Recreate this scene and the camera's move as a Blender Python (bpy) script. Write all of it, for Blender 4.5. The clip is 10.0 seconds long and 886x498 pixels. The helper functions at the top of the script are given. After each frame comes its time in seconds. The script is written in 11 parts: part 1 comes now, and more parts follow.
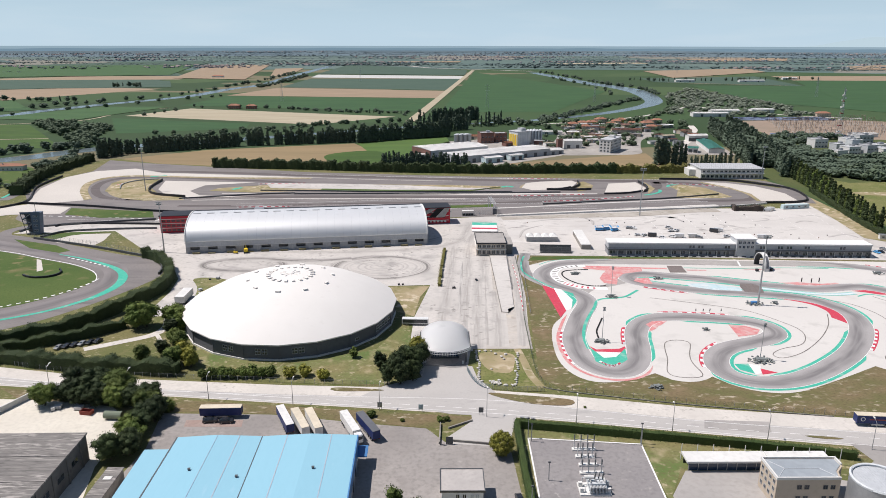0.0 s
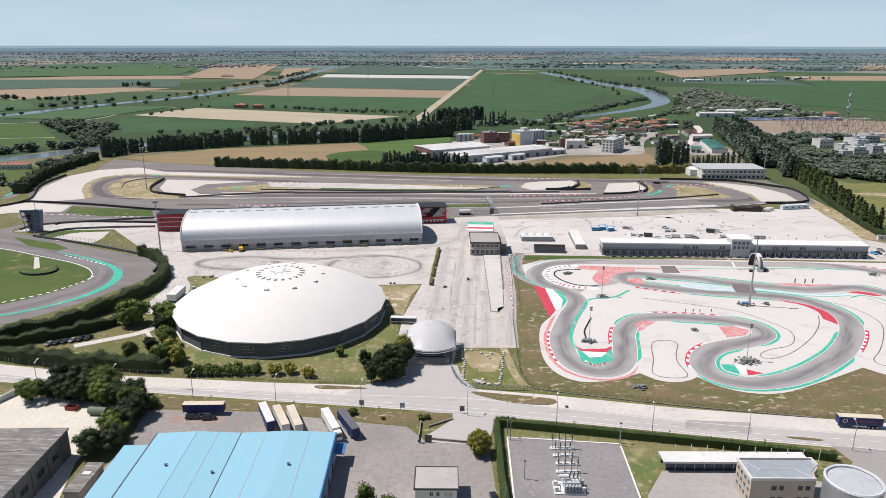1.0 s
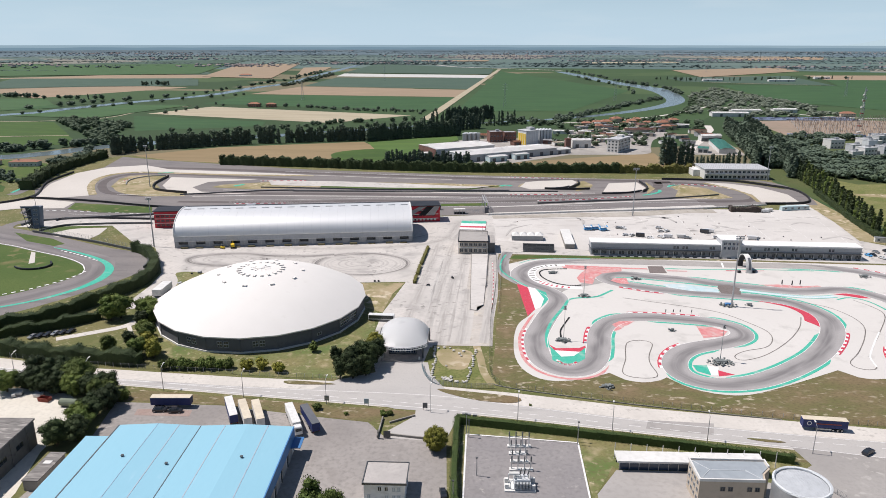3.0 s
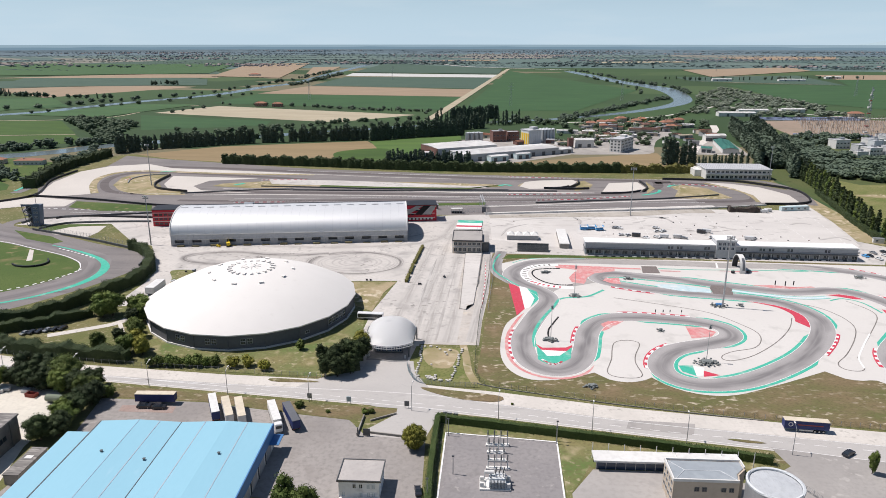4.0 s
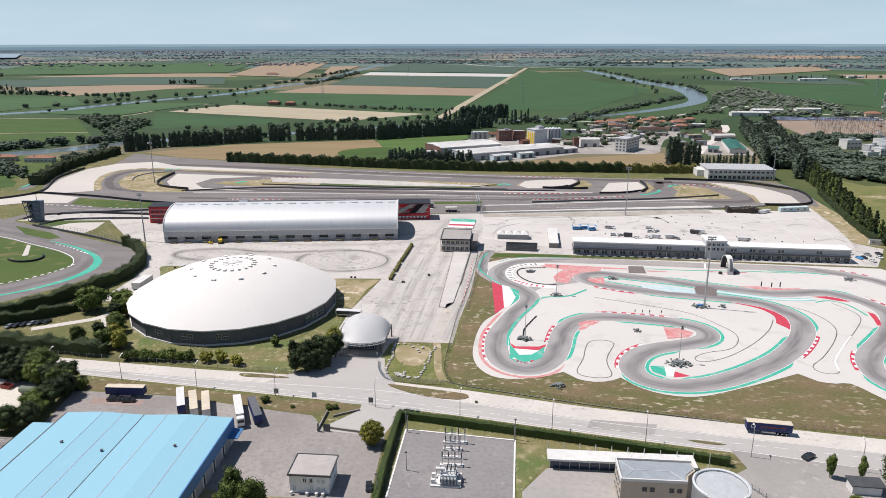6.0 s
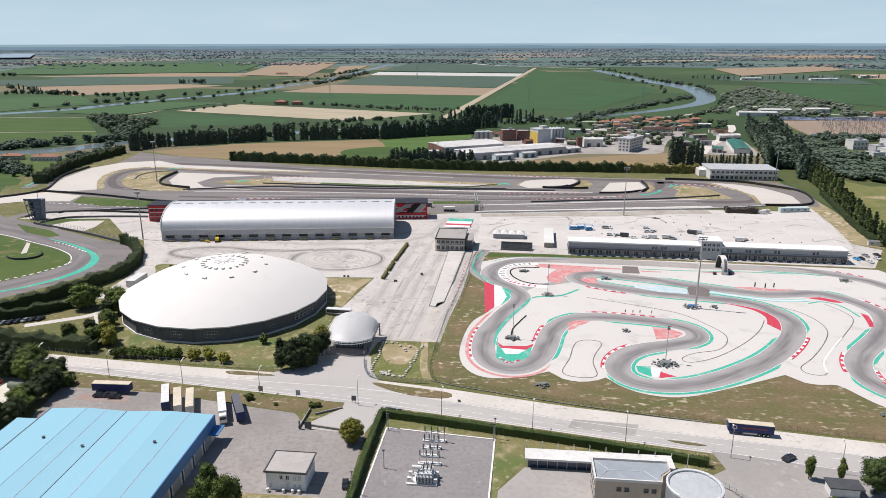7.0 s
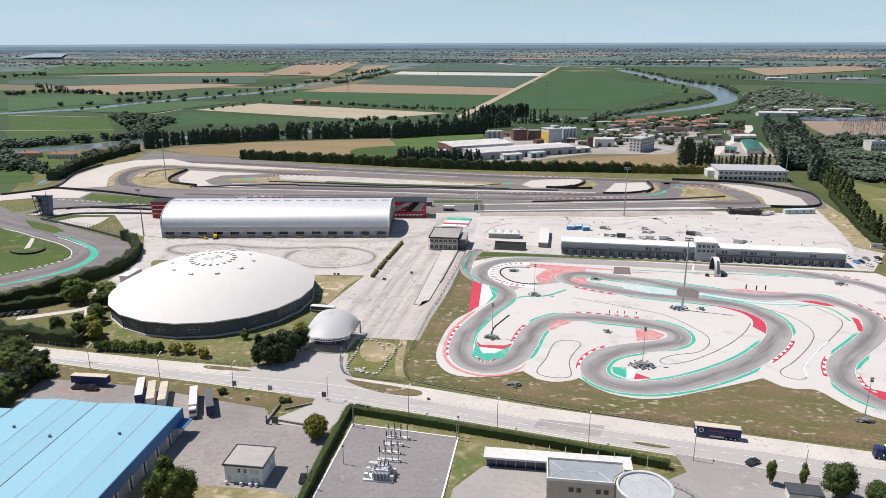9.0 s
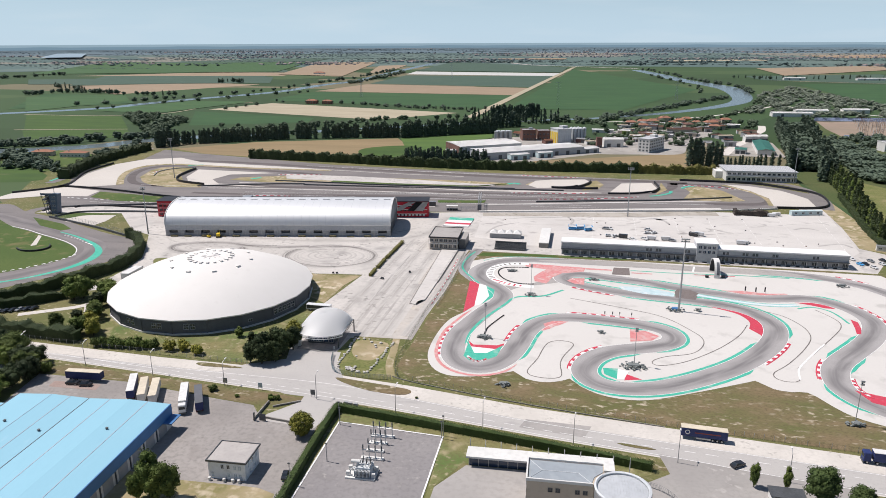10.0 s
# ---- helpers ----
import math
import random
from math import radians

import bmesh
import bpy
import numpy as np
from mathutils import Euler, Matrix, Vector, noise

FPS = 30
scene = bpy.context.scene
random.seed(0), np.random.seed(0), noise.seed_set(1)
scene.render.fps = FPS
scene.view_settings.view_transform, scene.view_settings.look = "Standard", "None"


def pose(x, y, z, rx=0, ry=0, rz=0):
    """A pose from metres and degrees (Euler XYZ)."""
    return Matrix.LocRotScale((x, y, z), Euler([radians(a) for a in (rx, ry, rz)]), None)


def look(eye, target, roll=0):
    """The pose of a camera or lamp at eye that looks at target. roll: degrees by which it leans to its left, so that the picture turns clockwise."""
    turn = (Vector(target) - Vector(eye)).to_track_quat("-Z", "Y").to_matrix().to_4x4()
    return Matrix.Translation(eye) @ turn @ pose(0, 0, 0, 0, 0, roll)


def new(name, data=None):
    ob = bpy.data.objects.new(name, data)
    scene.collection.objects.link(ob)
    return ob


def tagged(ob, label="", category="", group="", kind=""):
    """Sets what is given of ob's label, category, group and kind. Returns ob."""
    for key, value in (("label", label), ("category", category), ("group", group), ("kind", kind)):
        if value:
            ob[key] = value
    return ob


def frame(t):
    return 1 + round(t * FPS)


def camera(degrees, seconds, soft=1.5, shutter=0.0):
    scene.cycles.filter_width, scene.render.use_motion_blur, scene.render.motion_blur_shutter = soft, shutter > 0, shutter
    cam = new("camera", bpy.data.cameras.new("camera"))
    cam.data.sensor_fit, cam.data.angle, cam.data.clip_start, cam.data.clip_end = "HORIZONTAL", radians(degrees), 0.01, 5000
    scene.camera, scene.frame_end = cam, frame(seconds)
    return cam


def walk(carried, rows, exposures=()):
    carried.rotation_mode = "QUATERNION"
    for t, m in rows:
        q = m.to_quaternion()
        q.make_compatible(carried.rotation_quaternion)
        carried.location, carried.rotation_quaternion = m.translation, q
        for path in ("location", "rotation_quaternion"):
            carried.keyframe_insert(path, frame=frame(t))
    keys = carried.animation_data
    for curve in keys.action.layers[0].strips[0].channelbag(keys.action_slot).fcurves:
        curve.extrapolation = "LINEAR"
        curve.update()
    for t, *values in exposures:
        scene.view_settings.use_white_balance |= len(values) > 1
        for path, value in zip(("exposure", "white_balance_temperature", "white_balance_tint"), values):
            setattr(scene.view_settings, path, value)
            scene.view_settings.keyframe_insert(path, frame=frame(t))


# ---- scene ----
EXPOSURE = 0.08
cam = camera(65.0, 10.0, soft=0.8)
# seconds, x, y, z, heading, tilt, lean
PATH = [
    (0.0, -2.32, 1.91, 119.69, -0.464, -16.533, 0.097),
    (0.5, 2.42, 1.47, 119.67, -0.037, -16.542, 0.089),
    (1.0, 7.16, 1.08, 119.66, 0.400, -16.552, 0.080),
    (1.5, 11.91, 0.74, 119.63, 0.841, -16.564, 0.070),
    (2.0, 16.65, 0.45, 119.61, 1.285, -16.577, 0.059),
    (2.5, 21.39, 0.21, 119.58, 1.727, -16.591, 0.047),
    (4.0, 35.61, -0.20, 119.49, 3.041, -16.636, 0.008),
    (4.5, 40.34, -0.24, 119.45, 3.474, -16.651, -0.007),
    (5.0, 45.06, -0.22, 119.40, 3.908, -16.666, -0.022),
    (5.5, 49.78, -0.16, 119.36, 4.344, -16.680, -0.038),
    (7.0, 63.88, 0.33, 119.21, 5.706, -16.715, -0.092),
    (7.5, 68.56, 0.59, 119.15, 6.195, -16.724, -0.112),
    (8.0, 73.23, 0.91, 119.09, 6.711, -16.731, -0.132),
    (8.5, 77.89, 1.27, 119.02, 7.263, -16.735, -0.153),
    (9.0, 82.53, 1.68, 118.96, 7.858, -16.737, -0.175),
    (9.5, 87.15, 2.14, 118.89, 8.505, -16.736, -0.197),
    (10.0, 91.77, 2.65, 118.82, 9.215, -16.731, -0.221),
]
walk(cam, [(t, pose(x, y, z, 90 + tilt, 0, heading) @ pose(0, 0, 0, 0, 0, lean)) for t, x, y, z, heading, tilt, lean in PATH],
     exposures=[(0.0, EXPOSURE), (10.0, EXPOSURE)])

# ---- sky and sun ----
SUN_TO = Vector((-0.55, 0.10, 0.95)).normalized()   # towards the sun
world = bpy.data.worlds.new("sky")
scene.world = world
world.use_nodes = True
wn = world.node_tree
wn.nodes.clear()
w_out = wn.nodes.new("ShaderNodeOutputWorld")
w_bg = wn.nodes.new("ShaderNodeBackground")
w_sky = wn.nodes.new("ShaderNodeTexSky")
w_sky.sky_type = "NISHITA"
w_sky.sun_disc = False
w_sky.sun_elevation = math.asin(SUN_TO.z)
w_sky.sun_rotation = math.atan2(SUN_TO.x, SUN_TO.y)
w_sky.altitude = 100
w_sky.air_density, w_sky.dust_density, w_sky.ozone_density = 1.0, 0.25, 2.5
w_bg.inputs["Strength"].default_value = 0.072
w_tc = wn.nodes.new("ShaderNodeTexCoord")
w_up = wn.nodes.new("ShaderNodeVectorMath")      # the sky meets the ground a little below eye level
w_up.inputs[1].default_value = (0, 0, 0.02)
wn.links.new(w_tc.outputs["Generated"], w_up.inputs[0])
wn.links.new(w_up.outputs[0], w_sky.inputs["Vector"])
# haze low over the plain
w_sep = wn.nodes.new("ShaderNodeSeparateXYZ")
wn.links.new(w_tc.outputs["Generated"], w_sep.inputs[0])
w_low = wn.nodes.new("ShaderNodeMapRange")
w_low.interpolation_type = "SMOOTHSTEP"
w_low.inputs["From Min"].default_value, w_low.inputs["From Max"].default_value = 0.17, 0.0
w_low.inputs["To Max"].default_value = 0.85
wn.links.new(w_sep.outputs[2], w_low.inputs["Value"])
w_haze = wn.nodes.new("ShaderNodeMix")
w_haze.data_type = "RGBA"
w_haze.inputs[7].default_value = (7.0, 9.2, 11.2, 1)
wn.links.new(w_low.outputs[0], w_haze.inputs[0])
wn.links.new(w_sky.outputs[0], w_haze.inputs[6])
# thin pale cloud low over the hills
w_map = wn.nodes.new("ShaderNodeMapping")
w_map.inputs["Scale"].default_value = (2.2, 2.2, 16.0)
wn.links.new(w_tc.outputs["Generated"], w_map.inputs["Vector"])
w_noise = wn.nodes.new("ShaderNodeTexNoise")
w_noise.inputs["Scale"].default_value, w_noise.inputs["Detail"].default_value = 2.6, 6.0
wn.links.new(w_map.outputs[0], w_noise.inputs["Vector"])
w_thin = wn.nodes.new("ShaderNodeMapRange")
w_thin.inputs["From Min"].default_value, w_thin.inputs["From Max"].default_value = 0.48, 0.80
w_thin.inputs["To Max"].default_value = 0.22
wn.links.new(w_noise.outputs["Fac"], w_thin.inputs["Value"])
w_cloud = wn.nodes.new("ShaderNodeMix")
w_cloud.data_type = "RGBA"
w_cloud.inputs[7].default_value = (9.9, 10.6, 11.1, 1)
wn.links.new(w_thin.outputs[0], w_cloud.inputs[0])
wn.links.new(w_haze.outputs[2], w_cloud.inputs[6])
wn.links.new(w_cloud.outputs[2], w_bg.inputs["Color"])
wn.links.new(w_bg.outputs[0], w_out.inputs["Surface"])
sun = new("sun", bpy.data.lights.new("sun", "SUN"))
sun.data.energy, sun.data.angle, sun.data.color = 5.0, radians(0.53), (1.0, 0.937, 0.905)
sun.matrix_world = look((0, 0, 300), Vector((0, 0, 300)) - SUN_TO)

# ---- materials ----
def mat(name, a, b, fine=1.0, coarse=0.05, rough=0.85, metal=0.0, bump=0.0, stain=None, amount=0.5, vary=0.0, spec=0.3, stretch=None, speck=None, deep=0.82):
    """Two colours mixed by coarse noise, grained by fine noise, with an optional third colour in stains. fine, coarse: features per metre."""
    m = bpy.data.materials.new(name)
    m.use_nodes = True
    nt = m.node_tree
    bsdf = nt.nodes["Principled BSDF"]
    bsdf.inputs["Roughness"].default_value, bsdf.inputs["Metallic"].default_value = rough, metal
    bsdf.inputs["Specular IOR Level"].default_value = spec
    geo = nt.nodes.new("ShaderNodeNewGeometry")
    vec = geo.outputs["Position"]
    if stretch:
        mp = nt.nodes.new("ShaderNodeMapping")
        mp.inputs["Rotation"].default_value[2] = radians(stretch[0])
        mp.inputs["Scale"].default_value = (1.0, stretch[1], 1.0)
        nt.links.new(vec, mp.inputs["Vector"])
        vec = mp.outputs[0]

    def noise_tex(scale, detail):
        n = nt.nodes.new("ShaderNodeTexNoise")
        n.inputs["Scale"].default_value, n.inputs["Detail"].default_value = scale, detail
        nt.links.new(vec, n.inputs["Vector"])
        return n.outputs["Fac"]

    def mix(kind, fac, x, y):
        k = nt.nodes.new("ShaderNodeMix")
        k.data_type, k.blend_type = "RGBA", kind
        for socket, value in ((k.inputs[0], fac), (k.inputs[6], x), (k.inputs[7], y)):
            if isinstance(value, bpy.types.NodeSocket):
                nt.links.new(value, socket)
            else:
                socket.default_value = value if isinstance(value, float) else (*value, 1)
        return k.outputs[2]

    def ramp(fac, lo, hi):
        r = nt.nodes.new("ShaderNodeMapRange")
        r.inputs["From Min"].default_value, r.inputs["From Max"].default_value = lo, hi
        nt.links.new(fac, r.inputs["Value"])
        return r.outputs[0]

    col = mix("MIX", ramp(noise_tex(coarse, 4), 0.35, 0.65), a, b)
    grain = noise_tex(fine, 3)
    dark = tuple(deep * v for v in a)
    col = mix("MIX", ramp(grain, 0.45, 0.8), col, dark)
    if stain:
        col = mix("MIX", ramp(noise_tex(coarse * 2.7, 6), 0.75 - 0.4 * amount, 0.95 - 0.4 * amount), col, stain)
    if speck:
        patchy = nt.nodes.new("ShaderNodeMath")
        patchy.operation = "MULTIPLY"
        nt.links.new(ramp(noise_tex(speck[1], 5), speck[2], speck[2] + 0.12), patchy.inputs[0])
        nt.links.new(ramp(noise_tex(speck[1] * 0.17, 2), 0.42, 0.62), patchy.inputs[1])
        col = mix("MIX", patchy.outputs[0], col, speck[0])
    if vary:
        info = nt.nodes.new("ShaderNodeObjectInfo")
        hsv = nt.nodes.new("ShaderNodeHueSaturation")
        r = nt.nodes.new("ShaderNodeMapRange")
        r.inputs["To Min"].default_value, r.inputs["To Max"].default_value = 1 - vary, 1 + vary
        nt.links.new(info.outputs["Random"], r.inputs["Value"])
        nt.links.new(r.outputs[0], hsv.inputs["Value"])
        nt.links.new(col, hsv.inputs["Color"])
        col = hsv.outputs[0]
    nt.links.new(col, bsdf.inputs["Base Color"])
    if bump:
        bp = nt.nodes.new("ShaderNodeBump")
        bp.inputs["Strength"].default_value, bp.inputs["Distance"].default_value = bump, 0.05
        nt.links.new(grain, bp.inputs["Height"])
        nt.links.new(bp.outputs[0], bsdf.inputs["Normal"])
    return m


def track_mat(name, base, rubber, width):
    """Asphalt with darker rubbered driving line; the second texture coordinate is metres from the centre line."""
    m = mat(name, base, tuple(0.86 * v for v in base), fine=2.0, coarse=0.06, rough=0.9, bump=0.2)
    nt = m.node_tree
    bsdf = nt.nodes["Principled BSDF"]
    old = bsdf.inputs["Base Color"].links[0].from_socket
    uv = nt.nodes.new("ShaderNodeUVMap")
    uv.uv_map = "lane"
    sp = nt.nodes.new("ShaderNodeSeparateXYZ")
    nt.links.new(uv.outputs[0], sp.inputs[0])
    mp = nt.nodes.new("ShaderNodeMapping")
    mp.inputs["Scale"].default_value = (0.035, 0.0, 0.0)
    nt.links.new(uv.outputs[0], mp.inputs["Vector"])
    nz = nt.nodes.new("ShaderNodeTexNoise")
    nz.inputs["Scale"].default_value = 1.0
    nt.links.new(mp.outputs[0], nz.inputs["Vector"])
    off = nt.nodes.new("ShaderNodeMath")
    off.operation = "MULTIPLY_ADD"
    off.inputs[1].default_value, off.inputs[2].default_value = 0.9 * width, -0.45 * width
    nt.links.new(nz.outputs["Fac"], off.inputs[0])
    d = nt.nodes.new("ShaderNodeMath")
    d.operation = "SUBTRACT"
    nt.links.new(sp.outputs[1], d.inputs[0])
    nt.links.new(off.outputs[0], d.inputs[1])
    ab = nt.nodes.new("ShaderNodeMath")
    ab.operation = "ABSOLUTE"
    nt.links.new(d.outputs[0], ab.inputs[0])
    r = nt.nodes.new("ShaderNodeMapRange")
    r.interpolation_type = "SMOOTHSTEP"
    r.inputs["From Min"].default_value, r.inputs["From Max"].default_value = 0.38 * width, 0.02 * width
    r.inputs["To Max"].default_value = 0.9
    nt.links.new(ab.outputs[0], r.inputs["Value"])
    nz2 = nt.nodes.new("ShaderNodeTexNoise")
    nz2.inputs["Scale"].default_value = 1.0
    mp2 = nt.nodes.new("ShaderNodeMapping")
    mp2.inputs["Scale"].default_value = (0.045, 0.55, 0.0)
    nt.links.new(uv.outputs[0], mp2.inputs["Vector"])
    nt.links.new(mp2.outputs[0], nz2.inputs["Vector"])
    mu = nt.nodes.new("ShaderNodeMath")
    mu.operation = "MULTIPLY"
    nt.links.new(r.outputs[0], mu.inputs[0])
    r2 = nt.nodes.new("ShaderNodeMapRange")
    r2.inputs["From Min"].default_value, r2.inputs["From Max"].default_value = 0.22, 0.62
    r2.inputs["To Min"].default_value = 0.25
    nt.links.new(nz2.outputs["Fac"], r2.inputs["Value"])
    nt.links.new(r2.outputs[0], mu.inputs[1])
    k = nt.nodes.new("ShaderNodeMix")
    k.data_type = "RGBA"
    nt.links.new(mu.outputs[0], k.inputs[0])
    nt.links.new(old, k.inputs[6])
    k.inputs[7].default_value = (*rubber, 1)
    nt.links.new(k.outputs[2], bsdf.inputs["Base Color"])
    return m


def rubbered(name, base, rubber, width, strength=0.8):
    """A copy of a paving material with rubber laid down along a line, fading out to both sides in streaks."""
    m = base.copy()
    m.name = name
    nt = m.node_tree
    bsdf = next(n for n in nt.nodes if n.type == "BSDF_PRINCIPLED")
    old = bsdf.inputs["Base Color"].links[0].from_socket
    uv = nt.nodes.new("ShaderNodeUVMap")
    uv.uv_map = "lane"
    sp = nt.nodes.new("ShaderNodeSeparateXYZ")
    nt.links.new(uv.outputs[0], sp.inputs[0])
    ab = nt.nodes.new("ShaderNodeMath")
    ab.operation = "ABSOLUTE"
    nt.links.new(sp.outputs[1], ab.inputs[0])
    r = nt.nodes.new("ShaderNodeMapRange")
    r.interpolation_type = "SMOOTHSTEP"
    r.inputs["From Min"].default_value, r.inputs["From Max"].default_value = 0.5 * width, 0.0
    r.inputs["To Max"].default_value = strength
    nt.links.new(ab.outputs[0], r.inputs["Value"])
    mp = nt.nodes.new("ShaderNodeMapping")
    mp.inputs["Scale"].default_value = (0.05, 0.9, 0.0)
    nt.links.new(uv.outputs[0], mp.inputs["Vector"])
    nz = nt.nodes.new("ShaderNodeTexNoise")
    nz.inputs["Scale"].default_value, nz.inputs["Detail"].default_value = 1.0, 4.0
    nt.links.new(mp.outputs[0], nz.inputs["Vector"])
    r2 = nt.nodes.new("ShaderNodeMapRange")
    r2.inputs["From Min"].default_value, r2.inputs["From Max"].default_value = 0.3, 0.62
    nt.links.new(nz.outputs["Fac"], r2.inputs["Value"])
    mu = nt.nodes.new("ShaderNodeMath")
    mu.operation = "MULTIPLY"
    nt.links.new(r.outputs[0], mu.inputs[0])
    nt.links.new(r2.outputs[0], mu.inputs[1])
    k = nt.nodes.new("ShaderNodeMix")
    k.data_type = "RGBA"
    nt.links.new(mu.outputs[0], k.inputs[0])
    nt.links.new(old, k.inputs[6])
    k.inputs[7].default_value = (*rubber, 1)
    nt.links.new(k.outputs[2], bsdf.inputs["Base Color"])
    return m


def glass_mat(name, tint):
    m = mat(name, tint, tuple(0.7 * v for v in tint), fine=0.5, coarse=0.1, rough=0.08, spec=0.6)
    return m


def farmland(name, colours):
    """Patchwork of far fields: cells of varied green and straw."""
    m = mat(name, (0.085, 0.13, 0.035), (0.06, 0.10, 0.03), fine=0.02, coarse=0.003, rough=0.95)
    nt = m.node_tree
    bsdf = nt.nodes["Principled BSDF"]
    old = bsdf.inputs["Base Color"].links[0].from_socket
    geo = nt.nodes.new("ShaderNodeNewGeometry")
    mp = nt.nodes.new("ShaderNodeMapping")
    mp.inputs["Rotation"].default_value[2] = radians(14)
    mp.inputs["Scale"].default_value = (0.0016, 0.0034, 0.0)
    nt.links.new(geo.outputs["Position"], mp.inputs["Vector"])
    vo = nt.nodes.new("ShaderNodeTexVoronoi")
    vo.distance = "CHEBYCHEV"
    vo.inputs["Scale"].default_value, vo.inputs["Randomness"].default_value = 1.0, 0.8
    nt.links.new(mp.outputs[0], vo.inputs["Vector"])
    sp = nt.nodes.new("ShaderNodeSeparateColor")
    nt.links.new(vo.outputs["Color"], sp.inputs[0])
    cr = nt.nodes.new("ShaderNodeValToRGB")
    cr.color_ramp.interpolation = "CONSTANT"
    e = cr.color_ramp.elements
    e[0].color, e[1].color = (*colours[0], 1), (*colours[4], 1)
    e[1].position = 0.84
    for pos, c in zip((0.25, 0.5, 0.68), colours[1:4]):
        x = e.new(pos)
        x.color = (*c, 1)
    nt.links.new(sp.outputs[0], cr.inputs[0])
    k = nt.nodes.new("ShaderNodeMix")
    k.data_type, k.blend_type = "RGBA", "MIX"
    k.inputs[0].default_value = 0.8
    nt.links.new(old, k.inputs[6])
    nt.links.new(cr.outputs[0], k.inputs[7])
    nt.links.new(k.outputs[2], bsdf.inputs["Base Color"])
    return m


M = {}
M["ground"] = farmland("farmland", [(0.027, 0.053, 0.022), (0.039, 0.074, 0.029), (0.058, 0.092, 0.038), (0.032, 0.062, 0.026), (0.17, 0.14, 0.09)])
M["grass"] = mat("grass", (0.105, 0.12, 0.038), (0.17, 0.15, 0.065), 1.5, 0.03, 0.95, bump=0.6, stain=(0.26, 0.21, 0.115), amount=0.35, speck=((0.34, 0.29, 0.19), 0.6, 0.54))
M["dry_grass"] = mat("dry_grass", (0.185, 0.138, 0.076), (0.118, 0.122, 0.044), 0.9, 0.05, 0.95, bump=0.6, deep=0.55, stain=(0.245, 0.18, 0.112), amount=0.42, speck=((0.48, 0.41, 0.31), 0.3, 0.56), stretch=(8, 1.8))
M["lawn"] = mat("lawn", (0.06, 0.10, 0.022), (0.085, 0.12, 0.03), 1.2, 0.02, 0.95, bump=0.5, stain=(0.16, 0.14, 0.06), amount=0.35, speck=((0.2, 0.17, 0.08), 0.15, 0.55))
M["hall_grass"] = mat("hall_grass", (0.205, 0.18, 0.08), (0.1, 0.148, 0.042), 0.9, 0.06, 0.95, bump=0.6, deep=0.6, stain=(0.34, 0.285, 0.17), amount=0.5, speck=((0.40, 0.34, 0.22), 0.5, 0.55))
M["lane_dark"] = mat("worn_racing_lane", (0.105, 0.09, 0.088), (0.145, 0.125, 0.12), 0.8, 0.03, 0.9, bump=0.15, stain=(0.18, 0.16, 0.15), amount=0.35, stretch=(2, 8))
M["lot_green"] = mat("weedy_lot_grass", (0.135, 0.155, 0.045), (0.20, 0.19, 0.075), 0.9, 0.09, 0.95, bump=0.6, deep=0.6, stain=(0.30, 0.25, 0.15), amount=0.4)
M["sandy"] = mat("sandy_grass", (0.36, 0.29, 0.18), (0.2, 0.18, 0.075), 0.8, 0.06, 0.95, bump=0.5, stain=(0.10, 0.12, 0.035), amount=0.4, speck=((0.52, 0.44, 0.33), 0.25, 0.5))
M["concrete"] = mat("pale_concrete", (0.575, 0.545, 0.51), (0.505, 0.477, 0.447), 0.9, 0.02, 0.9, bump=0.1, stain=(0.41, 0.38, 0.35), amount=0.42, speck=((0.27, 0.25, 0.235), 0.1, 0.57), stretch=(10, 2))
M["kart_concrete"] = mat("kart_concrete", (0.575, 0.549, 0.515), (0.55, 0.524, 0.49), 0.8, 0.02, 0.9, deep=0.95, bump=0.1, stain=(0.47, 0.445, 0.415), amount=0.35, speck=((0.45, 0.43, 0.40), 0.1, 0.56))
M["paddock"] = mat("worn_paddock_asphalt", (0.54, 0.507, 0.47), (0.455, 0.428, 0.398), 0.6, 0.03, 0.9, bump=0.15, stain=(0.345, 0.325, 0.305), amount=0.55, speck=((0.25, 0.235, 0.22), 0.3, 0.56))
M["stained_paving"] = mat("stained_paving", (0.50, 0.46, 0.415), (0.41, 0.375, 0.34), 0.6, 0.09, 0.9, bump=0.15, stain=(0.33, 0.295, 0.255), amount=0.5, speck=((0.56, 0.49, 0.40), 0.22, 0.56))
M["dirt"] = mat("dusty_dirt", (0.43, 0.395, 0.35), (0.33, 0.295, 0.25), 0.7, 0.08, 0.95, bump=0.3, stain=(0.25, 0.225, 0.17), amount=0.45, speck=((0.2, 0.18, 0.14), 0.25, 0.57))
M["yard"] = mat("yard_asphalt", (0.25, 0.23, 0.215), (0.315, 0.29, 0.27), 0.7, 0.04, 0.9, bump=0.2, stain=(0.24, 0.218, 0.202), amount=0.45, speck=((0.36, 0.335, 0.31), 0.35, 0.58))
M["road"] = mat("road_asphalt", (0.40, 0.38, 0.36), (0.44, 0.418, 0.394), 1.5, 0.03, 0.9, bump=0.15, deep=0.92, stain=(0.33, 0.315, 0.30), amount=0.4, stretch=(8, 3), speck=((0.345, 0.33, 0.315), 0.6, 0.57))
M["shoulder"] = mat("road_shoulder", (0.60, 0.56, 0.51), (0.53, 0.495, 0.45), 0.9, 0.06, 0.95, bump=0.2, stain=(0.45, 0.42, 0.38), amount=0.45, speck=((0.36, 0.335, 0.30), 0.6, 0.57))
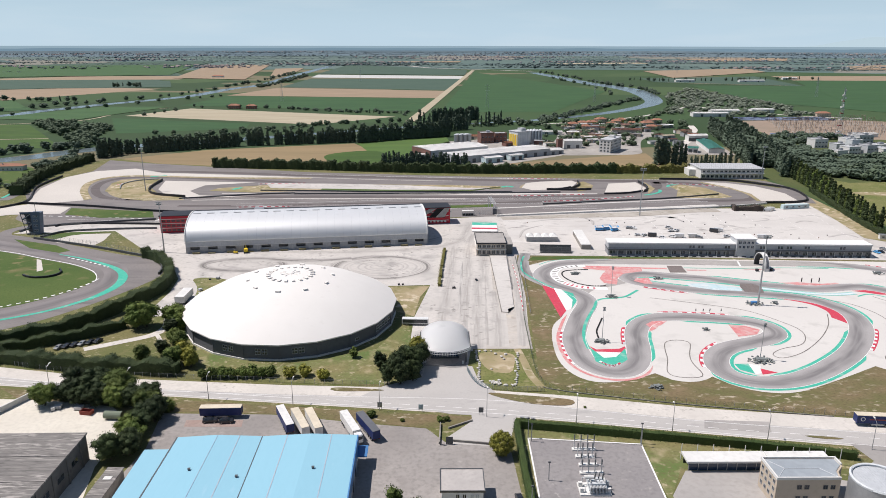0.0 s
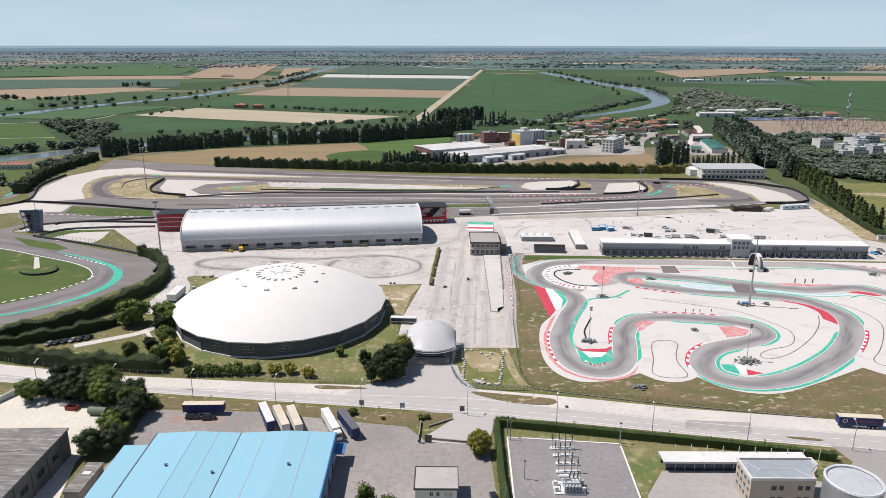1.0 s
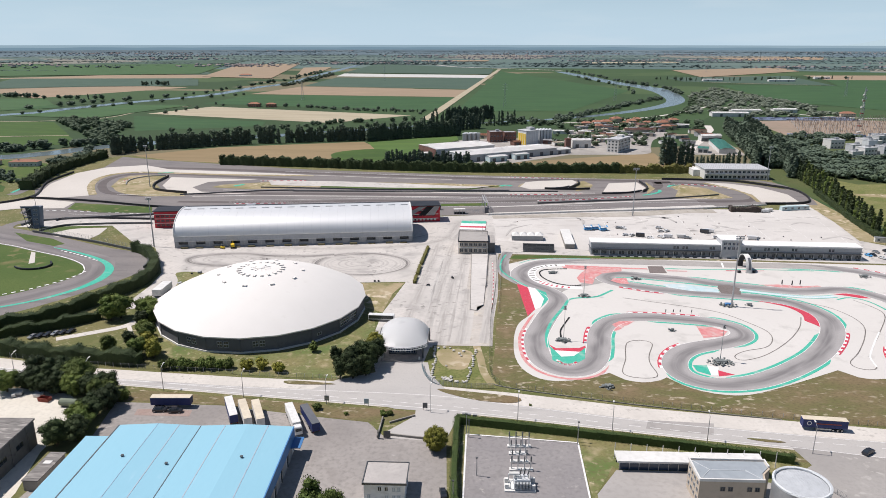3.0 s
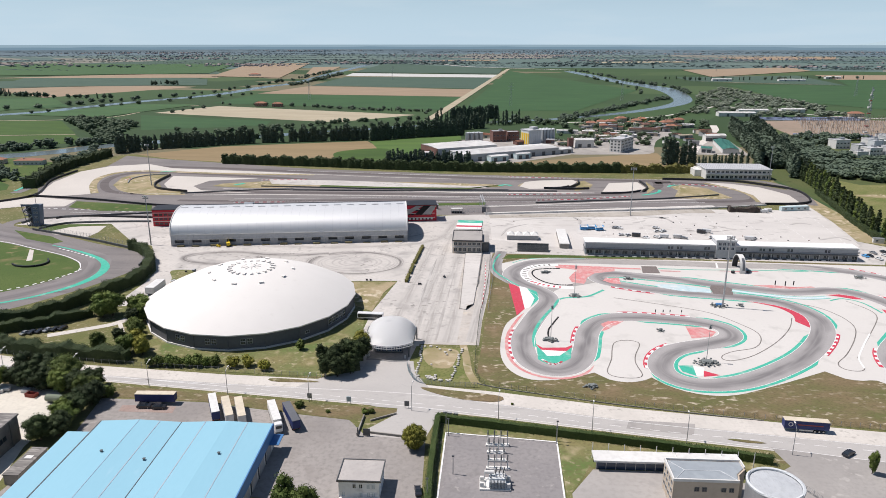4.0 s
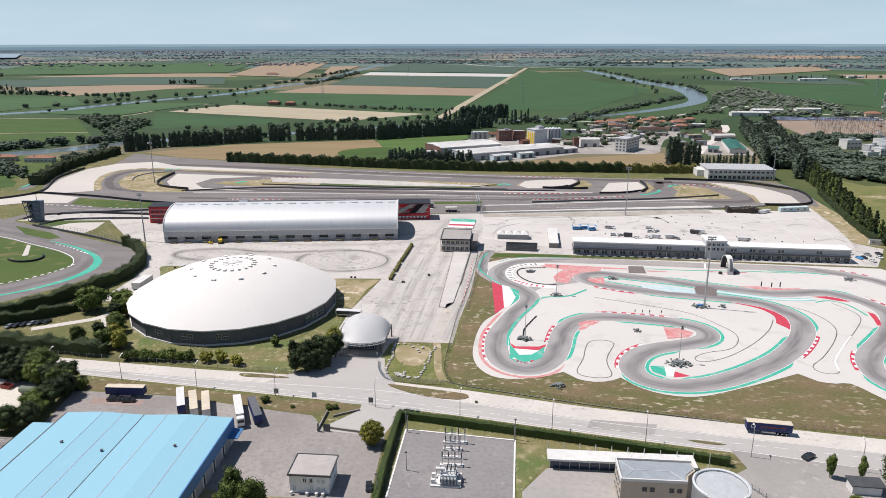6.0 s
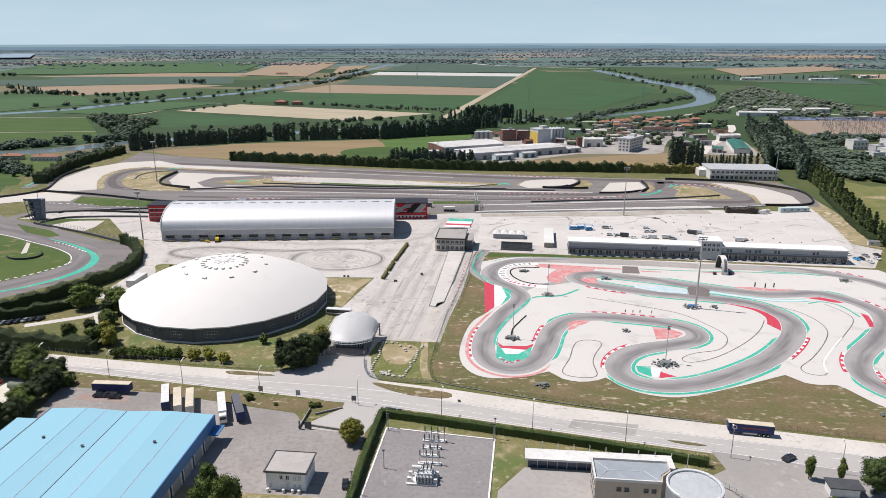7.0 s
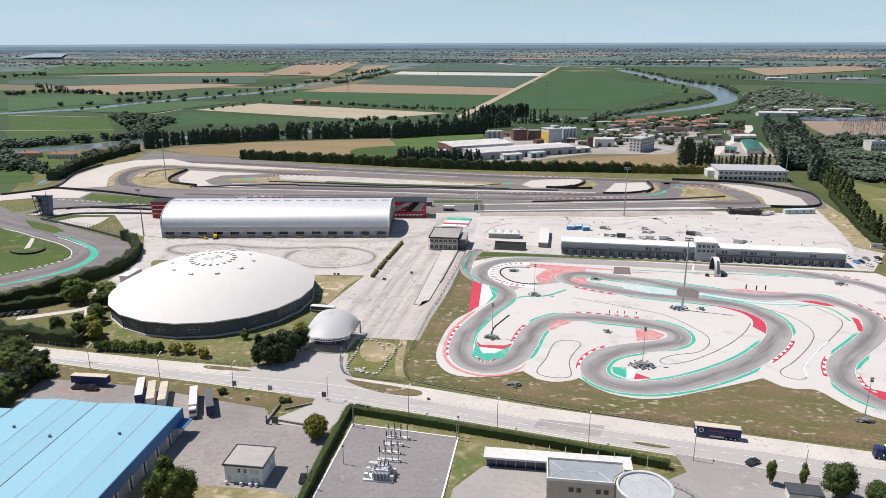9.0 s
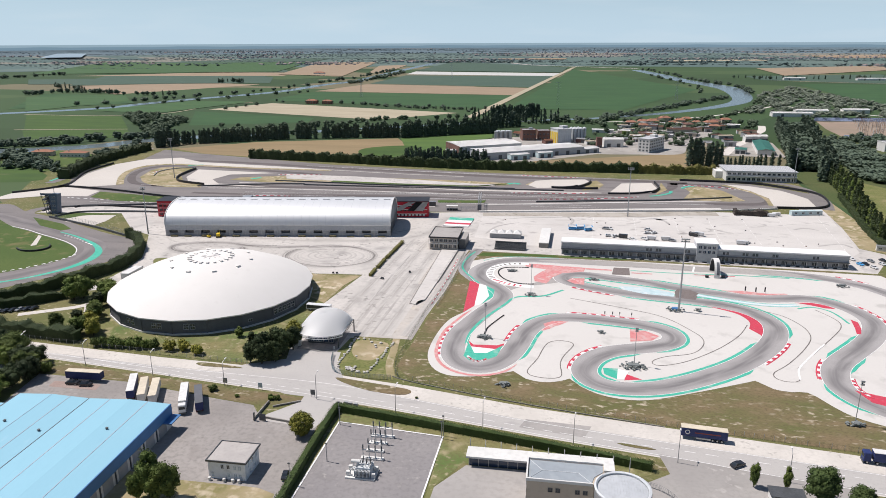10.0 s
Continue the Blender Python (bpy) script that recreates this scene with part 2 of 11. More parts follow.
M["slab"] = mat("substation_asphalt", (0.235, 0.22, 0.218), (0.265, 0.248, 0.242), 0.8, 0.05, 0.9, bump=0.2, stain=(0.18, 0.168, 0.162), amount=0.42, speck=((0.34, 0.32, 0.30), 0.5, 0.6))
M["lot"] = mat("white_gravel_lot", (0.62, 0.58, 0.50), (0.56, 0.52, 0.45), 0.7, 0.05, 0.95, bump=0.4, stain=(0.45, 0.41, 0.35), amount=0.35)
M["gravel"] = mat("gravel_trap", (0.56, 0.52, 0.47), (0.51, 0.475, 0.43), 1.0, 0.02, 0.95, bump=0.4, stain=(0.44, 0.40, 0.35), amount=0.25)
M["asphalt"] = mat("circuit_asphalt", (0.175, 0.16, 0.155), (0.22, 0.20, 0.19), 0.8, 0.015, 0.9, bump=0.15, stain=(0.13, 0.12, 0.118), amount=0.5, stretch=(-4, 4))
M["kart_asphalt"] = track_mat("kart_asphalt", (0.37, 0.351, 0.341), (0.155, 0.146, 0.146), 11.5)
M["left_asphalt"] = track_mat("corner_asphalt", (0.23, 0.21, 0.205), (0.13, 0.12, 0.12), 12.0)
M["dark_slab"] = mat("dark_patch", (0.16, 0.135, 0.125), (0.19, 0.16, 0.15), 1.0, 0.1, 0.9)
M["red_paint"] = mat("red_paint", (0.56, 0.05, 0.085), (0.47, 0.055, 0.085), 0.8, 0.3, 0.7, stain=(0.46, 0.20, 0.21), amount=0.42)
M["pink_paint"] = mat("worn_red_paint", (0.58, 0.20, 0.20), (0.56, 0.34, 0.32), 0.5, 0.12, 0.8, stain=(0.55, 0.45, 0.42), amount=0.55)
M["white_paint"] = mat("white_paint", (0.76, 0.75, 0.73), (0.70, 0.69, 0.67), 0.8, 0.1, 0.7)
M["green_paint"] = mat("green_paint", (0.05, 0.40, 0.285), (0.085, 0.42, 0.31), 0.8, 0.08, 0.7, stain=(0.30, 0.47, 0.40), amount=0.5)
M["blue_paint"] = mat("faded_blue_paint", (0.42, 0.57, 0.60), (0.52, 0.58, 0.58), 0.4, 0.1, 0.8, stain=(0.62, 0.62, 0.60), amount=0.5)
M["drift_rubber"] = rubbered("drift_rubber", M["paddock"], (0.14, 0.128, 0.12), 9.0, 1.0)
M["drift_line"] = rubbered("drift_line", M["paddock"], (0.26, 0.24, 0.225), 2.4, 0.5)
M["smudge"] = rubbered("tyre_smudge", M["concrete"], (0.20, 0.188, 0.176), 3.6, 0.75)
M["wear"] = rubbered("worn_wheel_path", M["paddock"], (0.30, 0.28, 0.26), 8.0, 0.75)
M["worn_strip"] = mat("worn_strip", (0.365, 0.342, 0.32), (0.315, 0.297, 0.28), 0.6, 0.05, 0.9, stain=(0.27, 0.256, 0.243), amount=0.45)
M["forecourt"] = mat("forecourt_asphalt", (0.335, 0.315, 0.295), (0.29, 0.272, 0.256), 0.8, 0.05, 0.9, stain=(0.25, 0.235, 0.22), amount=0.4, speck=((0.40, 0.375, 0.35), 0.4, 0.57))
M["skid"] = mat("tyre_mark", (0.14, 0.125, 0.115), (0.25, 0.23, 0.21), 1.2, 0.15, 0.9)
M["straw"] = mat("straw_field", (0.315, 0.235, 0.16), (0.255, 0.195, 0.13), 0.15, 0.012, 0.95, stretch=(12, 5))
M["pale_straw"] = mat("pale_straw_field", (0.41, 0.355, 0.255), (0.34, 0.295, 0.205), 0.15, 0.012, 0.95, stretch=(12, 5))
M["brown_field"] = mat("stubble_field", (0.27, 0.20, 0.11), (0.22, 0.165, 0.09), 0.2, 0.01, 0.95, stretch=(10, 5), stain=(0.17, 0.16, 0.06), amount=0.25)
# Blue raised in the far crop colours to paint in distance haze.
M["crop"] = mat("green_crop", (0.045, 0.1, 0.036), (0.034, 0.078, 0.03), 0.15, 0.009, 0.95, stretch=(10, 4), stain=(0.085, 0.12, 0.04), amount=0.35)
M["crop_mid"] = mat("fresh_green_crop", (0.058, 0.116, 0.042), (0.046, 0.094, 0.036), 0.12, 0.008, 0.95, stretch=(14, 5), stain=(0.095, 0.13, 0.045), amount=0.4)
M["crop_light"] = mat("light_green_crop", (0.06, 0.108, 0.022), (0.044, 0.082, 0.02), 0.2, 0.014, 0.95, stretch=(10, 4), stain=(0.11, 0.13, 0.05), amount=0.35)
M["meadow_light"] = mat("bright_meadow", (0.088, 0.15, 0.036), (0.066, 0.118, 0.031), 0.2, 0.014, 0.95, stretch=(10, 4), stain=(0.12, 0.14, 0.055), amount=0.35)
M["meadow"] = mat("rough_meadow", (0.062, 0.090, 0.028), (0.095, 0.105, 0.04), 0.5, 0.02, 0.95, stain=(0.055, 0.085, 0.026), amount=0.5)
# Farthest crop, its blue raised most to stand in for haze.
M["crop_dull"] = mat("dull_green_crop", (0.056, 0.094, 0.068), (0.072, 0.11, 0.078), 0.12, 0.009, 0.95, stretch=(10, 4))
M["water"] = mat("river_water", (0.15, 0.185, 0.19), (0.125, 0.16, 0.168), 0.05, 0.01, 0.22, spec=0.5)
# Pale base colour holds the sky's reflection on the lake.
M["lake_water"] = mat("sky_tinted_lake_water", (0.30, 0.38, 0.43), (0.34, 0.42, 0.46), 0.01, 0.002, 0.3, spec=0.5)
M["white_strip"] = mat("white_crop_cover", (0.52, 0.51, 0.48), (0.46, 0.455, 0.43), 0.1, 0.01, 0.8)
# Outer ground rings: distance haze is put into the base colour.
M["far_land_hazed"] = farmland("far_farmland_hazed", [(0.09, 0.132, 0.138), (0.105, 0.15, 0.148), (0.118, 0.16, 0.158), (0.085, 0.13, 0.136), (0.225, 0.208, 0.19)])
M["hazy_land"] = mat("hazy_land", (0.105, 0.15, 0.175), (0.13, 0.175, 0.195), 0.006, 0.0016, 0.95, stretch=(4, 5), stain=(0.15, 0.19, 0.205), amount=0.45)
# Bluish wall and muted roof colours stand in for haze over the towns.
M["far_wall"] = mat("hazed_house_wall", (0.3, 0.325, 0.35), (0.25, 0.275, 0.3), 0.01, 0.001, 0.9)
M["far_roof"] = mat("hazed_house_roof", (0.27, 0.22, 0.20), (0.24, 0.20, 0.19), 0.01, 0.001, 0.9)
# Blue distance haze is mixed into these two leaf colours.
M["hazed_far_leaf"] = mat("hazed_far_foliage", (0.13, 0.175, 0.195), (0.15, 0.195, 0.21), 0.01, 0.001, 0.95)
M["hazed_mid_leaf"] = mat("hazed_mid_foliage", (0.092, 0.126, 0.122), (0.112, 0.146, 0.138), 0.01, 0.001, 0.95)
M["leaf"] = mat("foliage", (0.082, 0.118, 0.026), (0.12, 0.15, 0.034), 0.8, 0.12, 0.8, vary=0.3)
M["leaf_dark"] = mat("dark_foliage", (0.03, 0.047, 0.016), (0.046, 0.064, 0.022), 0.8, 0.12, 0.8, vary=0.25)
# Paler, bluer copies of the leaf colours, with distance haze painted in.
M["leaf_dark_hazed"] = mat("dark_foliage_hazed", (0.078, 0.108, 0.074), (0.098, 0.13, 0.088), 0.4, 0.05, 0.85)
M["leaf_hazed"] = mat("green_foliage_hazed", (0.094, 0.126, 0.076), (0.078, 0.108, 0.064), 0.4, 0.05, 0.85)
M["white_roof"] = mat("white_sheet_roof", (0.84, 0.83, 0.81), (0.80, 0.79, 0.77), 0.3, 0.05, 0.7, deep=0.96)
M["leaf_yellow"] = mat("yellow_green_foliage", (0.21, 0.21, 0.035), (0.27, 0.25, 0.045), 0.9, 0.15, 0.8, vary=0.2)
M["leaf_olive"] = mat("olive_hedge_foliage", (0.13, 0.125, 0.035), (0.17, 0.155, 0.045), 0.9, 0.15, 0.8, vary=0.1)
M["leaf_grey"] = mat("grey_green_foliage", (0.165, 0.188, 0.14), (0.13, 0.153, 0.112), 0.4, 0.05, 0.8, vary=0.3)
M["bark"] = mat("bark", (0.10, 0.075, 0.05), (0.07, 0.055, 0.04), 3.0, 0.4, 0.95, bump=0.5)
M["membrane"] = mat("white_membrane", (0.7, 0.672, 0.635), (0.68, 0.652, 0.615), 1.2, 0.12, 0.8, deep=0.985, stain=(0.645, 0.615, 0.575), amount=0.3)
M["metal_roof"] = mat("metal_roof", (0.665, 0.67, 0.67), (0.63, 0.635, 0.635), 0.4, 0.05, 0.5, metal=0.35, stain=(0.60, 0.605, 0.605), amount=0.3, deep=0.96)
M["canopy_shell"] = mat("bright_silver_sheet", (0.83, 0.83, 0.825), (0.79, 0.79, 0.785), 0.4, 0.05, 0.45, metal=0.05, stain=(0.68, 0.685, 0.685), amount=0.3, deep=0.97)
M["tower_blue"] = mat("slate_blue_cladding", (0.125, 0.16, 0.215), (0.10, 0.13, 0.18), 0.8, 0.15, 0.6, stain=(0.17, 0.20, 0.25), amount=0.35)
M["slate_roof"] = mat("blue_grey_roof", (0.31, 0.34, 0.365), (0.28, 0.31, 0.335), 0.6, 0.1, 0.7, stain=(0.36, 0.39, 0.41), amount=0.35)
M["tarpaulin"] = mat("grey_green_tarpaulin", (0.22, 0.235, 0.225), (0.15, 0.165, 0.165), 1.5, 0.4, 0.6, bump=0.4)
M["pale_steel"] = mat("pale_grey_steel", (0.58, 0.60, 0.61), (0.50, 0.52, 0.53), 1.5, 0.3, 0.6)
M["grey_wall"] = mat("grey_panel", (0.34, 0.345, 0.35), (0.30, 0.305, 0.31), 0.8, 0.1, 0.8)
M["tower_roof"] = mat("pale_grey_sheet", (0.46, 0.478, 0.495), (0.42, 0.438, 0.455), 0.8, 0.1, 0.6)
M["slate_wall"] = mat("dark_grey_panel", (0.125, 0.13, 0.145), (0.105, 0.11, 0.122), 0.8, 0.1, 0.75)
M["office_lower"] = mat("grey_office_panel", (0.27, 0.275, 0.285), (0.23, 0.235, 0.245), 0.8, 0.1, 0.8)
M["office_upper"] = mat("pale_grey_office_panel", (0.40, 0.41, 0.425), (0.36, 0.37, 0.385), 0.8, 0.05, 0.8, stain=(0.32, 0.33, 0.34), amount=0.3)
M["leaf_hedge"] = mat("clipped_hedge_foliage", (0.046, 0.074, 0.02), (0.063, 0.093, 0.025), 0.9, 0.15, 0.8)
M["light_grey"] = mat("light_grey_panel", (0.46, 0.47, 0.48), (0.42, 0.43, 0.44), 0.8, 0.1, 0.8)
# Backdrop materials, made to glow in haze colours further down.
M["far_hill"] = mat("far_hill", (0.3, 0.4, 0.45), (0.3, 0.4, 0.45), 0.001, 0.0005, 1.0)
M["glow_plain"] = mat("glow_plain", (0.1, 0.2, 0.2), (0.1, 0.2, 0.2), 0.001, 0.0005, 1.0)
M["glow_rim"] = mat("glow_rim", (0.1, 0.2, 0.2), (0.1, 0.2, 0.2), 0.001, 0.0005, 1.0)
M["brush"] = mat("brushwood", (0.10, 0.08, 0.068), (0.075, 0.062, 0.055), 1.0, 0.3, 0.95, bump=0.4)
M["white_wall"] = mat("white_plaster", (0.66, 0.65, 0.62), (0.60, 0.59, 0.565), 0.6, 0.08, 0.85, stain=(0.48, 0.47, 0.44), amount=0.3)
M["whitewash"] = mat("whitewash", (0.80, 0.81, 0.82), (0.74, 0.75, 0.76), 0.6, 0.2, 0.85, stain=(0.55, 0.55, 0.54), amount=0.3)
M["ochre_wall"] = mat("ochre_plaster", (0.58, 0.36, 0.10), (0.52, 0.33, 0.10), 0.6, 0.08, 0.85)
M["shutter"] = mat("pale_blue_shutter", (0.52, 0.57, 0.60), (0.46, 0.51, 0.54), 1.0, 0.2, 0.7)
M["beige_wall"] = mat("beige_plaster", (0.50, 0.42, 0.33), (0.46, 0.39, 0.31), 0.6, 0.08, 0.85)
M["concrete_wall"] = mat("weathered_concrete", (0.30, 0.28, 0.25), (0.22, 0.205, 0.19), 0.8, 0.1, 0.9, bump=0.3, stain=(0.12, 0.11, 0.10), amount=0.5)
M["old_wall"] = mat("stained_old_concrete", (0.18, 0.172, 0.16), (0.13, 0.124, 0.116), 0.9, 0.15, 0.95, bump=0.2, stain=(0.11, 0.105, 0.10), amount=0.45)
M["old_roof"] = mat("weathered_fibre_cement", (0.23, 0.215, 0.20), (0.14, 0.132, 0.125), 1.2, 0.12, 0.95, bump=0.3, stain=(0.09, 0.085, 0.08), amount=0.55, stretch=(0, 9), speck=((0.42, 0.39, 0.36), 0.3, 0.5))
M["blue_roof"] = mat("light_blue_sheet_roof", (0.238, 0.452, 0.55), (0.245, 0.458, 0.555), 1.0, 0.1, 0.7, stain=(0.335, 0.515, 0.61), amount=0.2, stretch=(0, 0.25), deep=0.985)
M["blue_panel"] = mat("blue_panel", (0.07, 0.20, 0.42), (0.06, 0.17, 0.37), 0.5, 0.1, 0.5)
M["seam"] = mat("dark_seam", (0.08, 0.09, 0.10), (0.10, 0.11, 0.12), 1.0, 0.1, 0.7)
M["old_seam"] = mat("grey_seam", (0.27, 0.36, 0.46), (0.31, 0.38, 0.45), 1.0, 0.1, 0.7)
M["hut_roof"] = mat("pale_felt_roof", (0.44, 0.41, 0.385), (0.38, 0.355, 0.335), 1.0, 0.15, 0.9, stain=(0.30, 0.28, 0.265), amount=0.4)
M["pink_seam"] = mat("faded_roof_seam", (0.34, 0.40, 0.47), (0.38, 0.41, 0.46), 1.0, 0.1, 0.7)
M["red_wall"] = mat("red_panel", (0.50, 0.025, 0.04), (0.44, 0.025, 0.04), 0.5, 0.1, 0.5)
M["black"] = mat("black_panel", (0.025, 0.025, 0.028), (0.035, 0.035, 0.04), 1.0, 0.2, 0.5)
M["steel"] = mat("galvanised_steel", (0.42, 0.43, 0.44), (0.36, 0.37, 0.38), 2.0, 0.3, 0.45, metal=0.6)
M["dark_steel"] = mat("dark_steel", (0.10, 0.105, 0.11), (0.13, 0.135, 0.14), 2.0, 0.3, 0.5, metal=0.4)
M["fence_blue"] = mat("blue_grey_fence_wire", (0.10, 0.15, 0.17), (0.13, 0.18, 0.20), 2.0, 0.3, 0.6)
M["glass"] = glass_mat("window_glass", (0.03, 0.04, 0.05))
M["blue_glass"] = glass_mat("tinted_glass", (0.03, 0.05, 0.09))
M["tyre"] = mat("rubber", (0.022, 0.022, 0.023), (0.03, 0.03, 0.03), 4.0, 1.0, 0.9)
M["works_paving"] = mat("dusty_works_paving", (0.36, 0.335, 0.305), (0.28, 0.26, 0.235), 0.3, 0.03, 0.9, stain=(0.20, 0.185, 0.165), amount=0.5, speck=((0.45, 0.42, 0.38), 0.12, 0.55))
M["brick_dark"] = mat("dark_brown_brick", (0.16, 0.085, 0.07), (0.20, 0.11, 0.09), 0.8, 0.1, 0.9)
M["gantry_steel"] = mat("brown_grey_gantry_steel", (0.24, 0.195, 0.165), (0.30, 0.25, 0.21), 1.0, 0.2, 0.7)
M["tile_roof"] = mat("clay_tiles", (0.34, 0.165, 0.105), (0.27, 0.135, 0.095), 1.2, 0.2, 0.9, bump=0.4)
M["yellow"] = mat("yellow_panel", (0.72, 0.50, 0.03), (0.66, 0.45, 0.03), 0.5, 0.1, 0.6)
M["teal_roof"] = mat("green_sheet_roof", (0.09, 0.30, 0.25), (0.11, 0.32, 0.27), 0.5, 0.1, 0.6)
M["truck_blue"] = mat("navy_tarpaulin", (0.022, 0.035, 0.12), (0.028, 0.042, 0.14), 1.0, 0.2, 0.5)
M["cream"] = mat("cream_sheet_roof", (0.62, 0.55, 0.43), (0.56, 0.49, 0.38), 0.8, 0.2, 0.6, stain=(0.45, 0.39, 0.30), amount=0.3)
M["truck_white"] = mat("white_sheet_body", (0.68, 0.67, 0.64), (0.62, 0.61, 0.59), 0.8, 0.2, 0.5, stain=(0.5, 0.48, 0.45), amount=0.2)
M["car_dark"] = mat("dark_car_paint", (0.02, 0.022, 0.028), (0.028, 0.03, 0.036), 2.0, 0.5, 0.25, spec=0.6)
M["car_white"] = mat("white_car_paint", (0.72, 0.72, 0.71), (0.68, 0.68, 0.67), 2.0, 0.5, 0.25, spec=0.6)
M["car_grey"] = mat("silver_car_paint", (0.36, 0.37, 0.38), (0.32, 0.33, 0.34), 2.0, 0.5, 0.25, metal=0.4)
M["car_red"] = mat("red_car_paint", (0.45, 0.04, 0.03), (0.40, 0.04, 0.03), 2.0, 0.5, 0.25, spec=0.6)
M["sky_blue"] = mat("sky_blue_paint", (0.10, 0.36, 0.68), (0.12, 0.38, 0.68), 1.0, 0.3, 0.4)
M["stone"] = mat("pale_stone", (0.55, 0.53, 0.49), (0.46, 0.44, 0.41), 2.0, 0.5, 0.9, bump=0.5)
M["rust_red"] = mat("rusty_red_steel", (0.30, 0.07, 0.05), (0.22, 0.06, 0.04), 1.0, 0.4, 0.8)
M["station_soil"] = mat("brown_station_gravel", (0.30, 0.225, 0.17), (0.25, 0.20, 0.15), 0.2, 0.02, 0.95, stain=(0.16, 0.15, 0.085), amount=0.4)
M["rust_paving"] = mat("reddish_paving", (0.30, 0.22, 0.19), (0.34, 0.27, 0.24), 1.5, 0.2, 0.9)
M["pallet_wood"] = mat("olive_weathered_wood", (0.16, 0.14, 0.075), (0.22, 0.19, 0.11), 3.0, 0.6, 0.9)
M["rust"] = mat("earth_brown", (0.20, 0.115, 0.07), (0.15, 0.09, 0.055), 1.0, 0.3, 0.95, bump=0.4)
M["solar"] = mat("solar_panel", (0.20, 0.24, 0.34), (0.24, 0.28, 0.38), 0.5, 0.1, 0.25, spec=0.5)


# ---- mesh helpers ----
def part(name, bm, material, parent=None, label=""):
    """Links a bmesh as one mesh object, under a thing or a part."""
    me = bpy.data.meshes.new(name)
    bm.to_mesh(me)
    bm.free()
    for one in material if isinstance(material, (list, tuple)) else [material]:
        me.materials.append(M[one])
    ob = new(name, me)
    if parent:
        ob.parent = parent
    if label:
        tagged(ob, label)
    return ob


def thing(name, label, category, group="", at=(0, 0, 0), turn=0.0):
    ob = new(name)
    ob.matrix_basis = pose(*at, 0, 0, turn)
    return tagged(ob, label, category, group)


def structure(name, bm, material, label, category):
    return tagged(part(name, bm, material), label, category, kind="structure")


def box(bm, x0, x1, y0, y1, z0, z1, taper=0.0):
    low = [bm.verts.new(p) for p in ((x0, y0, z0), (x1, y0, z0), (x1, y1, z0), (x0, y1, z0))]
    t = taper
    top = [bm.verts.new(p) for p in ((x0 + t, y0 + t, z1), (x1 - t, y0 + t, z1), (x1 - t, y1 - t, z1), (x0 + t, y1 - t, z1))]
    bm.faces.new(low[::-1]), bm.faces.new(top)
    for i in range(4):
        bm.faces.new((low[i], low[(i + 1) % 4], top[(i + 1) % 4], top[i]))
    return low + top


def boxes(*dims):
    bm = bmesh.new()
    for d in dims:
        box(bm, *d)
    return bm


def rounded(bm, width):
    bmesh.ops.bevel(bm, geom=list(bm.edges), offset=width, segments=1, affect="EDGES", profile=0.5)
    return bm


def prism(bm, poly, z0, z1):
    low = [bm.verts.new((x, y, z0)) for x, y in poly]
    top = [bm.verts.new((x, y, z1)) for x, y in poly]
    a, b = bm.faces.new(low[::-1]), bm.faces.new(top)
    n = len(poly)
    for i in range(n):
        bm.faces.new((low[i], low[(i + 1) % n], top[(i + 1) % n], top[i]))
    bmesh.ops.triangulate(bm, faces=[a, b])
    bmesh.ops.recalc_face_normals(bm, faces=bm.faces)
    return bm


def tube(bm, p, q, r0, r1=None, n=6):
    p, q = Vector(p), Vector(q)
    r1 = r0 if r1 is None else r1
    d = (q - p).normalized()
    u = d.orthogonal().normalized()
    v = d.cross(u)
    rings = []
    for c, r in ((p, r0), (q, r1)):
        rings.append([bm.verts.new(c + r * (math.cos(6.2832 * i / n) * u + math.sin(6.2832 * i / n) * v)) for i in range(n)])
    for i in range(n):
        bm.faces.new((rings[0][i], rings[0][(i + 1) % n], rings[1][(i + 1) % n], rings[1][i]))
    bm.faces.new(rings[0][::-1]), bm.faces.new(rings[1])
    return bm


def wire(bm, pts, r):
    """One unbroken thin rail through the points."""
    p = np.asarray(pts, float)
    d = np.gradient(p[:, :2], axis=0)
    d /= np.linalg.norm(d, axis=1)[:, None] + 1e-9
    rings = [[bm.verts.new((x - dy * a, y + dx * a, z + b)) for a, b in ((-r, 0), (0, r), (r, 0), (0, -r))] for (x, y, z), (dx, dy) in zip(p, d)]
    for u, v in zip(rings, rings[1:]):
        for k in range(4):
            bm.faces.new((u[k], v[k], v[(k + 1) % 4], u[(k + 1) % 4]))
    bm.faces.new(rings[0]), bm.faces.new(rings[-1][::-1])
    return bm


def lathe(bm, profile, n=8):
    """A turned shape round the z axis from (radius, height) pairs."""
    rings = [[bm.verts.new((r * math.cos(6.28319 * k / n), r * math.sin(6.28319 * k / n), z)) for k in range(n)] for r, z in profile]
    for u, v in zip(rings, rings[1:]):
        for k in range(n):
            bm.faces.new((u[k], u[(k + 1) % n], v[(k + 1) % n], v[k]))
    bm.faces.new(rings[0][::-1]), bm.faces.new(rings[-1])
    return bm


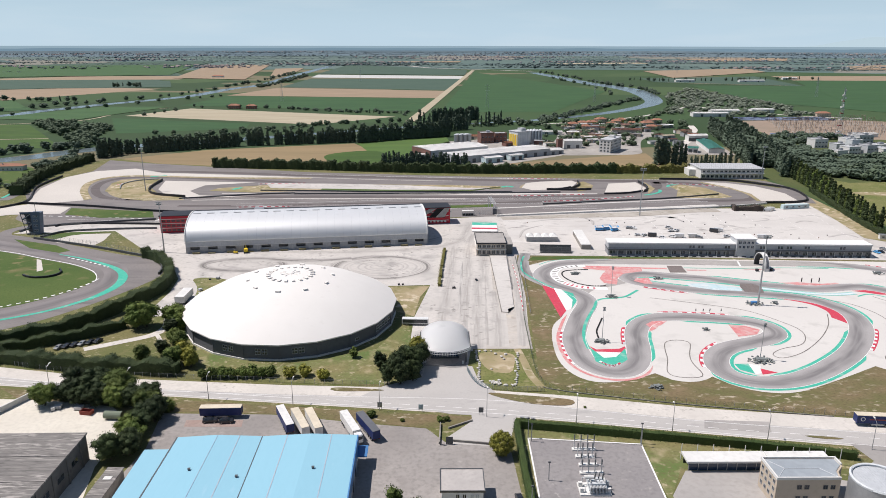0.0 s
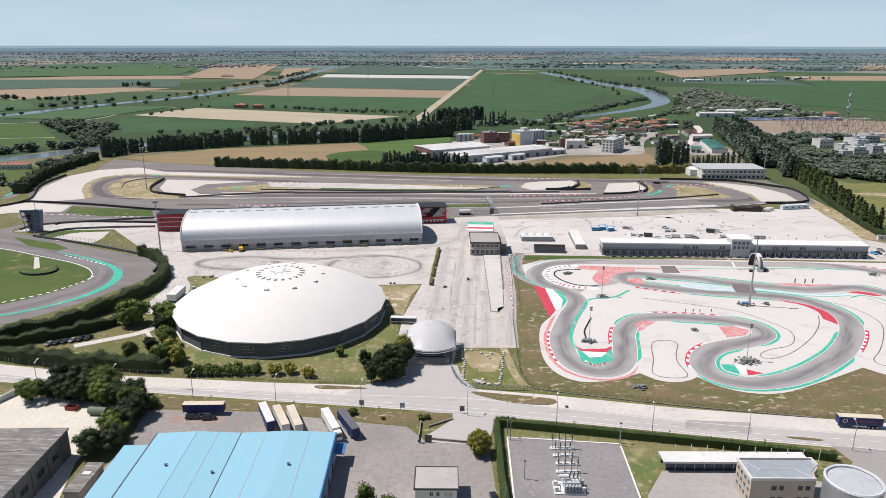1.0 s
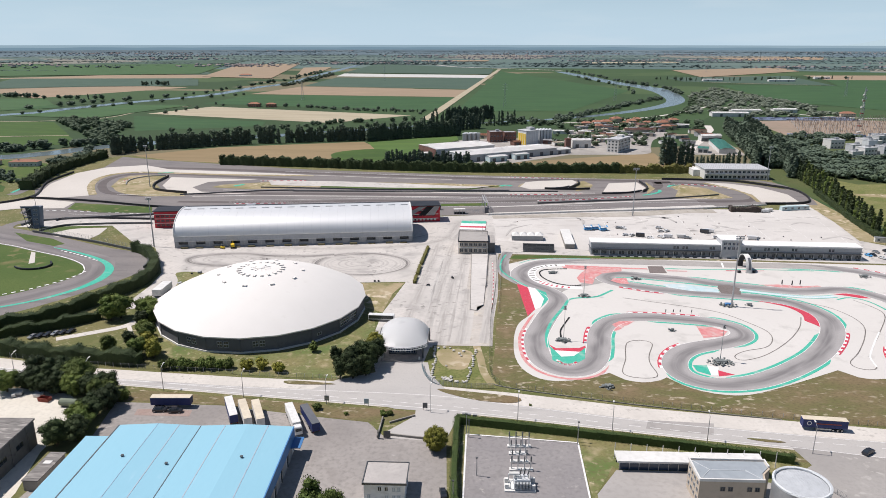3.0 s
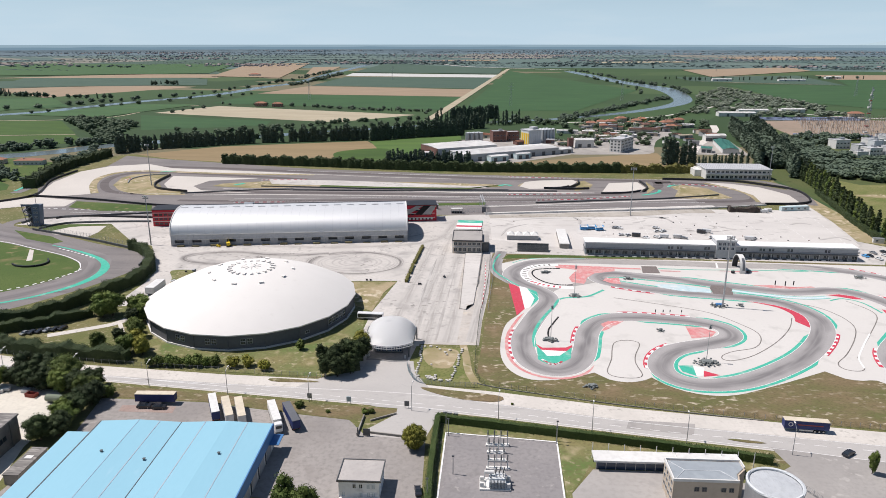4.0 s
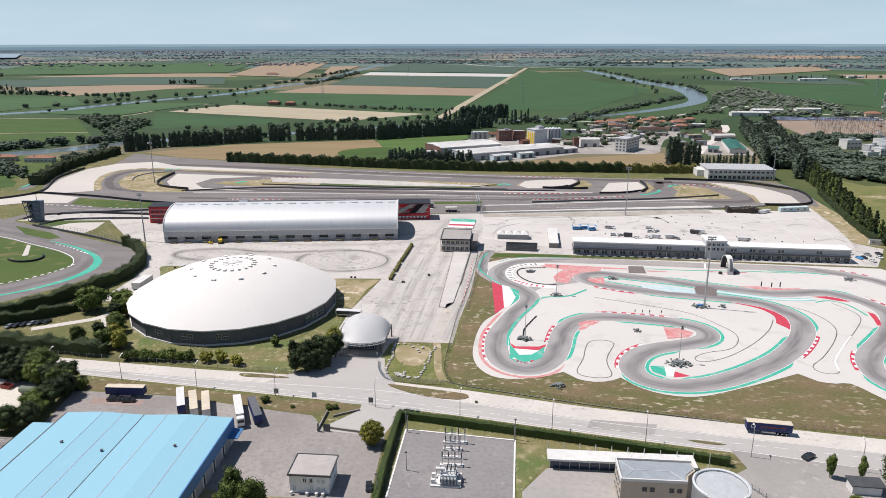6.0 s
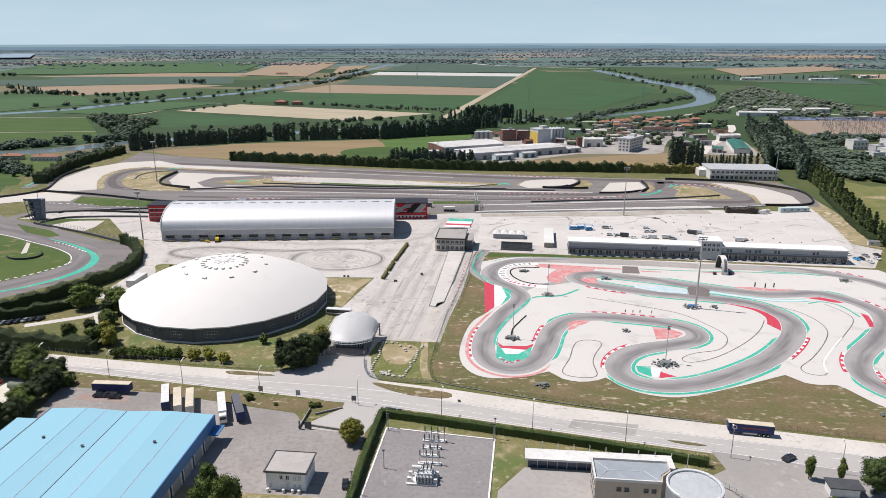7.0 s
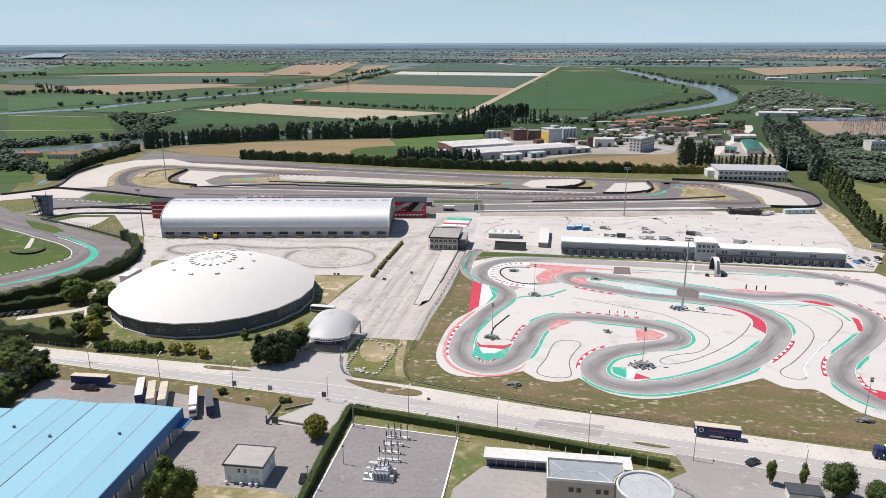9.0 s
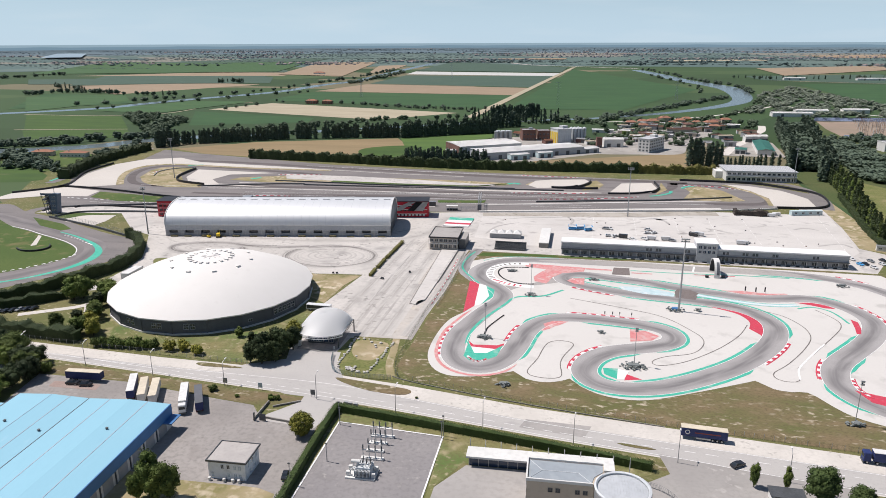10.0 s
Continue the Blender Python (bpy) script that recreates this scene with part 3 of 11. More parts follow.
def spline(pts, closed=False, step=4.0, soften=1):
    """Points at even steps along a smooth curve through pts."""
    p = np.array(pts, float)
    n = len(p)
    out = []
    for i in range(n if closed else n - 1):
        a, b, c, d = (p[j % n] if closed else p[min(max(j, 0), n - 1)] for j in (i - 1, i, i + 1, i + 2))
        m = max(2, int(np.linalg.norm(c - b) / step))
        for k in range(m):
            t = k / m
            out.append(0.5 * (2 * b + (c - a) * t + (2 * a - 5 * b + 4 * c - d) * t * t + (3 * b - a - 3 * c + d) * t ** 3))
    if not closed:
        out.append(p[-1])
    out = np.array(out)
    for _ in range(soften):
        if closed:
            out = 0.5 * out + 0.25 * (np.roll(out, 1, 0) + np.roll(out, -1, 0))
        else:
            out[1:-1] = 0.5 * out[1:-1] + 0.25 * (out[:-2] + out[2:])
    return out


def normals2(p, closed=False):
    d = (np.roll(p, -1, 0) - np.roll(p, 1, 0)) if closed else np.gradient(p, axis=0)
    d /= np.linalg.norm(d, axis=1)[:, None] + 1e-9
    return np.stack([-d[:, 1], d[:, 0]], 1)


HUB, FLAT, REACH = (45.0, 0.0), 3400.0, 1450.0


def lift(x, y, z=0.0):
    """Far country bent up to fit the camera's view, its rim and horizon within reach."""
    dx, dy = x - HUB[0], y - HUB[1]
    r = math.hypot(dx, dy)
    if r <= FLAT:
        return (x, y, z)
    d = FLAT + REACH * (1 - math.exp(-(r - FLAT) / REACH))
    k = d / r
    return (HUB[0] + dx * k, HUB[1] + dy * k, z + 119.4 * (1 - k))


def ribbon(bm, pts, lo, hi, z, closed=False, far=False):
    """A flat band along pts, from lo to hi metres left of the line. Texture coordinates: metres along, metres across."""
    p = np.asarray(pts, float)
    nn = normals2(p, closed)
    uv = bm.loops.layers.uv.get("lane") or bm.loops.layers.uv.new("lane")
    s = np.concatenate([[0], np.cumsum(np.linalg.norm(np.diff(p, axis=0), axis=1))])
    lo, hi = (np.broadcast_to(v, len(p)) for v in (lo, hi))
    f = lift if far else (lambda x, y, z: (x, y, z))
    a = [bm.verts.new(f(*(p[i] + lo[i] * nn[i]), z)) for i in range(len(p))]
    b = [bm.verts.new(f(*(p[i] + hi[i] * nn[i]), z)) for i in range(len(p))]
    for i in range(len(p) if closed else len(p) - 1):
        j = (i + 1) % len(p)
        face = bm.faces.new((a[j], b[j], b[i], a[i]))
        for loop, (k, v) in zip(face.loops, ((i + 1, lo[j]), (i + 1, hi[j]), (i, hi[i]), (i, lo[i]))):
            loop[uv].uv = (s[min(k, len(s) - 1)], v)
    if sum(fc.normal.z for fc in bm.faces if fc.normal.length) < 0 or True:
        bmesh.ops.recalc_face_normals(bm, faces=bm.faces)
        if bm.faces and sum(fc.calc_center_median().z * 0 + fc.normal.z for fc in bm.faces) < 0:
            bmesh.ops.reverse_faces(bm, faces=bm.faces)
    return bm


def sheet(pts, z, smooth=0.0, thick=0.0):
    """A level area inside an outline; smooth: step of the rounded outline."""
    p = spline(pts, True, smooth, 1) if smooth else np.array(pts, float)
    bm = bmesh.new()
    top = [bm.verts.new((x, y, z)) for x, y in p]
    face = bm.faces.new(top)
    face.normal_update()
    if face.normal.z < 0:
        face.normal_flip()
    if thick:
        for i in range(len(p)):
            a, b = p[i], p[(i + 1) % len(p)]
            q = [bm.verts.new(v) for v in ((*a, z), (*b, z), (*b, z - thick), (*a, z - thick))]
            bm.faces.new(q)
    bmesh.ops.triangulate(bm, faces=[face])
    return bm


def patch(corners, z, n=8):
    """A four-cornered area that follows the far country's rise."""
    a, b, c, d = (np.array(v, float) for v in corners)
    bm = bmesh.new()
    g = [[bm.verts.new(lift(*((1 - v) * ((1 - u) * a + u * b) + v * ((1 - u) * d + u * c)), z)) for u in np.linspace(0, 1, n + 1)] for v in np.linspace(0, 1, n + 1)]
    for i in range(n):
        for j in range(n):
            bm.faces.new((g[i][j], g[i][j + 1], g[i + 1][j + 1], g[i + 1][j]))
    if sum(f.calc_area() and (f.normal_update() or f.normal.z) for f in bm.faces) < 0:
        bmesh.ops.reverse_faces(bm, faces=bm.faces)
    return bm


# ---- ground to the horizon ----
bm = bmesh.new()
radii = [0, 60, 120, 250, 500, 900, 1400, 2000, 2700, 3400] + [3400 + 90 * 1.19 ** k for k in range(1, 25)] + [11400]
radii = [r for r in radii if r <= 11500] 
rings = []
for r in radii:
    rings.append([bm.verts.new(lift(HUB[0] + r * math.cos(2 * math.pi * i / 120), HUB[1] + r * math.sin(2 * math.pi * i / 120), 0)) for i in range(120)] if r else [bm.verts.new((*HUB, 0))])
for i in range(120):
    bm.faces.new((rings[0][0], rings[1][i], rings[1][(i + 1) % 120]))
for k in range(1, len(rings) - 1):
    for i in range(120):
        f = bm.faces.new((rings[k][i], rings[k + 1][i], rings[k + 1][(i + 1) % 120], rings[k][(i + 1) % 120]))
        # farther rings take the bluer, haze-coloured ground
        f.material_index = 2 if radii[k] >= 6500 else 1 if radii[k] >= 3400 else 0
structure("ground", bm, ["ground", "far_land_hazed", "hazy_land"], "flat green farmland reaching to the horizon, its far rings painted hazy blue", "ground")

# faint hills on the rim, a plain backdrop of distance; its glow stands in for haze
for key, tone, power in (("far_hill", (0.50, 0.63, 0.71), 0.97), ("glow_plain", (0.17, 0.26, 0.335), 1.0), ("glow_rim", (0.27, 0.375, 0.45), 1.0)):
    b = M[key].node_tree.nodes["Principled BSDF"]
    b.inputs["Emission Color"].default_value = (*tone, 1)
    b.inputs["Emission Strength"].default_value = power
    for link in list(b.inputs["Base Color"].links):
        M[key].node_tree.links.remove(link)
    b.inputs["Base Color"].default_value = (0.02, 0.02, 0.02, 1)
bm = bmesh.new()
prev = None
for k in range(46):
    a = math.radians(-14 - 0.62 * k)
    h = 90 + 62 * math.exp(-((k - 27) / 5) ** 2) + 52 * math.exp(-((k - 36) / 5) ** 2) + 3 * math.sin(1.7 * k) * math.exp(-((k - 28) / 6) ** 2)
    x, y = HUB[0] + -4885 * math.sin(a), HUB[1] + 4885 * math.cos(a)
    pair = (bm.verts.new((x, y, 40)), bm.verts.new((x, y, h)), bm.verts.new((x - 40 * math.sin(a), y + 40 * math.cos(a), 40)))
    if prev:
        bm.faces.new((prev[0], pair[0], pair[1], prev[1]))
        bm.faces.new((prev[1], pair[1], pair[2], prev[2]))
    prev = pair
structure("backdrop", bm, "far_hill", "faint blue hills on the horizon, a glowing backdrop", "hills")
# the hazy last kilometres of the plain, a backdrop behind the fields glowing in haze colours
bm = bmesh.new()
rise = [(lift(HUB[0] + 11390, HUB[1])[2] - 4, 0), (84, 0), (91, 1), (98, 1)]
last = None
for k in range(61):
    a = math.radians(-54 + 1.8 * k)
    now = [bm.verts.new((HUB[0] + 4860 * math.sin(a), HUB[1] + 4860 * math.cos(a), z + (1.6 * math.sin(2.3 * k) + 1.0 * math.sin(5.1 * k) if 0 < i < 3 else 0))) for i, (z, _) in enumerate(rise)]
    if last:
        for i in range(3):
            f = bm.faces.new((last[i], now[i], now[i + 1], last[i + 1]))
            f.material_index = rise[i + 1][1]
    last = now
structure("backdrop", bm, ["glow_plain", "glow_rim"], "last stretch of the plain, a glowing haze-coloured backdrop", "distance")

# ---- fields and water ----
FIELDS = [
    ("straw", (-1617, 2316), (-1281, 2631), (-900, 2640), (-865, 2399)), ("straw", (-1241, 1784), (-938, 1976), (-738, 1910), (-927, 1516)),
    ("crop_light", (-800, 1075), (-617, 1064), (-505, 909), (-646, 880)), ("crop_light", (-642, 872), (-504, 904), (-452, 837), (-550, 763)),
    ("crop", (-440, 958), (-536, 1159), (-290, 1080), (-280, 1020)), ("pale_straw", (-530, 1196), (-466, 1334), (-73, 1187), (-188, 1068)),
    ("straw", (-494, 1666), (-441, 1954), (23, 1841), (8, 1592)), ("crop", (-506, 1395), (-488, 1648), (4, 1575), (-20, 1270)),
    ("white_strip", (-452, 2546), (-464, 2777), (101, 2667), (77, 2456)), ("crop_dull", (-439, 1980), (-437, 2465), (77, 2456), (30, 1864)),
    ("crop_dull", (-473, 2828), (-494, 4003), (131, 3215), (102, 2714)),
]
FIELDS_2 = [
    ("straw", (-915, 2476), (-1223, 3862), (-922, 3979), (-641, 2375)), ("straw", (-605, 2580), (-762, 3373), (-643, 3456), (-563, 2722)),
    ("crop", (2, 1261), (150, 3030), (429, 1823), (207, 1274)),
    ("crop", (734, 2079), (1184, 2055), (830, 1220), (681, 1498)), ("straw", (830, 2520), (900, 3150), (1500, 3480), (1400, 3050)),
    ("pale_straw", (690, 2262), (980, 2290), (1055, 2062), (800, 2190)), ("straw", (1254, 2692), (1739, 2709), (1547, 2355), (1185, 2378)),
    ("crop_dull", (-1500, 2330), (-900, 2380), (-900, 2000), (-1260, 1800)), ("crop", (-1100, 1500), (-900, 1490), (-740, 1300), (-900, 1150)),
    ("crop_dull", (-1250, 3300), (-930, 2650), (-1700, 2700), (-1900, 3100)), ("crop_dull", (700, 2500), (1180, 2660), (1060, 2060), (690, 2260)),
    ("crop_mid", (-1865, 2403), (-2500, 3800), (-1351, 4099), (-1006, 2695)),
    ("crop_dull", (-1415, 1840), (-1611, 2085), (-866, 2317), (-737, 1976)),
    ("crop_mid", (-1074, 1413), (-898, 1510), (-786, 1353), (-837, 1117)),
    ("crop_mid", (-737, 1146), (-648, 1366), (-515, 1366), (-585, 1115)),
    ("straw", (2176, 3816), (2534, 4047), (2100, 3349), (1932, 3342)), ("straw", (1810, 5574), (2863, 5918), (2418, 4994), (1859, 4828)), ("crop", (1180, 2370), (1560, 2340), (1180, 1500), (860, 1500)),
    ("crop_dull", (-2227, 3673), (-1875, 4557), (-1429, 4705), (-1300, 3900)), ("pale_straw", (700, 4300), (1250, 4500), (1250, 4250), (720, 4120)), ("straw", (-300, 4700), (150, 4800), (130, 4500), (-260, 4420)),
]
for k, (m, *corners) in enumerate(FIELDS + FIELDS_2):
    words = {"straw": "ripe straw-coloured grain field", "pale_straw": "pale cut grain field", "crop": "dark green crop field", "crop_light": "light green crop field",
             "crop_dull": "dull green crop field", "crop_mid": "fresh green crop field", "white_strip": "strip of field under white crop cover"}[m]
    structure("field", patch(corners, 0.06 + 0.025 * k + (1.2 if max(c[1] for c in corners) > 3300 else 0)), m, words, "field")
structure("field", sheet([(-341, 743), (-269, 809), (-105, 864), (-68, 778), (-59, 706), (-139, 698), (-220, 698), (-290, 715)], 0.05), "brown_field", "brown stubble field behind the circuit", "field")
structure("field", sheet([(-126, 774), (-72, 803), (-53, 713), (-107, 716)], 0.07, 12), "crop_light", "green patch within the stubble field", "field")
structure("field", sheet([(46, 705), (233, 785), (225, 680), (117, 672), (60, 676)], 0.05), "brown_field", "brown stubble field beside the factory", "field")
structure("field", sheet([(-103, 869), (9, 932), (24, 701), (-58, 715)], 0.06), "meadow_light", "bright green meadow beside the factory", "field")


def river(name, pts, half, label):
    bm = bmesh.new()
    ribbon(bm, spline(pts, False, 40), [-h for h in np.interp(np.linspace(0, 1, len(spline(pts, False, 40))), np.linspace(0, 1, len(half)), half)],
           np.interp(np.linspace(0, 1, len(spline(pts, False, 40))), np.linspace(0, 1, len(half)), half), 0.12, far=True)
    structure(name, bm, "water", label, "river")


river("canal", [(-1500, 560), (-786, 1141), (-727, 1258), (-674, 1412), (-578, 1634), (-556, 1910), (-516, 2118), (-538, 2700), (-575, 4100)], [16, 16, 17, 17, 18, 18], "straight blue-grey canal between the fields")
river("river", [(-40, 1040), (20, 1066), (72, 1095), (149, 1128), (228, 1188), (335, 1296), (433, 1440), (475, 1574), (510, 1810), (505, 1979), (460, 2229), (436, 2586), (399, 2990)], [8, 9, 13, 22, 30, 26, 26, 24, 22], "winding blue-grey river")
river("canal", [(-900, 560), (-640, 650), (-459, 735), (-427, 780), (-395, 822), (-250, 905), (-40, 1040)], [17, 17, 15, 9], "narrow canal lined with trees")
bm = bmesh.new()
ribbon(bm, [(-45, 1110), (-30, 1259), (60, 2200), (157, 3217)], -8, 8, 0.9, far=True)
ribbon(bm, spline([(-800, 1072), (-661, 1066), (-627, 1083), (-569, 1111), (-560, 1165), (-561, 1224), (-553, 1304), (-510, 1345)], False, 20, 1), -2.2, 2.2, 0.3)
ribbon(bm, [(-660, 878), (-504, 906)], -2.0, 2.0, 0.3)
structure("farm_track", bm, "pale_straw", "pale straight farm track between the fields", "road")

# ---- near ground ----
structure("grass_plain", sheet([(-420, 640), (-330, 480), (-290, 250), (-230, 100), (-200, -60), (330, -60), (330, 260), (290, 420), (300, 690), (240, 690), (-250, 735), (-350, 745)], 0.02), "grass", "dry patchy grass round the circuit", "ground")
structure("paddock_paving", sheet([(-278, 440), (-215, 447), (-180, 405), (-140, 385), (-128, 330), (-112, 300), (-60, 345), (-32, 338), (-6, 340), (-13, 296), (-14, 262), (-8, 236), (12, 236), (12, 262), (32, 262),
                                   (38, 290), (43, 345), (46, 392), (100, 390), (262, 381), (283, 417), (271, 429), (279, 477), (290, 556), (289, 585), (262, 512), (200, 512), (40, 488), (0, 480), (-200, 470), (-262, 476)], 0.05), "paddock", "pale worn asphalt paving of the paddock", "pavement")
structure("paddock_paving", sheet([(44, 421), (43, 484), (200, 510), (262, 511), (289, 553), (277, 478), (268, 420), (249, 397), (97, 402)], 0.065), "concrete", "pale dusty concrete parking ground", "pavement")
structure("paddock_paving", sheet([(-166, 402), (-150, 372), (-139, 350), (-136, 330), (-136, 308), (-138, 295), (-128, 298), (-121, 305), (-114, 322), (-108, 340), (-104, 352), (-128, 392), (-140, 404)], 0.056), "paddock", "pale worn asphalt lane beside the hedge", "pavement")
structure("hall_lawn", sheet([(-132, 350.5), (-122, 352), (-111, 347), (-112, 338), (-117, 326), (-119, 310), (-121.5, 305), (-121, 320), (-125, 338)], 0.075, 4), "hall_grass", "patch of dry grass beside the domed hall", "ground")
structure("sandy_verge", sheet([(-33, 337), (-6.5, 338), (-11, 322), (-13, 297), (-24, 305)], 0.08), "sandy", "dry sandy grass beside the hall", "ground")
structure("sandy_verge", sheet([(11, 260), (29, 259), (31, 248), (34, 235), (37, 226), (26, 226), (15, 228), (11, 234), (9, 243)], 0.07), "lot_green", "green grass lot with pale stones beside the gate", "ground")
structure("bare_soil", sheet([(14.5, 258), (28, 257), (27, 246), (25.5, 240), (19, 241), (15.5, 246)], 0.082, 2.5), "sandy", "bare dry soil within the grass lot", "ground")
structure("dirt_track", (lambda b: ribbon(b, spline([(30, 262), (31.5, 250), (32.6, 238), (35.6, 228.4)], False, 3), -1.5, 1.5, 0.09))(bmesh.new()), "sandy", "narrow trodden dirt track", "ground")
structure("hall_lawn", sheet([(-112, 268), (-98, 250), (-60, 233), (-14, 231), (-12, 258), (-16, 296), (-27, 262), (-64, 246), (-95, 262)], 0.06), "hall_grass", "patchy lawn round the domed hall", "ground")
structure("footpath", (lambda b: ribbon(b, spline([(-146, 262), (-133, 270), (-124, 276), (-121, 283), (-124, 296), (-128, 306)], False, 3), -2.0, 2.0, 0.09))(bmesh.new()), "shoulder", "pale gravel path", "pavement")
structure("footpath", (lambda b: ribbon(b, spline([(-122.5, 277.5), (-115, 265.5), (-110, 257)], False, 3), -0.9, 0.9, 0.095))(bmesh.new()), "shoulder", "pale gravel path", "pavement")

structure("worn_paving", sheet([(17.5, 262), (36.5, 262), (38.4, 300), (40.5, 345), (42, 386), (39, 388), (20, 388), (19, 340)], 0.062), "stained_paving", "stained brownish half of the paddock lane", "pavement")
# faint bay lines and tyre smudges on the parking ground
bm = bmesh.new()
for (x0, y0), (x1, y1) in (((220.4, 496), (215.8, 412)), ((197.6, 493), (192.6, 410)), ((147.4, 486), (143, 410)), ((174.7, 490), (169.6, 410)), ((244.7, 500), (240.4, 408)), ((272.6, 504), (260, 412)), ((120, 482), (116, 410))):
    for u in np.arange(0.02, 0.95, 0.09):
        p, q = np.array((x0, y0), float), np.array((x1, y1), float)
        ribbon(bm, np.array([p + (q - p) * u, p + (q - p) * (u + 0.055)]), -0.1, 0.1, 0.085)
structure("bay_lines", bm, "white_paint", "faint white bay lines on the parking ground", "pavement")
bm = bmesh.new()
for pts, half in (([(150.8, 480.8), (159.5, 485.2), (166.6, 481.8), (169.5, 470)], 1.1), ([(140.6, 468), (147.8, 472), (151.2, 476.5)], 1.3), ([(223.7, 475.6), (229.2, 475), (232.8, 479), (228.2, 482)], 0.9), ([(191.4, 465), (194.6, 459.5), (191, 455)], 1.2), ([(197.4, 460.2), (202.1, 456), (206.5, 454)], 1.3), ([(264.4, 489.6), (271.8, 488.8), (273.3, 483.6)], 0.9), ([(245.8, 468), (255.5, 474), (262, 468.5)], 0.9), ([(249, 431), (264, 438), (268, 430)], 1.6), ([(161.6, 482.6), (170, 485.3)], 1.2), ([(104, 462), (106, 474), (102, 482)], 1.0), ([(60, 470), (80, 478), (110, 480)], 0.7), ([(-30, 420), (-10, 424), (6, 440)], 1.0), ([(8, 300), (9, 330), (12, 380)], 0.5), ([(50, 430), (56, 450), (70, 462)], 0.7)):
    line = spline(pts, False, 2, 1)
    taper = np.sin(np.linspace(0.15, math.pi - 0.15, len(line)))
    ribbon(bm, line, -1.7 * half * taper, 1.7 * half * taper, 0.083)
structure("tyre_smudges", bm, "smudge", "dark tyre smudges on the parking ground", "pavement")

# drift rings rubbered into the paddock
def oval(cx, cy, rx, ry):
    return [(cx + rx * math.cos(a), cy + ry * math.sin(a)) for a in np.linspace(0, 2 * math.pi, 60, endpoint=False)]


bm = bmesh.new()
for cx, cy, rx, ry, w in ((-34, 370, 25.5, 19, 9.0), (-111, 374, 22, 11, 9.0)):
    ribbon(bm, np.array(oval(cx, cy, rx, ry)), -w / 2, w / 2, 0.078, closed=True)
ribbon(bm, spline([(-118, 385), (-104, 386.5), (-90, 383), (-72, 382.5), (-52, 386)], False, 4), -4.5, 4.5, 0.082)
structure("drift_marks", bm, "drift_rubber", "dark rubbered drift circles on the paving", "pavement")
bm = bmesh.new()
for k, (cx, cy, rx, ry) in enumerate(((-33, 369, 19, 14), (-35, 370.5, 16, 11.6), (-34, 370, 12.5, 9), (-33.5, 370, 9, 6.5), (-34, 370.3, 5.5, 4), (-32, 369, 22, 16.5), (-110, 374, 15, 7), (-112, 374, 10, 4.6))):
    ribbon(bm, np.array(oval(cx, cy, rx, ry)), -1.2, 1.2, 0.086 + 0.001 * k, closed=True)
structure("drift_marks", bm, "drift_line", "thin drift circles on the paving", "pavement")
# wheel paths and stains worn into the paddock lane
bm = bmesh.new()
for k, (pts, w) in enumerate((([(9, 262), (10, 300), (13, 340), (16, 400), (20, 440)], 3.0), ([(18, 266), (20, 300), (22, 345), (24, 388)], 3.0), ([(23, 264), (25, 300), (26, 330)], 3.0), ([(-2, 262), (0, 300), (4, 350), (8, 420)], 2.2), ([(14, 262), (15, 290), (17, 320), (19, 350)], 2.6), ([(-60, 398), (-20, 404), (10, 420), (20, 470)], 2.5), ([(-140, 395), (-100, 400), (-60, 398)], 2.5), ([(33, 265), (36, 300), (39, 350), (42, 395)], 1.6))):
    line = spline(pts, False, 5, 1)
    ribbon(bm, line, -1.4 * w, 1.4 * w, 0.0745 + 0.0012 * k)
structure("wheel_paths", bm, "wear", "worn darker wheel paths on the paving", "pavement")

# ---- public road ----
ROAD_UP = [(-420, 288), (-170, 246), (-126, 237), (-59, 231), (12, 227.5), (44, 222.5), (87, 213.7), (134, 207), (185, 200), (420, 165)]
ROAD_LOW = [(-420, 270), (-161, 231), (-100, 223), (-47, 216.6), (13, 209.5), (41, 205), (96, 195), (133, 189), (185, 180), (420, 145)]
structure("road_shoulder", sheet(ROAD_UP + ROAD_LOW[::-1], 0.06), "shoulder", "pale dusty road shoulder and parking strip", "road")
structure("road", sheet([(x, y - d) for (x, y), d in zip(ROAD_UP, (7, 7, 7, 7, 7, 8.5, 8.5, 8.5, 8.5, 8.5))] + [(x, y + 0.6) for x, y in ROAD_LOW[::-1]], 0.08), "road", "worn grey two-lane road", "road")
structure("junction", sheet([(-8, 237), (-7, 246), (11, 246), (12.5, 236), (20, 222), (34, 214), (24, 208), (2, 210), (-30, 222), (-22, 230)], 0.10, 0), "road", "worn asphalt junction before the gate", "road")
structure("junction", sheet([(9, 211), (24, 208), (22, 200), (19.5, 190), (0, 192), (1, 196), (9, 205.5)], 0.112), "road", "worn asphalt yard entrance", "road")
structure("junction", sheet([(126, 192), (150, 187), (178, 183), (182, 150), (130, 140), (116, 160), (120, 176), (128, 182)], 0.11), "forecourt", "worn grey asphalt forecourt", "road")
for name, pts in (("traffic_island", [(15, 224.7), (25, 223.3), (45, 219.4), (43.5, 215.6), (31, 216.5), (20, 221)]), ("traffic_island", [(-41, 228.8), (-30, 228.3), (-21, 226.6), (-39, 226.2)]), ("traffic_island", [(113, 196.2), (120, 195.6), (127, 194), (120, 193.8)])):
    structure(name, sheet(pts, 0.2, 2.5, thick=0.12), "dry_grass", "grassy kerbed traffic island", "island")
bm = bmesh.new()
mid = spline([(-420, 279), (-170, 236.5), (-100, 227.2), (-47, 220.6), (13, 213.3), (42, 209.1), (97, 199.2), (134, 194.6), (183, 188)], False, 6, 0)
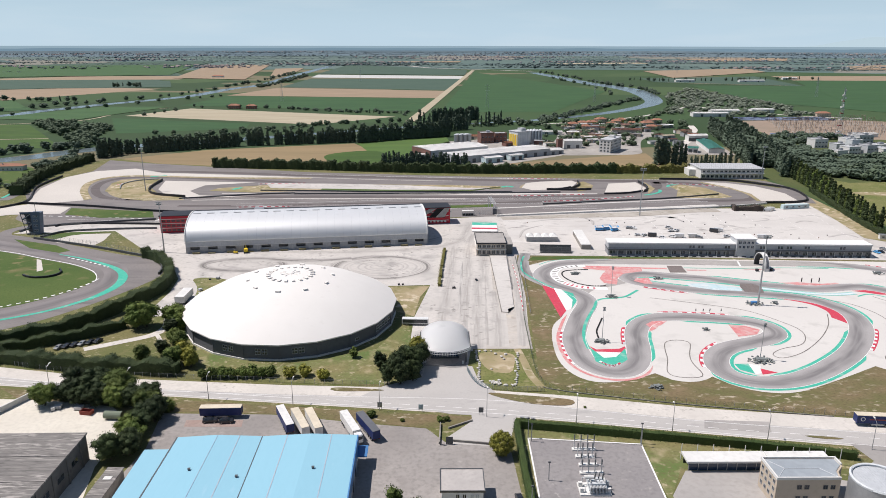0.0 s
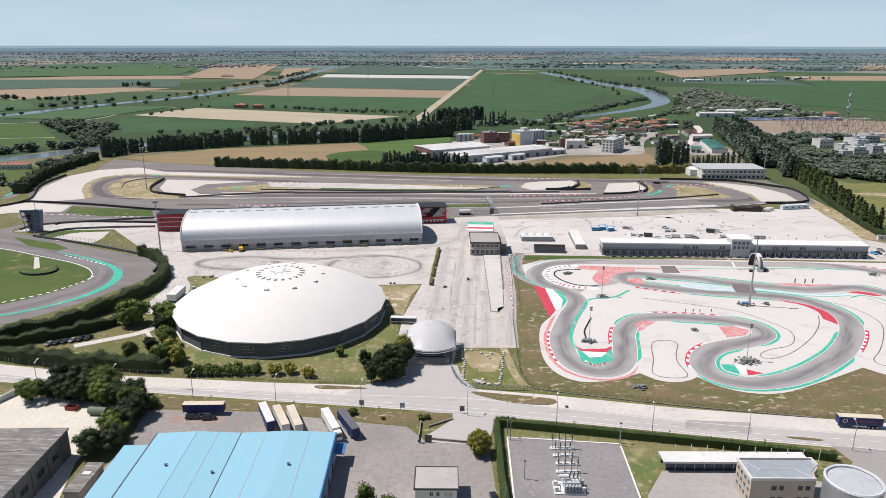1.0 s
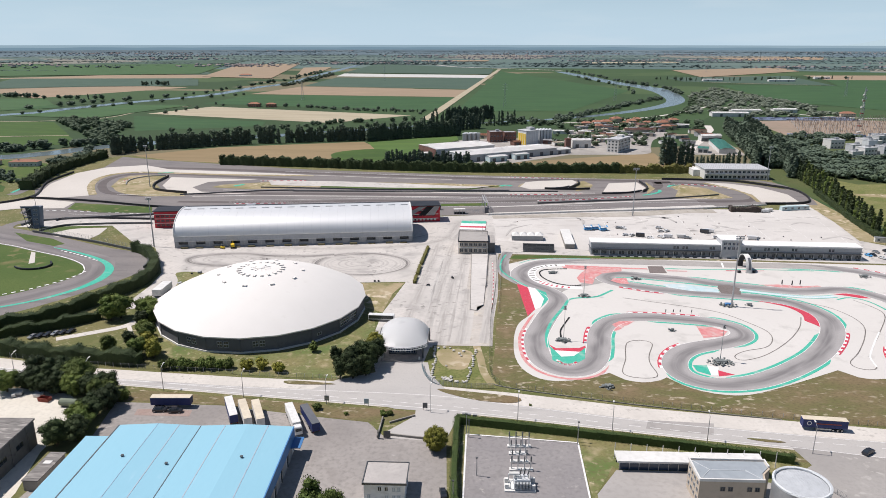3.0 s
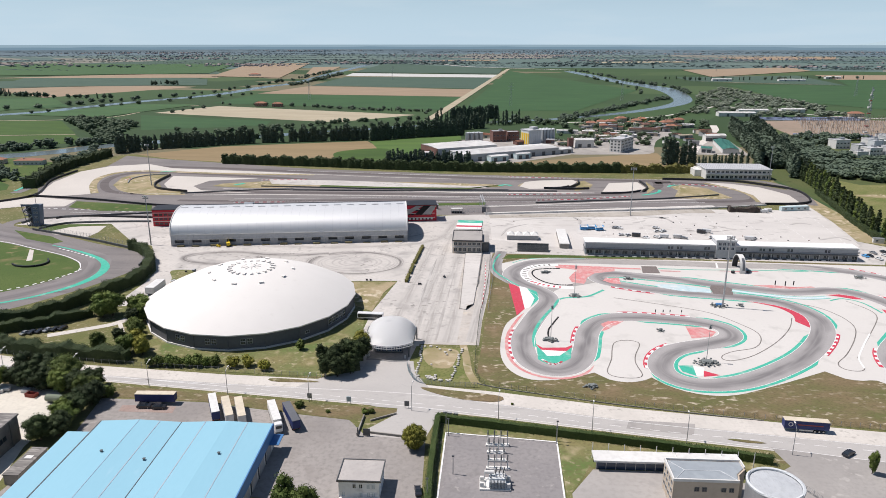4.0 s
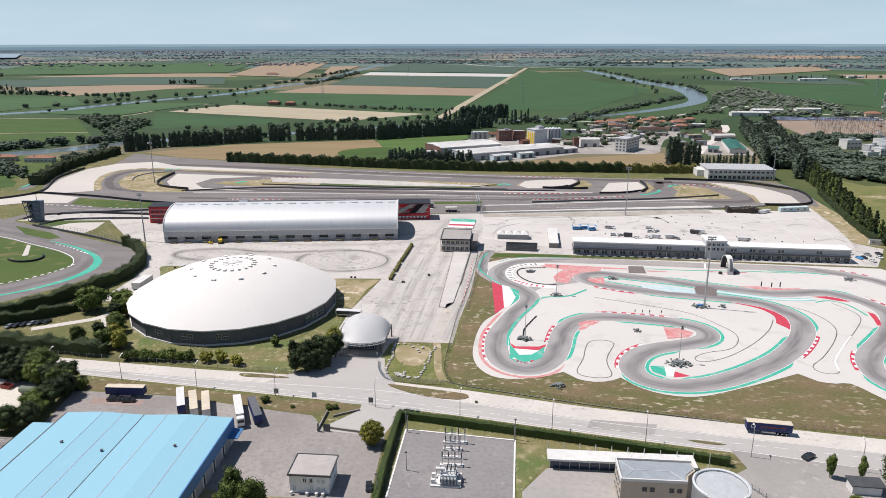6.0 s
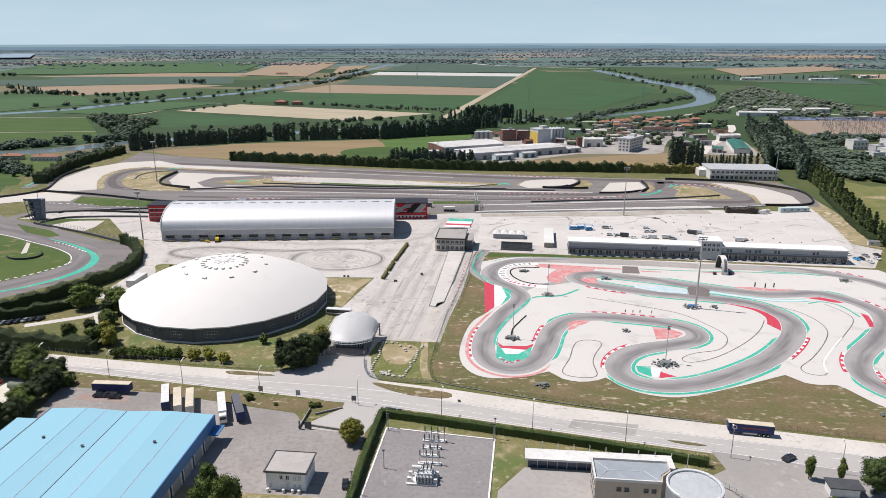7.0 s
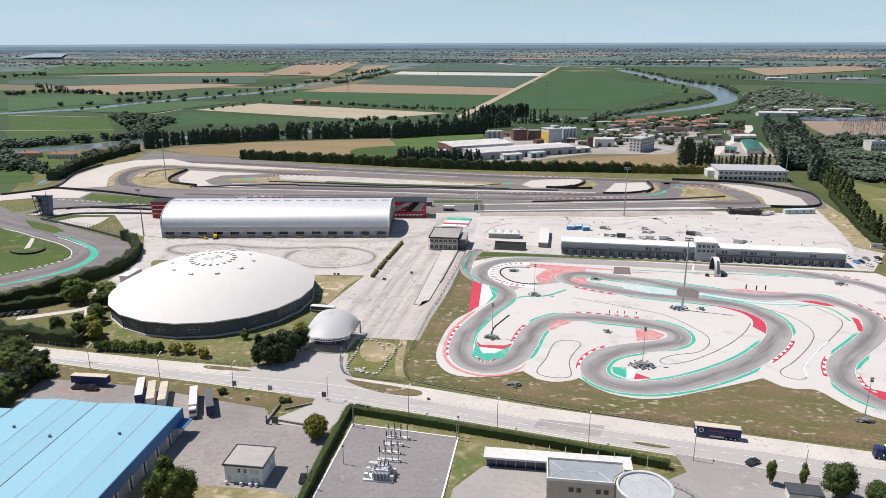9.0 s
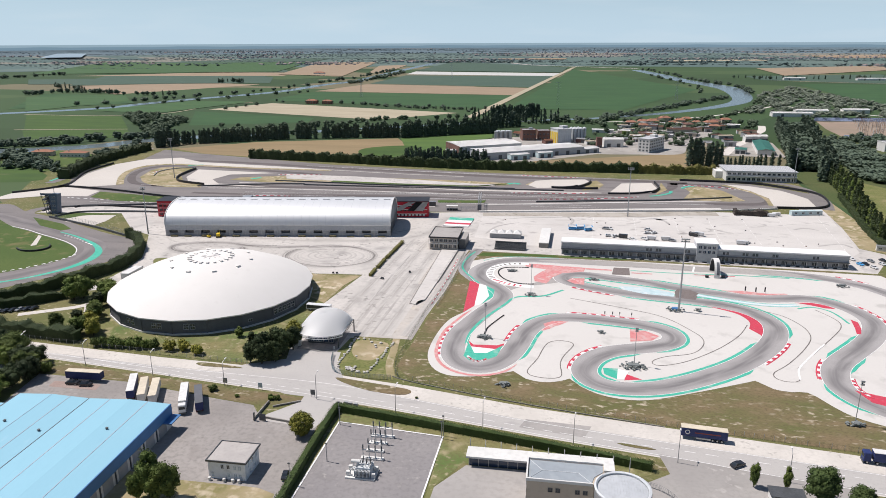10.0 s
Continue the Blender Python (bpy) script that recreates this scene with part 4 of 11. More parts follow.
ribbon(bm, mid[:int(len(mid) * 0.62)], -0.12, 0.12, 0.115)
for i in range(int(len(mid) * 0.62), len(mid) - 1):
    ribbon(bm, np.array([mid[i], 0.45 * mid[i] + 0.55 * mid[i + 1]]), -0.1, 0.1, 0.115)
ribbon(bm, spline([(x, y + 1.3) for x, y in ROAD_LOW], False, 6, 0), -0.1, 0.1, 0.115)
ribbon(bm, spline([(x, y - d) for (x, y), d in zip(ROAD_UP, (7.6, 7.6, 7.6, 7.6, 7.6, 9, 9, 9, 9, 9))], False, 6, 0), -0.1, 0.1, 0.115)
structure("road_markings", bm, "white_paint", "thin white painted lane lines", "road")

structure("road_patch", sheet([(86, 205.9), (107, 204.6), (104.6, 197.6), (84, 200.5)], 0.086), "worn_strip", "darker relaid stretch of road", "road")
structure("farm_green", sheet([(-560, 640), (-470, 715), (-405, 690), (-376, 650), (-372, 600), (-440, 560), (-560, 540)], 0.055), "lawn", "green grass round the farmhouses", "ground")
structure("corner_lawn", sheet([(-452, 600), (-446, 622), (-400, 596), (-371, 572), (-360, 552), (-372, 540), (-395, 536)], 0.06), "crop_light", "bright green lawn beside the lane", "ground")
structure("works_green", sheet([(300, 690), (330, 760), (420, 1090), (640, 1190), (760, 1080), (560, 780), (460, 560), (330, 420), (303, 440)], 0.035), "meadow", "rough green meadow beyond the poplars", "ground")
structure("meadow", sheet([(300, 400), (312, 520), (318, 556), (352, 640), (366, 612), (402, 616), (480, 620), (470, 560), (400, 430)], 0.045, 0), "lot_green", "yellow-green meadow beyond the poplars", "ground")
structure("bare_soil", sheet([(338, 566), (352, 572), (400, 570), (404, 562), (370, 556)], 0.06, 4), "sandy", "bare sandy strip in the meadow", "ground")
structure("lake", patch([(-3442, 4479), (-4354, 5883), (-4063, 5876), (-3222, 4613)], 9.0), "lake_water", "lake far out on the plain, the sky's reflection in its colour", "lake")
bm = bmesh.new()
ribbon(bm, spline([(-320, 4135), (-172, 3857), (-40, 3520), (160, 3325), (420, 3100)], False, 60), -9, 9, 1.0, far=True)
structure("far_road", bm, "shoulder", "pale road far out on the plain", "road")

# ---- southern yards ----
structure("verge", sheet([(-160, 229), (-100, 221), (-47, 214.6), (12, 208), (9, 205), (-5, 201), (-22, 204), (-58, 210.5), (-92, 212), (-150, 222)], 0.07), "dry_grass", "dry grass verge along the road", "ground")
structure("verge", sheet([(23, 205.5), (41, 203), (96, 193), (128, 187), (130, 183), (96, 189), (41, 199), (24, 202)], 0.07), "dry_grass", "dry grass verge along the road", "ground")
structure("yard", sheet([(-95, 211), (-58, 210), (-22, 203.5), (-6, 201), (0, 193), (20, 191), (21.5, 150), (20, 120), (-100, 120), (-92, 190)], 0.06), "yard", "worn grey asphalt lorry yard", "pavement")
structure("lot", sheet([(-175, 222), (-145, 220.5), (-115, 217), (-103, 205), (-103, 180), (-98, 160), (-98, 120), (-180, 120)], 0.05), "lot", "white gravel lot", "pavement")
structure("substation_slab", sheet([(26.4, 194.7), (60.7, 191.1), (60, 165), (59, 130), (25, 130)], 0.1, thick=0.1), "slab", "dark asphalt slab of the transformer yard", "pavement")
bm = bmesh.new()
for a, b in (((26.2, 194.9), (60.9, 191.3)), ((26.2, 194.9), (24.8, 130)), ((60.9, 191.3), (59.2, 130))):
    ribbon(bm, np.array([a, b]), -0.25, 0.25, 0.22)
structure("slab_kerb", bm, "white_paint", "pale concrete kerb round the slab", "kerb")
structure("forecourt", sheet([(62, 165), (70, 177.5), (94, 177.5), (116, 172), (120, 150), (120, 120), (62, 120)], 0.06), "worn_strip", "worn grey asphalt forecourt", "pavement")
structure("slab_verge", sheet([(24.6, 203), (41, 199.6), (96, 189), (126, 183), (118, 178), (94, 178.5), (69, 178.5), (62.5, 166), (61, 130), (60.9, 191.4), (26.2, 195.0), (24.6, 150)], 0.075), "hall_grass", "patchy green verge round the transformer slab", "ground")
structure("yard_soil", sheet([(-28, 160), (-10, 158), (14, 158), (20, 156), (20, 120), (-28, 120)], 0.075), "sandy", "dry yellow grass and soil", "ground")

# ---- car circuit ----
structure("circuit_surface", sheet([(-319, 530), (-338, 560), (-345, 600), (-345, 638), (-335, 669), (-348, 735), (-298, 715), (-220, 692), (-125, 664), (14, 644), (90, 636), (145, 630), (214, 627), (257, 620), (279, 604), (297, 582),
                                    (287, 537), (251, 528), (210, 516), (127, 502), (41, 487), (7, 484), (-204, 470), (-280, 462), (-300, 480)], 0.075), "asphalt", "dark grey racing circuit asphalt with tyre lines", "road")
ISLANDS = [
    ("gravel", "pale gravel run-off", [(-322, 534), (-340, 586), (-345, 638), (-332, 669), (-300, 684), (-265, 661), (-183, 649), (-118, 637), (-199, 637), (-287, 648), (-310, 635), (-313, 608), (-301, 574), (-281, 540), (-300, 531)]),
    ("sandy", "sandy grass infield", [(-281, 576), (-290, 610), (-288, 626), (-271, 632), (-253, 630), (-246, 587), (-232, 565), (-206, 550), (-203, 541), (-234, 539), (-257, 550)]),
    ("gravel", "pale gravel run-off", [(-247, 621), (-164, 613), (-205, 600), (-210, 576), (-196, 559), (-146, 551), (-207, 552), (-228, 566), (-239, 583)]),
    ("sandy", "brown and green infield strip", [(-194, 577), (-189, 588), (-151, 602), (-110, 606), (6, 602), (52, 596), (58, 592), (50, 585), (7, 581), (-104, 578), (-156, 570)]),
    ("gravel", "pale gravel run-off", [(76, 610), (89, 617), (119, 622), (122, 613), (111, 585), (78, 579), (70, 590)]),
]
ISLANDS_2 = [
    ("sandy", "sandy grass infield", [(122, 613), (129, 618), (134, 600), (128, 582), (115, 573)]),
    ("gravel", "pale gravel run-off", [(149, 608), (175, 614), (177, 585), (169, 572), (137, 570)]),
    ("sandy", "sandy grass infield", [(183, 617), (184, 586), (172, 564), (178, 590)]),
    ("sandy", "sandy grass infield", [(199, 595), (211, 604), (228, 589), (237, 552), (225, 548), (190, 549), (201, 579)]),
    ("gravel", "pale gravel run-off", [(235, 616), (254, 611), (274, 596), (281, 581), (286, 566), (283, 538), (253, 536), (257, 564), (250, 590)]),
    ("lawn", "green grass beside the pits", [(-277, 513), (-212, 502), (-204, 484), (-242, 483), (-272, 493)]),
    ("lawn", "green grass beside the pits", [(4, 521), (41, 526), (40, 517), (5, 513)]),
    ("gravel", "pale gravel run-off", [(-345, 507), (-316, 526), (-279, 516), (-276, 495), (-310, 492), (-345, 470)]),
]
for k, (m, words, pts) in enumerate(ISLANDS + ISLANDS_2):
    structure("run_off" if m == "gravel" else "infield", sheet(pts, 0.12 + 0.006 * k), m, words, "infield")
bm = bmesh.new()
ribbon(bm, spline([(-118, 634), (-199, 635), (-287, 645), (-307, 633), (-310, 608), (-298, 575), (-279, 543)], False, 6, 2), -3, 3, 0.135)
ribbon(bm, spline([(-205, 545), (-240, 544), (-262, 556), (-277, 578), (-284, 608), (-280, 622), (-265, 627)], False, 6, 2), -2.5, 2.5, 0.135)
ribbon(bm, spline([(70, 590), (74, 604), (88, 614), (118, 620)], False, 6, 2), -2.0, 2.0, 0.135)
ribbon(bm, spline([(252, 538), (255, 564), (249, 588), (233, 613)], False, 6, 2), -2.0, 2.0, 0.135)
structure("sandy_edge", bm, "sandy", "sandy worn edges of the run-off areas", "ground")
structure("sandy_verge", sheet([(290, 585), (301, 590), (296, 500), (286, 420), (271, 429), (279, 477)], 0.0695, 0), "sandy", "dry sandy strip below the poplars", "ground")
bm = bmesh.new()
for a, b, lo, hi in (((41, 490), (213, 523), -2.5, 2.5), ((41, 512), (220, 550), -1.2, 1.2), ((-180, 566), (130, 566), -1.0, 1.0), ((-200, 476), (5, 500), -1.5, 1.5)):
    ribbon(bm, np.array([a, b], float), lo, hi, 0.13)
structure("pale_strip", bm, "concrete", "pale concrete strips between the lanes", "pavement")
bm = bmesh.new()
ribbon(bm, np.array([(-30, 545), (150, 552)], float), -0.22, 0.22, 0.14)
ribbon(bm, np.array([(-150, 655), (90, 628)], float), -0.22, 0.22, 0.14)
ribbon(bm, np.array([(-260, 545), (100, 545)], float), -0.22, 0.22, 0.14)
ribbon(bm, np.array([(-160, 521), (210, 535)], float), -0.22, 0.22, 0.14)
structure("circuit_lines", bm, "white_paint", "white painted edge lines of the circuit", "road")

bm = bmesh.new()
ribbon(bm, spline([(268, 634), (284, 624), (293, 611), (297.6, 590), (295.5, 557), (288.5, 529)], False, 4, 2), -4.0, 4.0, 0.2)
structure("service_lane", bm, "asphalt", "grey asphalt lane behind the outer gravel", "road")
bm = bmesh.new()
ribbon(bm, spline([(98, 489), (143, 493.5), (182, 504.5), (207, 506.5)], False, 4, 1), -6.5, 6.0, 0.128)
ribbon(bm, spline([(43, 481), (84, 486.6), (100, 489)], False, 4, 1), -5.0, 4.5, 0.126)
structure("dirt_strip", bm, "dirt", "trodden strip of dirt and dry grass beside the circuit", "ground")

# worn lanes, strips and painted ends between the long straights
bm = bmesh.new()
for pts, half in (([(-250, 546), (-164, 553), (-63, 554), (60, 551), (121, 556), (167, 573), (189, 594), (192, 616)], 4.2), ([(-200, 521), (-131, 522), (-28, 532), (40, 531), (130, 545)], 3.0), ([(-290, 668), (-220, 664), (-129, 648), (-40, 636), (62, 622), (140, 622), (205, 618)], 4.5),
                  ([(190, 612), (215, 612), (240, 604), (254, 588), (258, 566), (252, 545), (236, 540), (205, 538)], 4.0), ([(-120, 612), (-199, 628), (-270, 640), (-297, 626), (-299, 604), (-290, 578), (-268, 549), (-235, 541)], 3.6)):
    ribbon(bm, spline(pts, False, 6, 2), -half, half, 0.085)
structure("racing_lane", bm, "lane_dark", "dark rubbered racing lane of the circuit", "road")
structure("infield_paving", sheet([(-154, 609), (-87, 607), (-31, 600), (24, 589), (50, 590), (40, 582), (-48, 581), (-102, 585), (-145, 588)], 0.215), "paddock", "pale worn paved strip on the infield", "pavement")
structure("infield_grass", sheet([(-101, 586), (-48, 581.5), (23, 579), (50, 587), (56, 596), (40, 584), (23, 574), (-47, 575), (-101, 579)], 0.222), "lawn", "thin green grass strip on the infield", "ground")
bm = bmesh.new()
for pts, half in (([(-85, 567), (-12, 565), (31, 562), (120, 566)], 1.6), ([(-129, 638), (-51, 626), (11, 620)], 0.7), ([(39, 492), (92, 501), (203, 523)], 1.3), ([(-196, 540), (-120, 546), (20, 547)], 0.8)):
    ribbon(bm, spline(pts, False, 8, 1), -half, half, 0.15)
structure("pale_strip", bm, "shoulder", "pale dusty strips beside the racing lanes", "pavement")
bm = bmesh.new()
for pts in ([(-158, 530), (-117, 531), (-12, 543), (38, 538)], [(76, 510), (147, 514), (203, 523)], [(-280, 655), (-190, 644), (-118, 634)], [(-262, 478), (-196, 472)], [(5, 512), (120, 520)], [(-60, 643), (60, 632), (200, 627)]):
    ribbon(bm, spline(pts, False, 8, 1), -0.2, 0.2, 0.16)
structure("circuit_lines", bm, "white_paint", "white painted edge lines of the circuit", "road")
bm = bmesh.new()
for pts, half in (([(53, 591), (58, 597), (63, 592)], 2.0), ([(167, 559), (176, 564), (185, 574), (186, 581)], 1.4), ([(197, 593), (200, 601), (208, 603)], 1.4), ([(-176, 582), (-170, 590)], 2.2), ([(-268, 640), (-255, 646)], 1.5), ([(-350, 548), (-352, 562), (-355, 573), (-367, 598)], 1.4)):
    ribbon(bm, spline(pts, False, 3, 1), -half, half, 0.235)
structure("green_run_off", bm, "green_paint", "turquoise painted kerb ends", "road")
bm = bmesh.new()
ribbon(bm, spline([(-345, 540), (-346, 556), (-352, 573), (-362, 593), (-366, 612), (-362, 632)], False, 5, 2), -4.5, 4.5, 0.1)
structure("service_lane", bm, "asphalt", "grey asphalt lane behind the gravel", "road")
structure("canal_lot", sheet([(-412, 719), (-379, 753), (-366, 742), (-372, 695), (-394, 693)], 0.07), "yard", "grey asphalt lot beside the canal", "pavement")
bm = bmesh.new()
dash = spline([(-289, 489), (-270, 487), (-231, 483), (-196, 478)], False, 2.5, 1)
for dash in (dash, spline([(-216, 387.6), (-207.2, 383.3), (-197.7, 378), (-184.5, 369.6)], False, 1.8, 1), spline([(-181, 350), (-183, 340), (-192, 324), (-206, 311), (-222, 301), (-260, 285)], False, 1.8, 1)):
    for k in range(0, len(dash) - 1, 2):
        ribbon(bm, dash[k:k + 2], -0.55, 0.55, 0.165)
structure("kerb_paint", bm, "white_paint", "white dashes painted along the lane edge", "road")
CIRCUIT_KERBS = [([(39.9, 375), (39.6, 350), (38.6, 324), (37.4, 301)], 2.6), ([(58, 556), (102, 560), (118, 562)], 2.4), ([(80, 536), (118, 542), (158, 555)], 2.4), ([(62, 633), (113, 629)], 2.4), ([(-154, 516), (-115, 519)], 2.4),
                 ([(-160, 606), (-120, 610)], 2.4), ([(200, 606), (222, 605), (240, 596)], 2.4), ([(-282, 600), (-279, 612), (-268, 626)], 2.0)]

# corner of the circuit beside the domed hall
corner = spline([(-330, 440), (-262, 411), (-230, 396), (-200, 381), (-182, 370), (-174, 355), (-171, 341), (-177, 326), (-189, 309), (-215, 292), (-280, 262)], False, 4, 3)
structure("corner_run_off", sheet([(-330, 455), (-285, 440), (-252, 427), (-189, 394), (-167, 386), (-153, 367), (-150, 354), (-154, 341), (-161, 324), (-173, 303), (-190, 283), (-240, 250), (-300, 225), (-330, 300)], 0.07, 6), "asphalt", "grey asphalt run-off of the corner", "road")
bm = bmesh.new()
ribbon(bm, corner, -6, 6, 0.10)
structure("corner_lane", bm, "left_asphalt", "rubbered racing lane through the corner", "road")
structure("corner_infield", sheet([(-330, 425), (-262, 400), (-232, 386), (-205, 373), (-187, 359), (-181, 347), (-184, 335), (-195, 318), (-215, 303), (-280, 275), (-340, 262)], 0.125, 5), "lawn", "mown green infield", "infield")
structure("infield_path", sheet([(-232.5, 384.8), (-229, 383.2), (-217.8, 364.2), (-220, 362)], 0.15), "gravel", "short gravel path on the infield", "pavement")
bm = bmesh.new()
band = spline([(-224.3, 394.2), (-209.2, 387.2), (-194.4, 378.7), (-182, 369.8), (-173.4, 360.8), (-169, 353), (-166.6, 343.6), (-166.7, 336), (-169, 324.7), (-176.4, 312.3), (-184.7, 303), (-196, 295), (-225, 279)], False, 4, 2)
wide = np.interp(np.linspace(0, 1, len(band)), [0, 0.2, 0.34, 0.42, 0.5, 0.58, 0.68, 1.0], [0.4, 1.1, 1.8, 2.4, 2.3, 1.7, 1.1, 0.9])
ribbon(bm, band, -wide, wide, 0.115)
structure("green_run_off", bm, "green_paint", "turquoise painted run-off band", "road")
bm = bmesh.new()
ribbon(bm, spline([(-330, 420), (-262, 401), (-232, 387), (-205, 374), (-187, 360), (-181, 347)], False, 4, 2), -0.3, 0.3, 0.12)
structure("edge_lines", bm, "white_paint", "white edge lines through the corner", "road")
structure("gravel_patch", sheet([(-246, 424), (-240, 438), (-215, 441), (-212, 424), (-213, 413), (-237, 418)], 0.13), "gravel", "pale gravel patch behind the barrier", "ground")
structure("verge", sheet([(-270, 427), (-236, 413), (-222, 402), (-226, 397), (-249, 407)], 0.14), "lawn", "grass strip beside the corner", "ground")
structure("verge", sheet([(-258, 431), (-243, 444), (-217, 446), (-238, 436), (-246, 424)], 0.15), "lawn", "grass strip behind the barrier", "ground")
bm = bmesh.new()
ribbon(bm, spline([(-180, 487), (-255, 468), (-281, 456), (-285, 443), (-278, 432), (-262, 424)], False, 4, 2), -4, 4, 0.115)
structure("service_lane", bm, "asphalt", "narrow grey asphalt service lane", "road")

# ---- kart circuit ----
structure("kart_grass", sheet([(43, 392), (42, 344), (39.6, 297), (37.5, 261), (35.7, 237), (43, 227), (87, 217.5), (134, 208), (185, 202), (290, 187), (300, 300), (262, 380), (100, 389)], 0.055), "dry_grass", "dry brown grass round the kart circuit", "ground")
KART_EDGE = [(52, 340), (57.5, 318), (55.5, 299), (48.9, 287), (45.8, 270.6), (45.2, 251.2), (48.7, 239), (56, 232.6), (68.6, 234), (79.8, 239.8)]
KART_EDGE_2 = [(84.6, 234.4), (90.4, 232.2), (97, 234.2), (100.4, 236.9)]
KART_EDGE_3 = [(104.4, 231.3), (110, 226.4), (118, 224.1), (127.6, 225), (146.6, 234.2), (166.9, 245.4)]
KART_EDGE_4 = [(171.7, 239.7), (177.6, 237.8), (182.7, 239.7), (186.6, 232.2), (191.6, 223.9), (199.7, 219)]
rim = np.concatenate([spline(e, False, 3, 1) for e in (KART_EDGE, KART_EDGE_2, KART_EDGE_3, KART_EDGE_4)])
rest = [(215, 213), (262, 206), (282, 260), (276, 340), (262, 378), (170, 383), (136, 384), (132, 383.6), (79, 384.5), (60, 381), (48, 372), (44.5, 360), (45, 351)]
structure("kart_apron", sheet(list(map(tuple, rim)) + rest, 0.09), "kart_concrete", "pale concrete apron of the kart circuit", "pavement")
KART_A = [(262, 330), (253.6, 350.2), (245, 361), (231.6, 369.8), (207.9, 374.6), (168.7, 375.5), (149.8, 377.3), (107, 378.8), (81, 378.9), (67.3, 375.1), (57.2, 365.1), (53.4, 353), (57.5, 340.8), (64.9, 331.2), (70, 321.4), (69.2, 311.8),
          (63.6, 298.9), (58.5, 284.1), (55.3, 273.2), (54.4, 263), (55.1, 251.2), (58.6, 243.8), (64.3, 240.4), (70.8, 242.3), (76.6, 251.1), (79.9, 262.9), (82.4, 275.8), (87.1, 286.9), (94.9, 294.2), (105, 296.4)]
KART_B = [(125.7, 293.8), (137.3, 290.5), (143.3, 285), (143, 276.5), (134.4, 269.8), (124.9, 266.3), (115.2, 261.7), (108.4, 253.9), (105.6, 244.5), (107.4, 237.5), (113.3, 232.8), (122.8, 232.2), (134, 235.5), (148.5, 244.3), (163.9, 257),
          (175.9, 270.9), (183.8, 283.5), (187.6, 294.5), (187.9, 304.7), (182.5, 315.5), (172, 322.1), (159.5, 325.5), (139.6, 329), (122.8, 333.5), (110, 339), (100.6, 344.7), (97.7, 349.5), (101, 355.8), (110.2, 357), (120, 354.8), (132, 351.4)]
KART_C = [(144, 347.8), (155.3, 343.4), (165.5, 339.8), (175, 336.4), (184, 333.9), (193, 333.1), (204.3, 335.6), (214.5, 336.6), (222, 332.6), (228.2, 325.5), (231.8, 313), (228.6, 300), (221.1, 287.8), (210.4, 274.9), (201.9, 264.8), (197.4, 255.9), (195.5, 244.9), (198, 236.3), (204, 229.5), (216, 222),
          (238, 220), (256, 236), (266, 270), (267, 305)]
kart = spline(KART_A + KART_B + KART_C, True, 2.0, 3)
kart_n = normals2(kart, True)
bm = bmesh.new()
ribbon(bm, kart, -4.9, 4.9, 0.11, closed=True)
structure("kart_track", bm, "kart_asphalt", "grey kart circuit asphalt with dark rubbered racing line", "road")
bm = bmesh.new()
ribbon(bm, kart, -5.0, -4.8, 0.125, closed=True)
ribbon(bm, kart, 4.8, 5.0, 0.125, closed=True)
structure("track_lines", bm, "white_paint", "white edge lines of the kart circuit", "road")
bm = bmesh.new()
ribbon(bm, spline([(49.7, 396), (46.8, 381), (45.4, 366), (46.6, 353), (52, 343), (58, 334)], False, 3, 1), -3.2, 3.2, 0.105)
structure("pit_link", bm, "kart_asphalt", "grey asphalt lane into the kart circuit", "road")
structure("kart_link", sheet([(66, 334), (77, 333), (88, 338), (97, 343), (92, 351), (84, 340), (74, 329), (71, 322)], 0.104), "worn_strip", "grey asphalt link between two kart lanes", "road")
structure("grass_strip", sheet([(49, 381), (53, 389), (80.7, 390), (136.5, 388.5), (132, 385.5), (79.2, 386), (60, 383)], 0.115), "lawn", "strip of green grass along the kart straight", "ground")


def along(x, y):
    """Index on the kart line nearest to a place, and the place's offset to the left of it."""
    d = np.array((x, y)) - kart
    i = int(np.argmin((d ** 2).sum(1)))
    return i, float(d[i] @ kart_n[i])


STRIPS = [
    ("kerb", 51, 282, 49, 247), ("kerb", 59, 248, 70, 248), ("kerb", 78, 285, 74, 266), ("kerb", 100, 300, 132, 296), ("green", 134, 296, 135, 265), ("kerb", 115, 268, 103, 243),
    ("green", 103, 241, 169, 256), ("kerb", 172, 260, 189, 282), ("green", 192, 287, 175, 329), ("green", 127, 264, 119, 236), ("green", 122, 237, 176, 282), ("kerb", 100, 333, 122, 325), ("kerb", 231, 331, 237, 310),
    ("kerb", 198, 267, 190, 249), ("green", 190, 246, 200, 224),
]
STRIPS_2 = [
    ("kerb", 238, 374, 253, 366), ("kerb", 201, 252, 203, 238), ("green", 216, 269, 202, 257), ("green", 89, 281, 81, 250), ("green", 76, 288, 96, 301),
    ("green", 125, 325, 168, 315), ("green", 141, 353.5, 179, 342), ("green", 216, 343.5, 231, 334), ("green", 106, 291, 134, 286), ("green", 219, 294, 199, 268), ("green", 198, 367, 230, 364), ("pink", 91, 288, 100, 291),
]
block = {}
for colour in ("red_paint", "white_paint"):
    b = bmesh.new()
    box(b, -0.5, 0.5, -0.5, 0.5, 0.0, 1.0, 0.0)
    me = bpy.data.meshes.new("kerb_block")
    b.to_mesh(me)
    b.free()
    me.materials.append(M[colour])
    block[colour] = me
kerbs = []
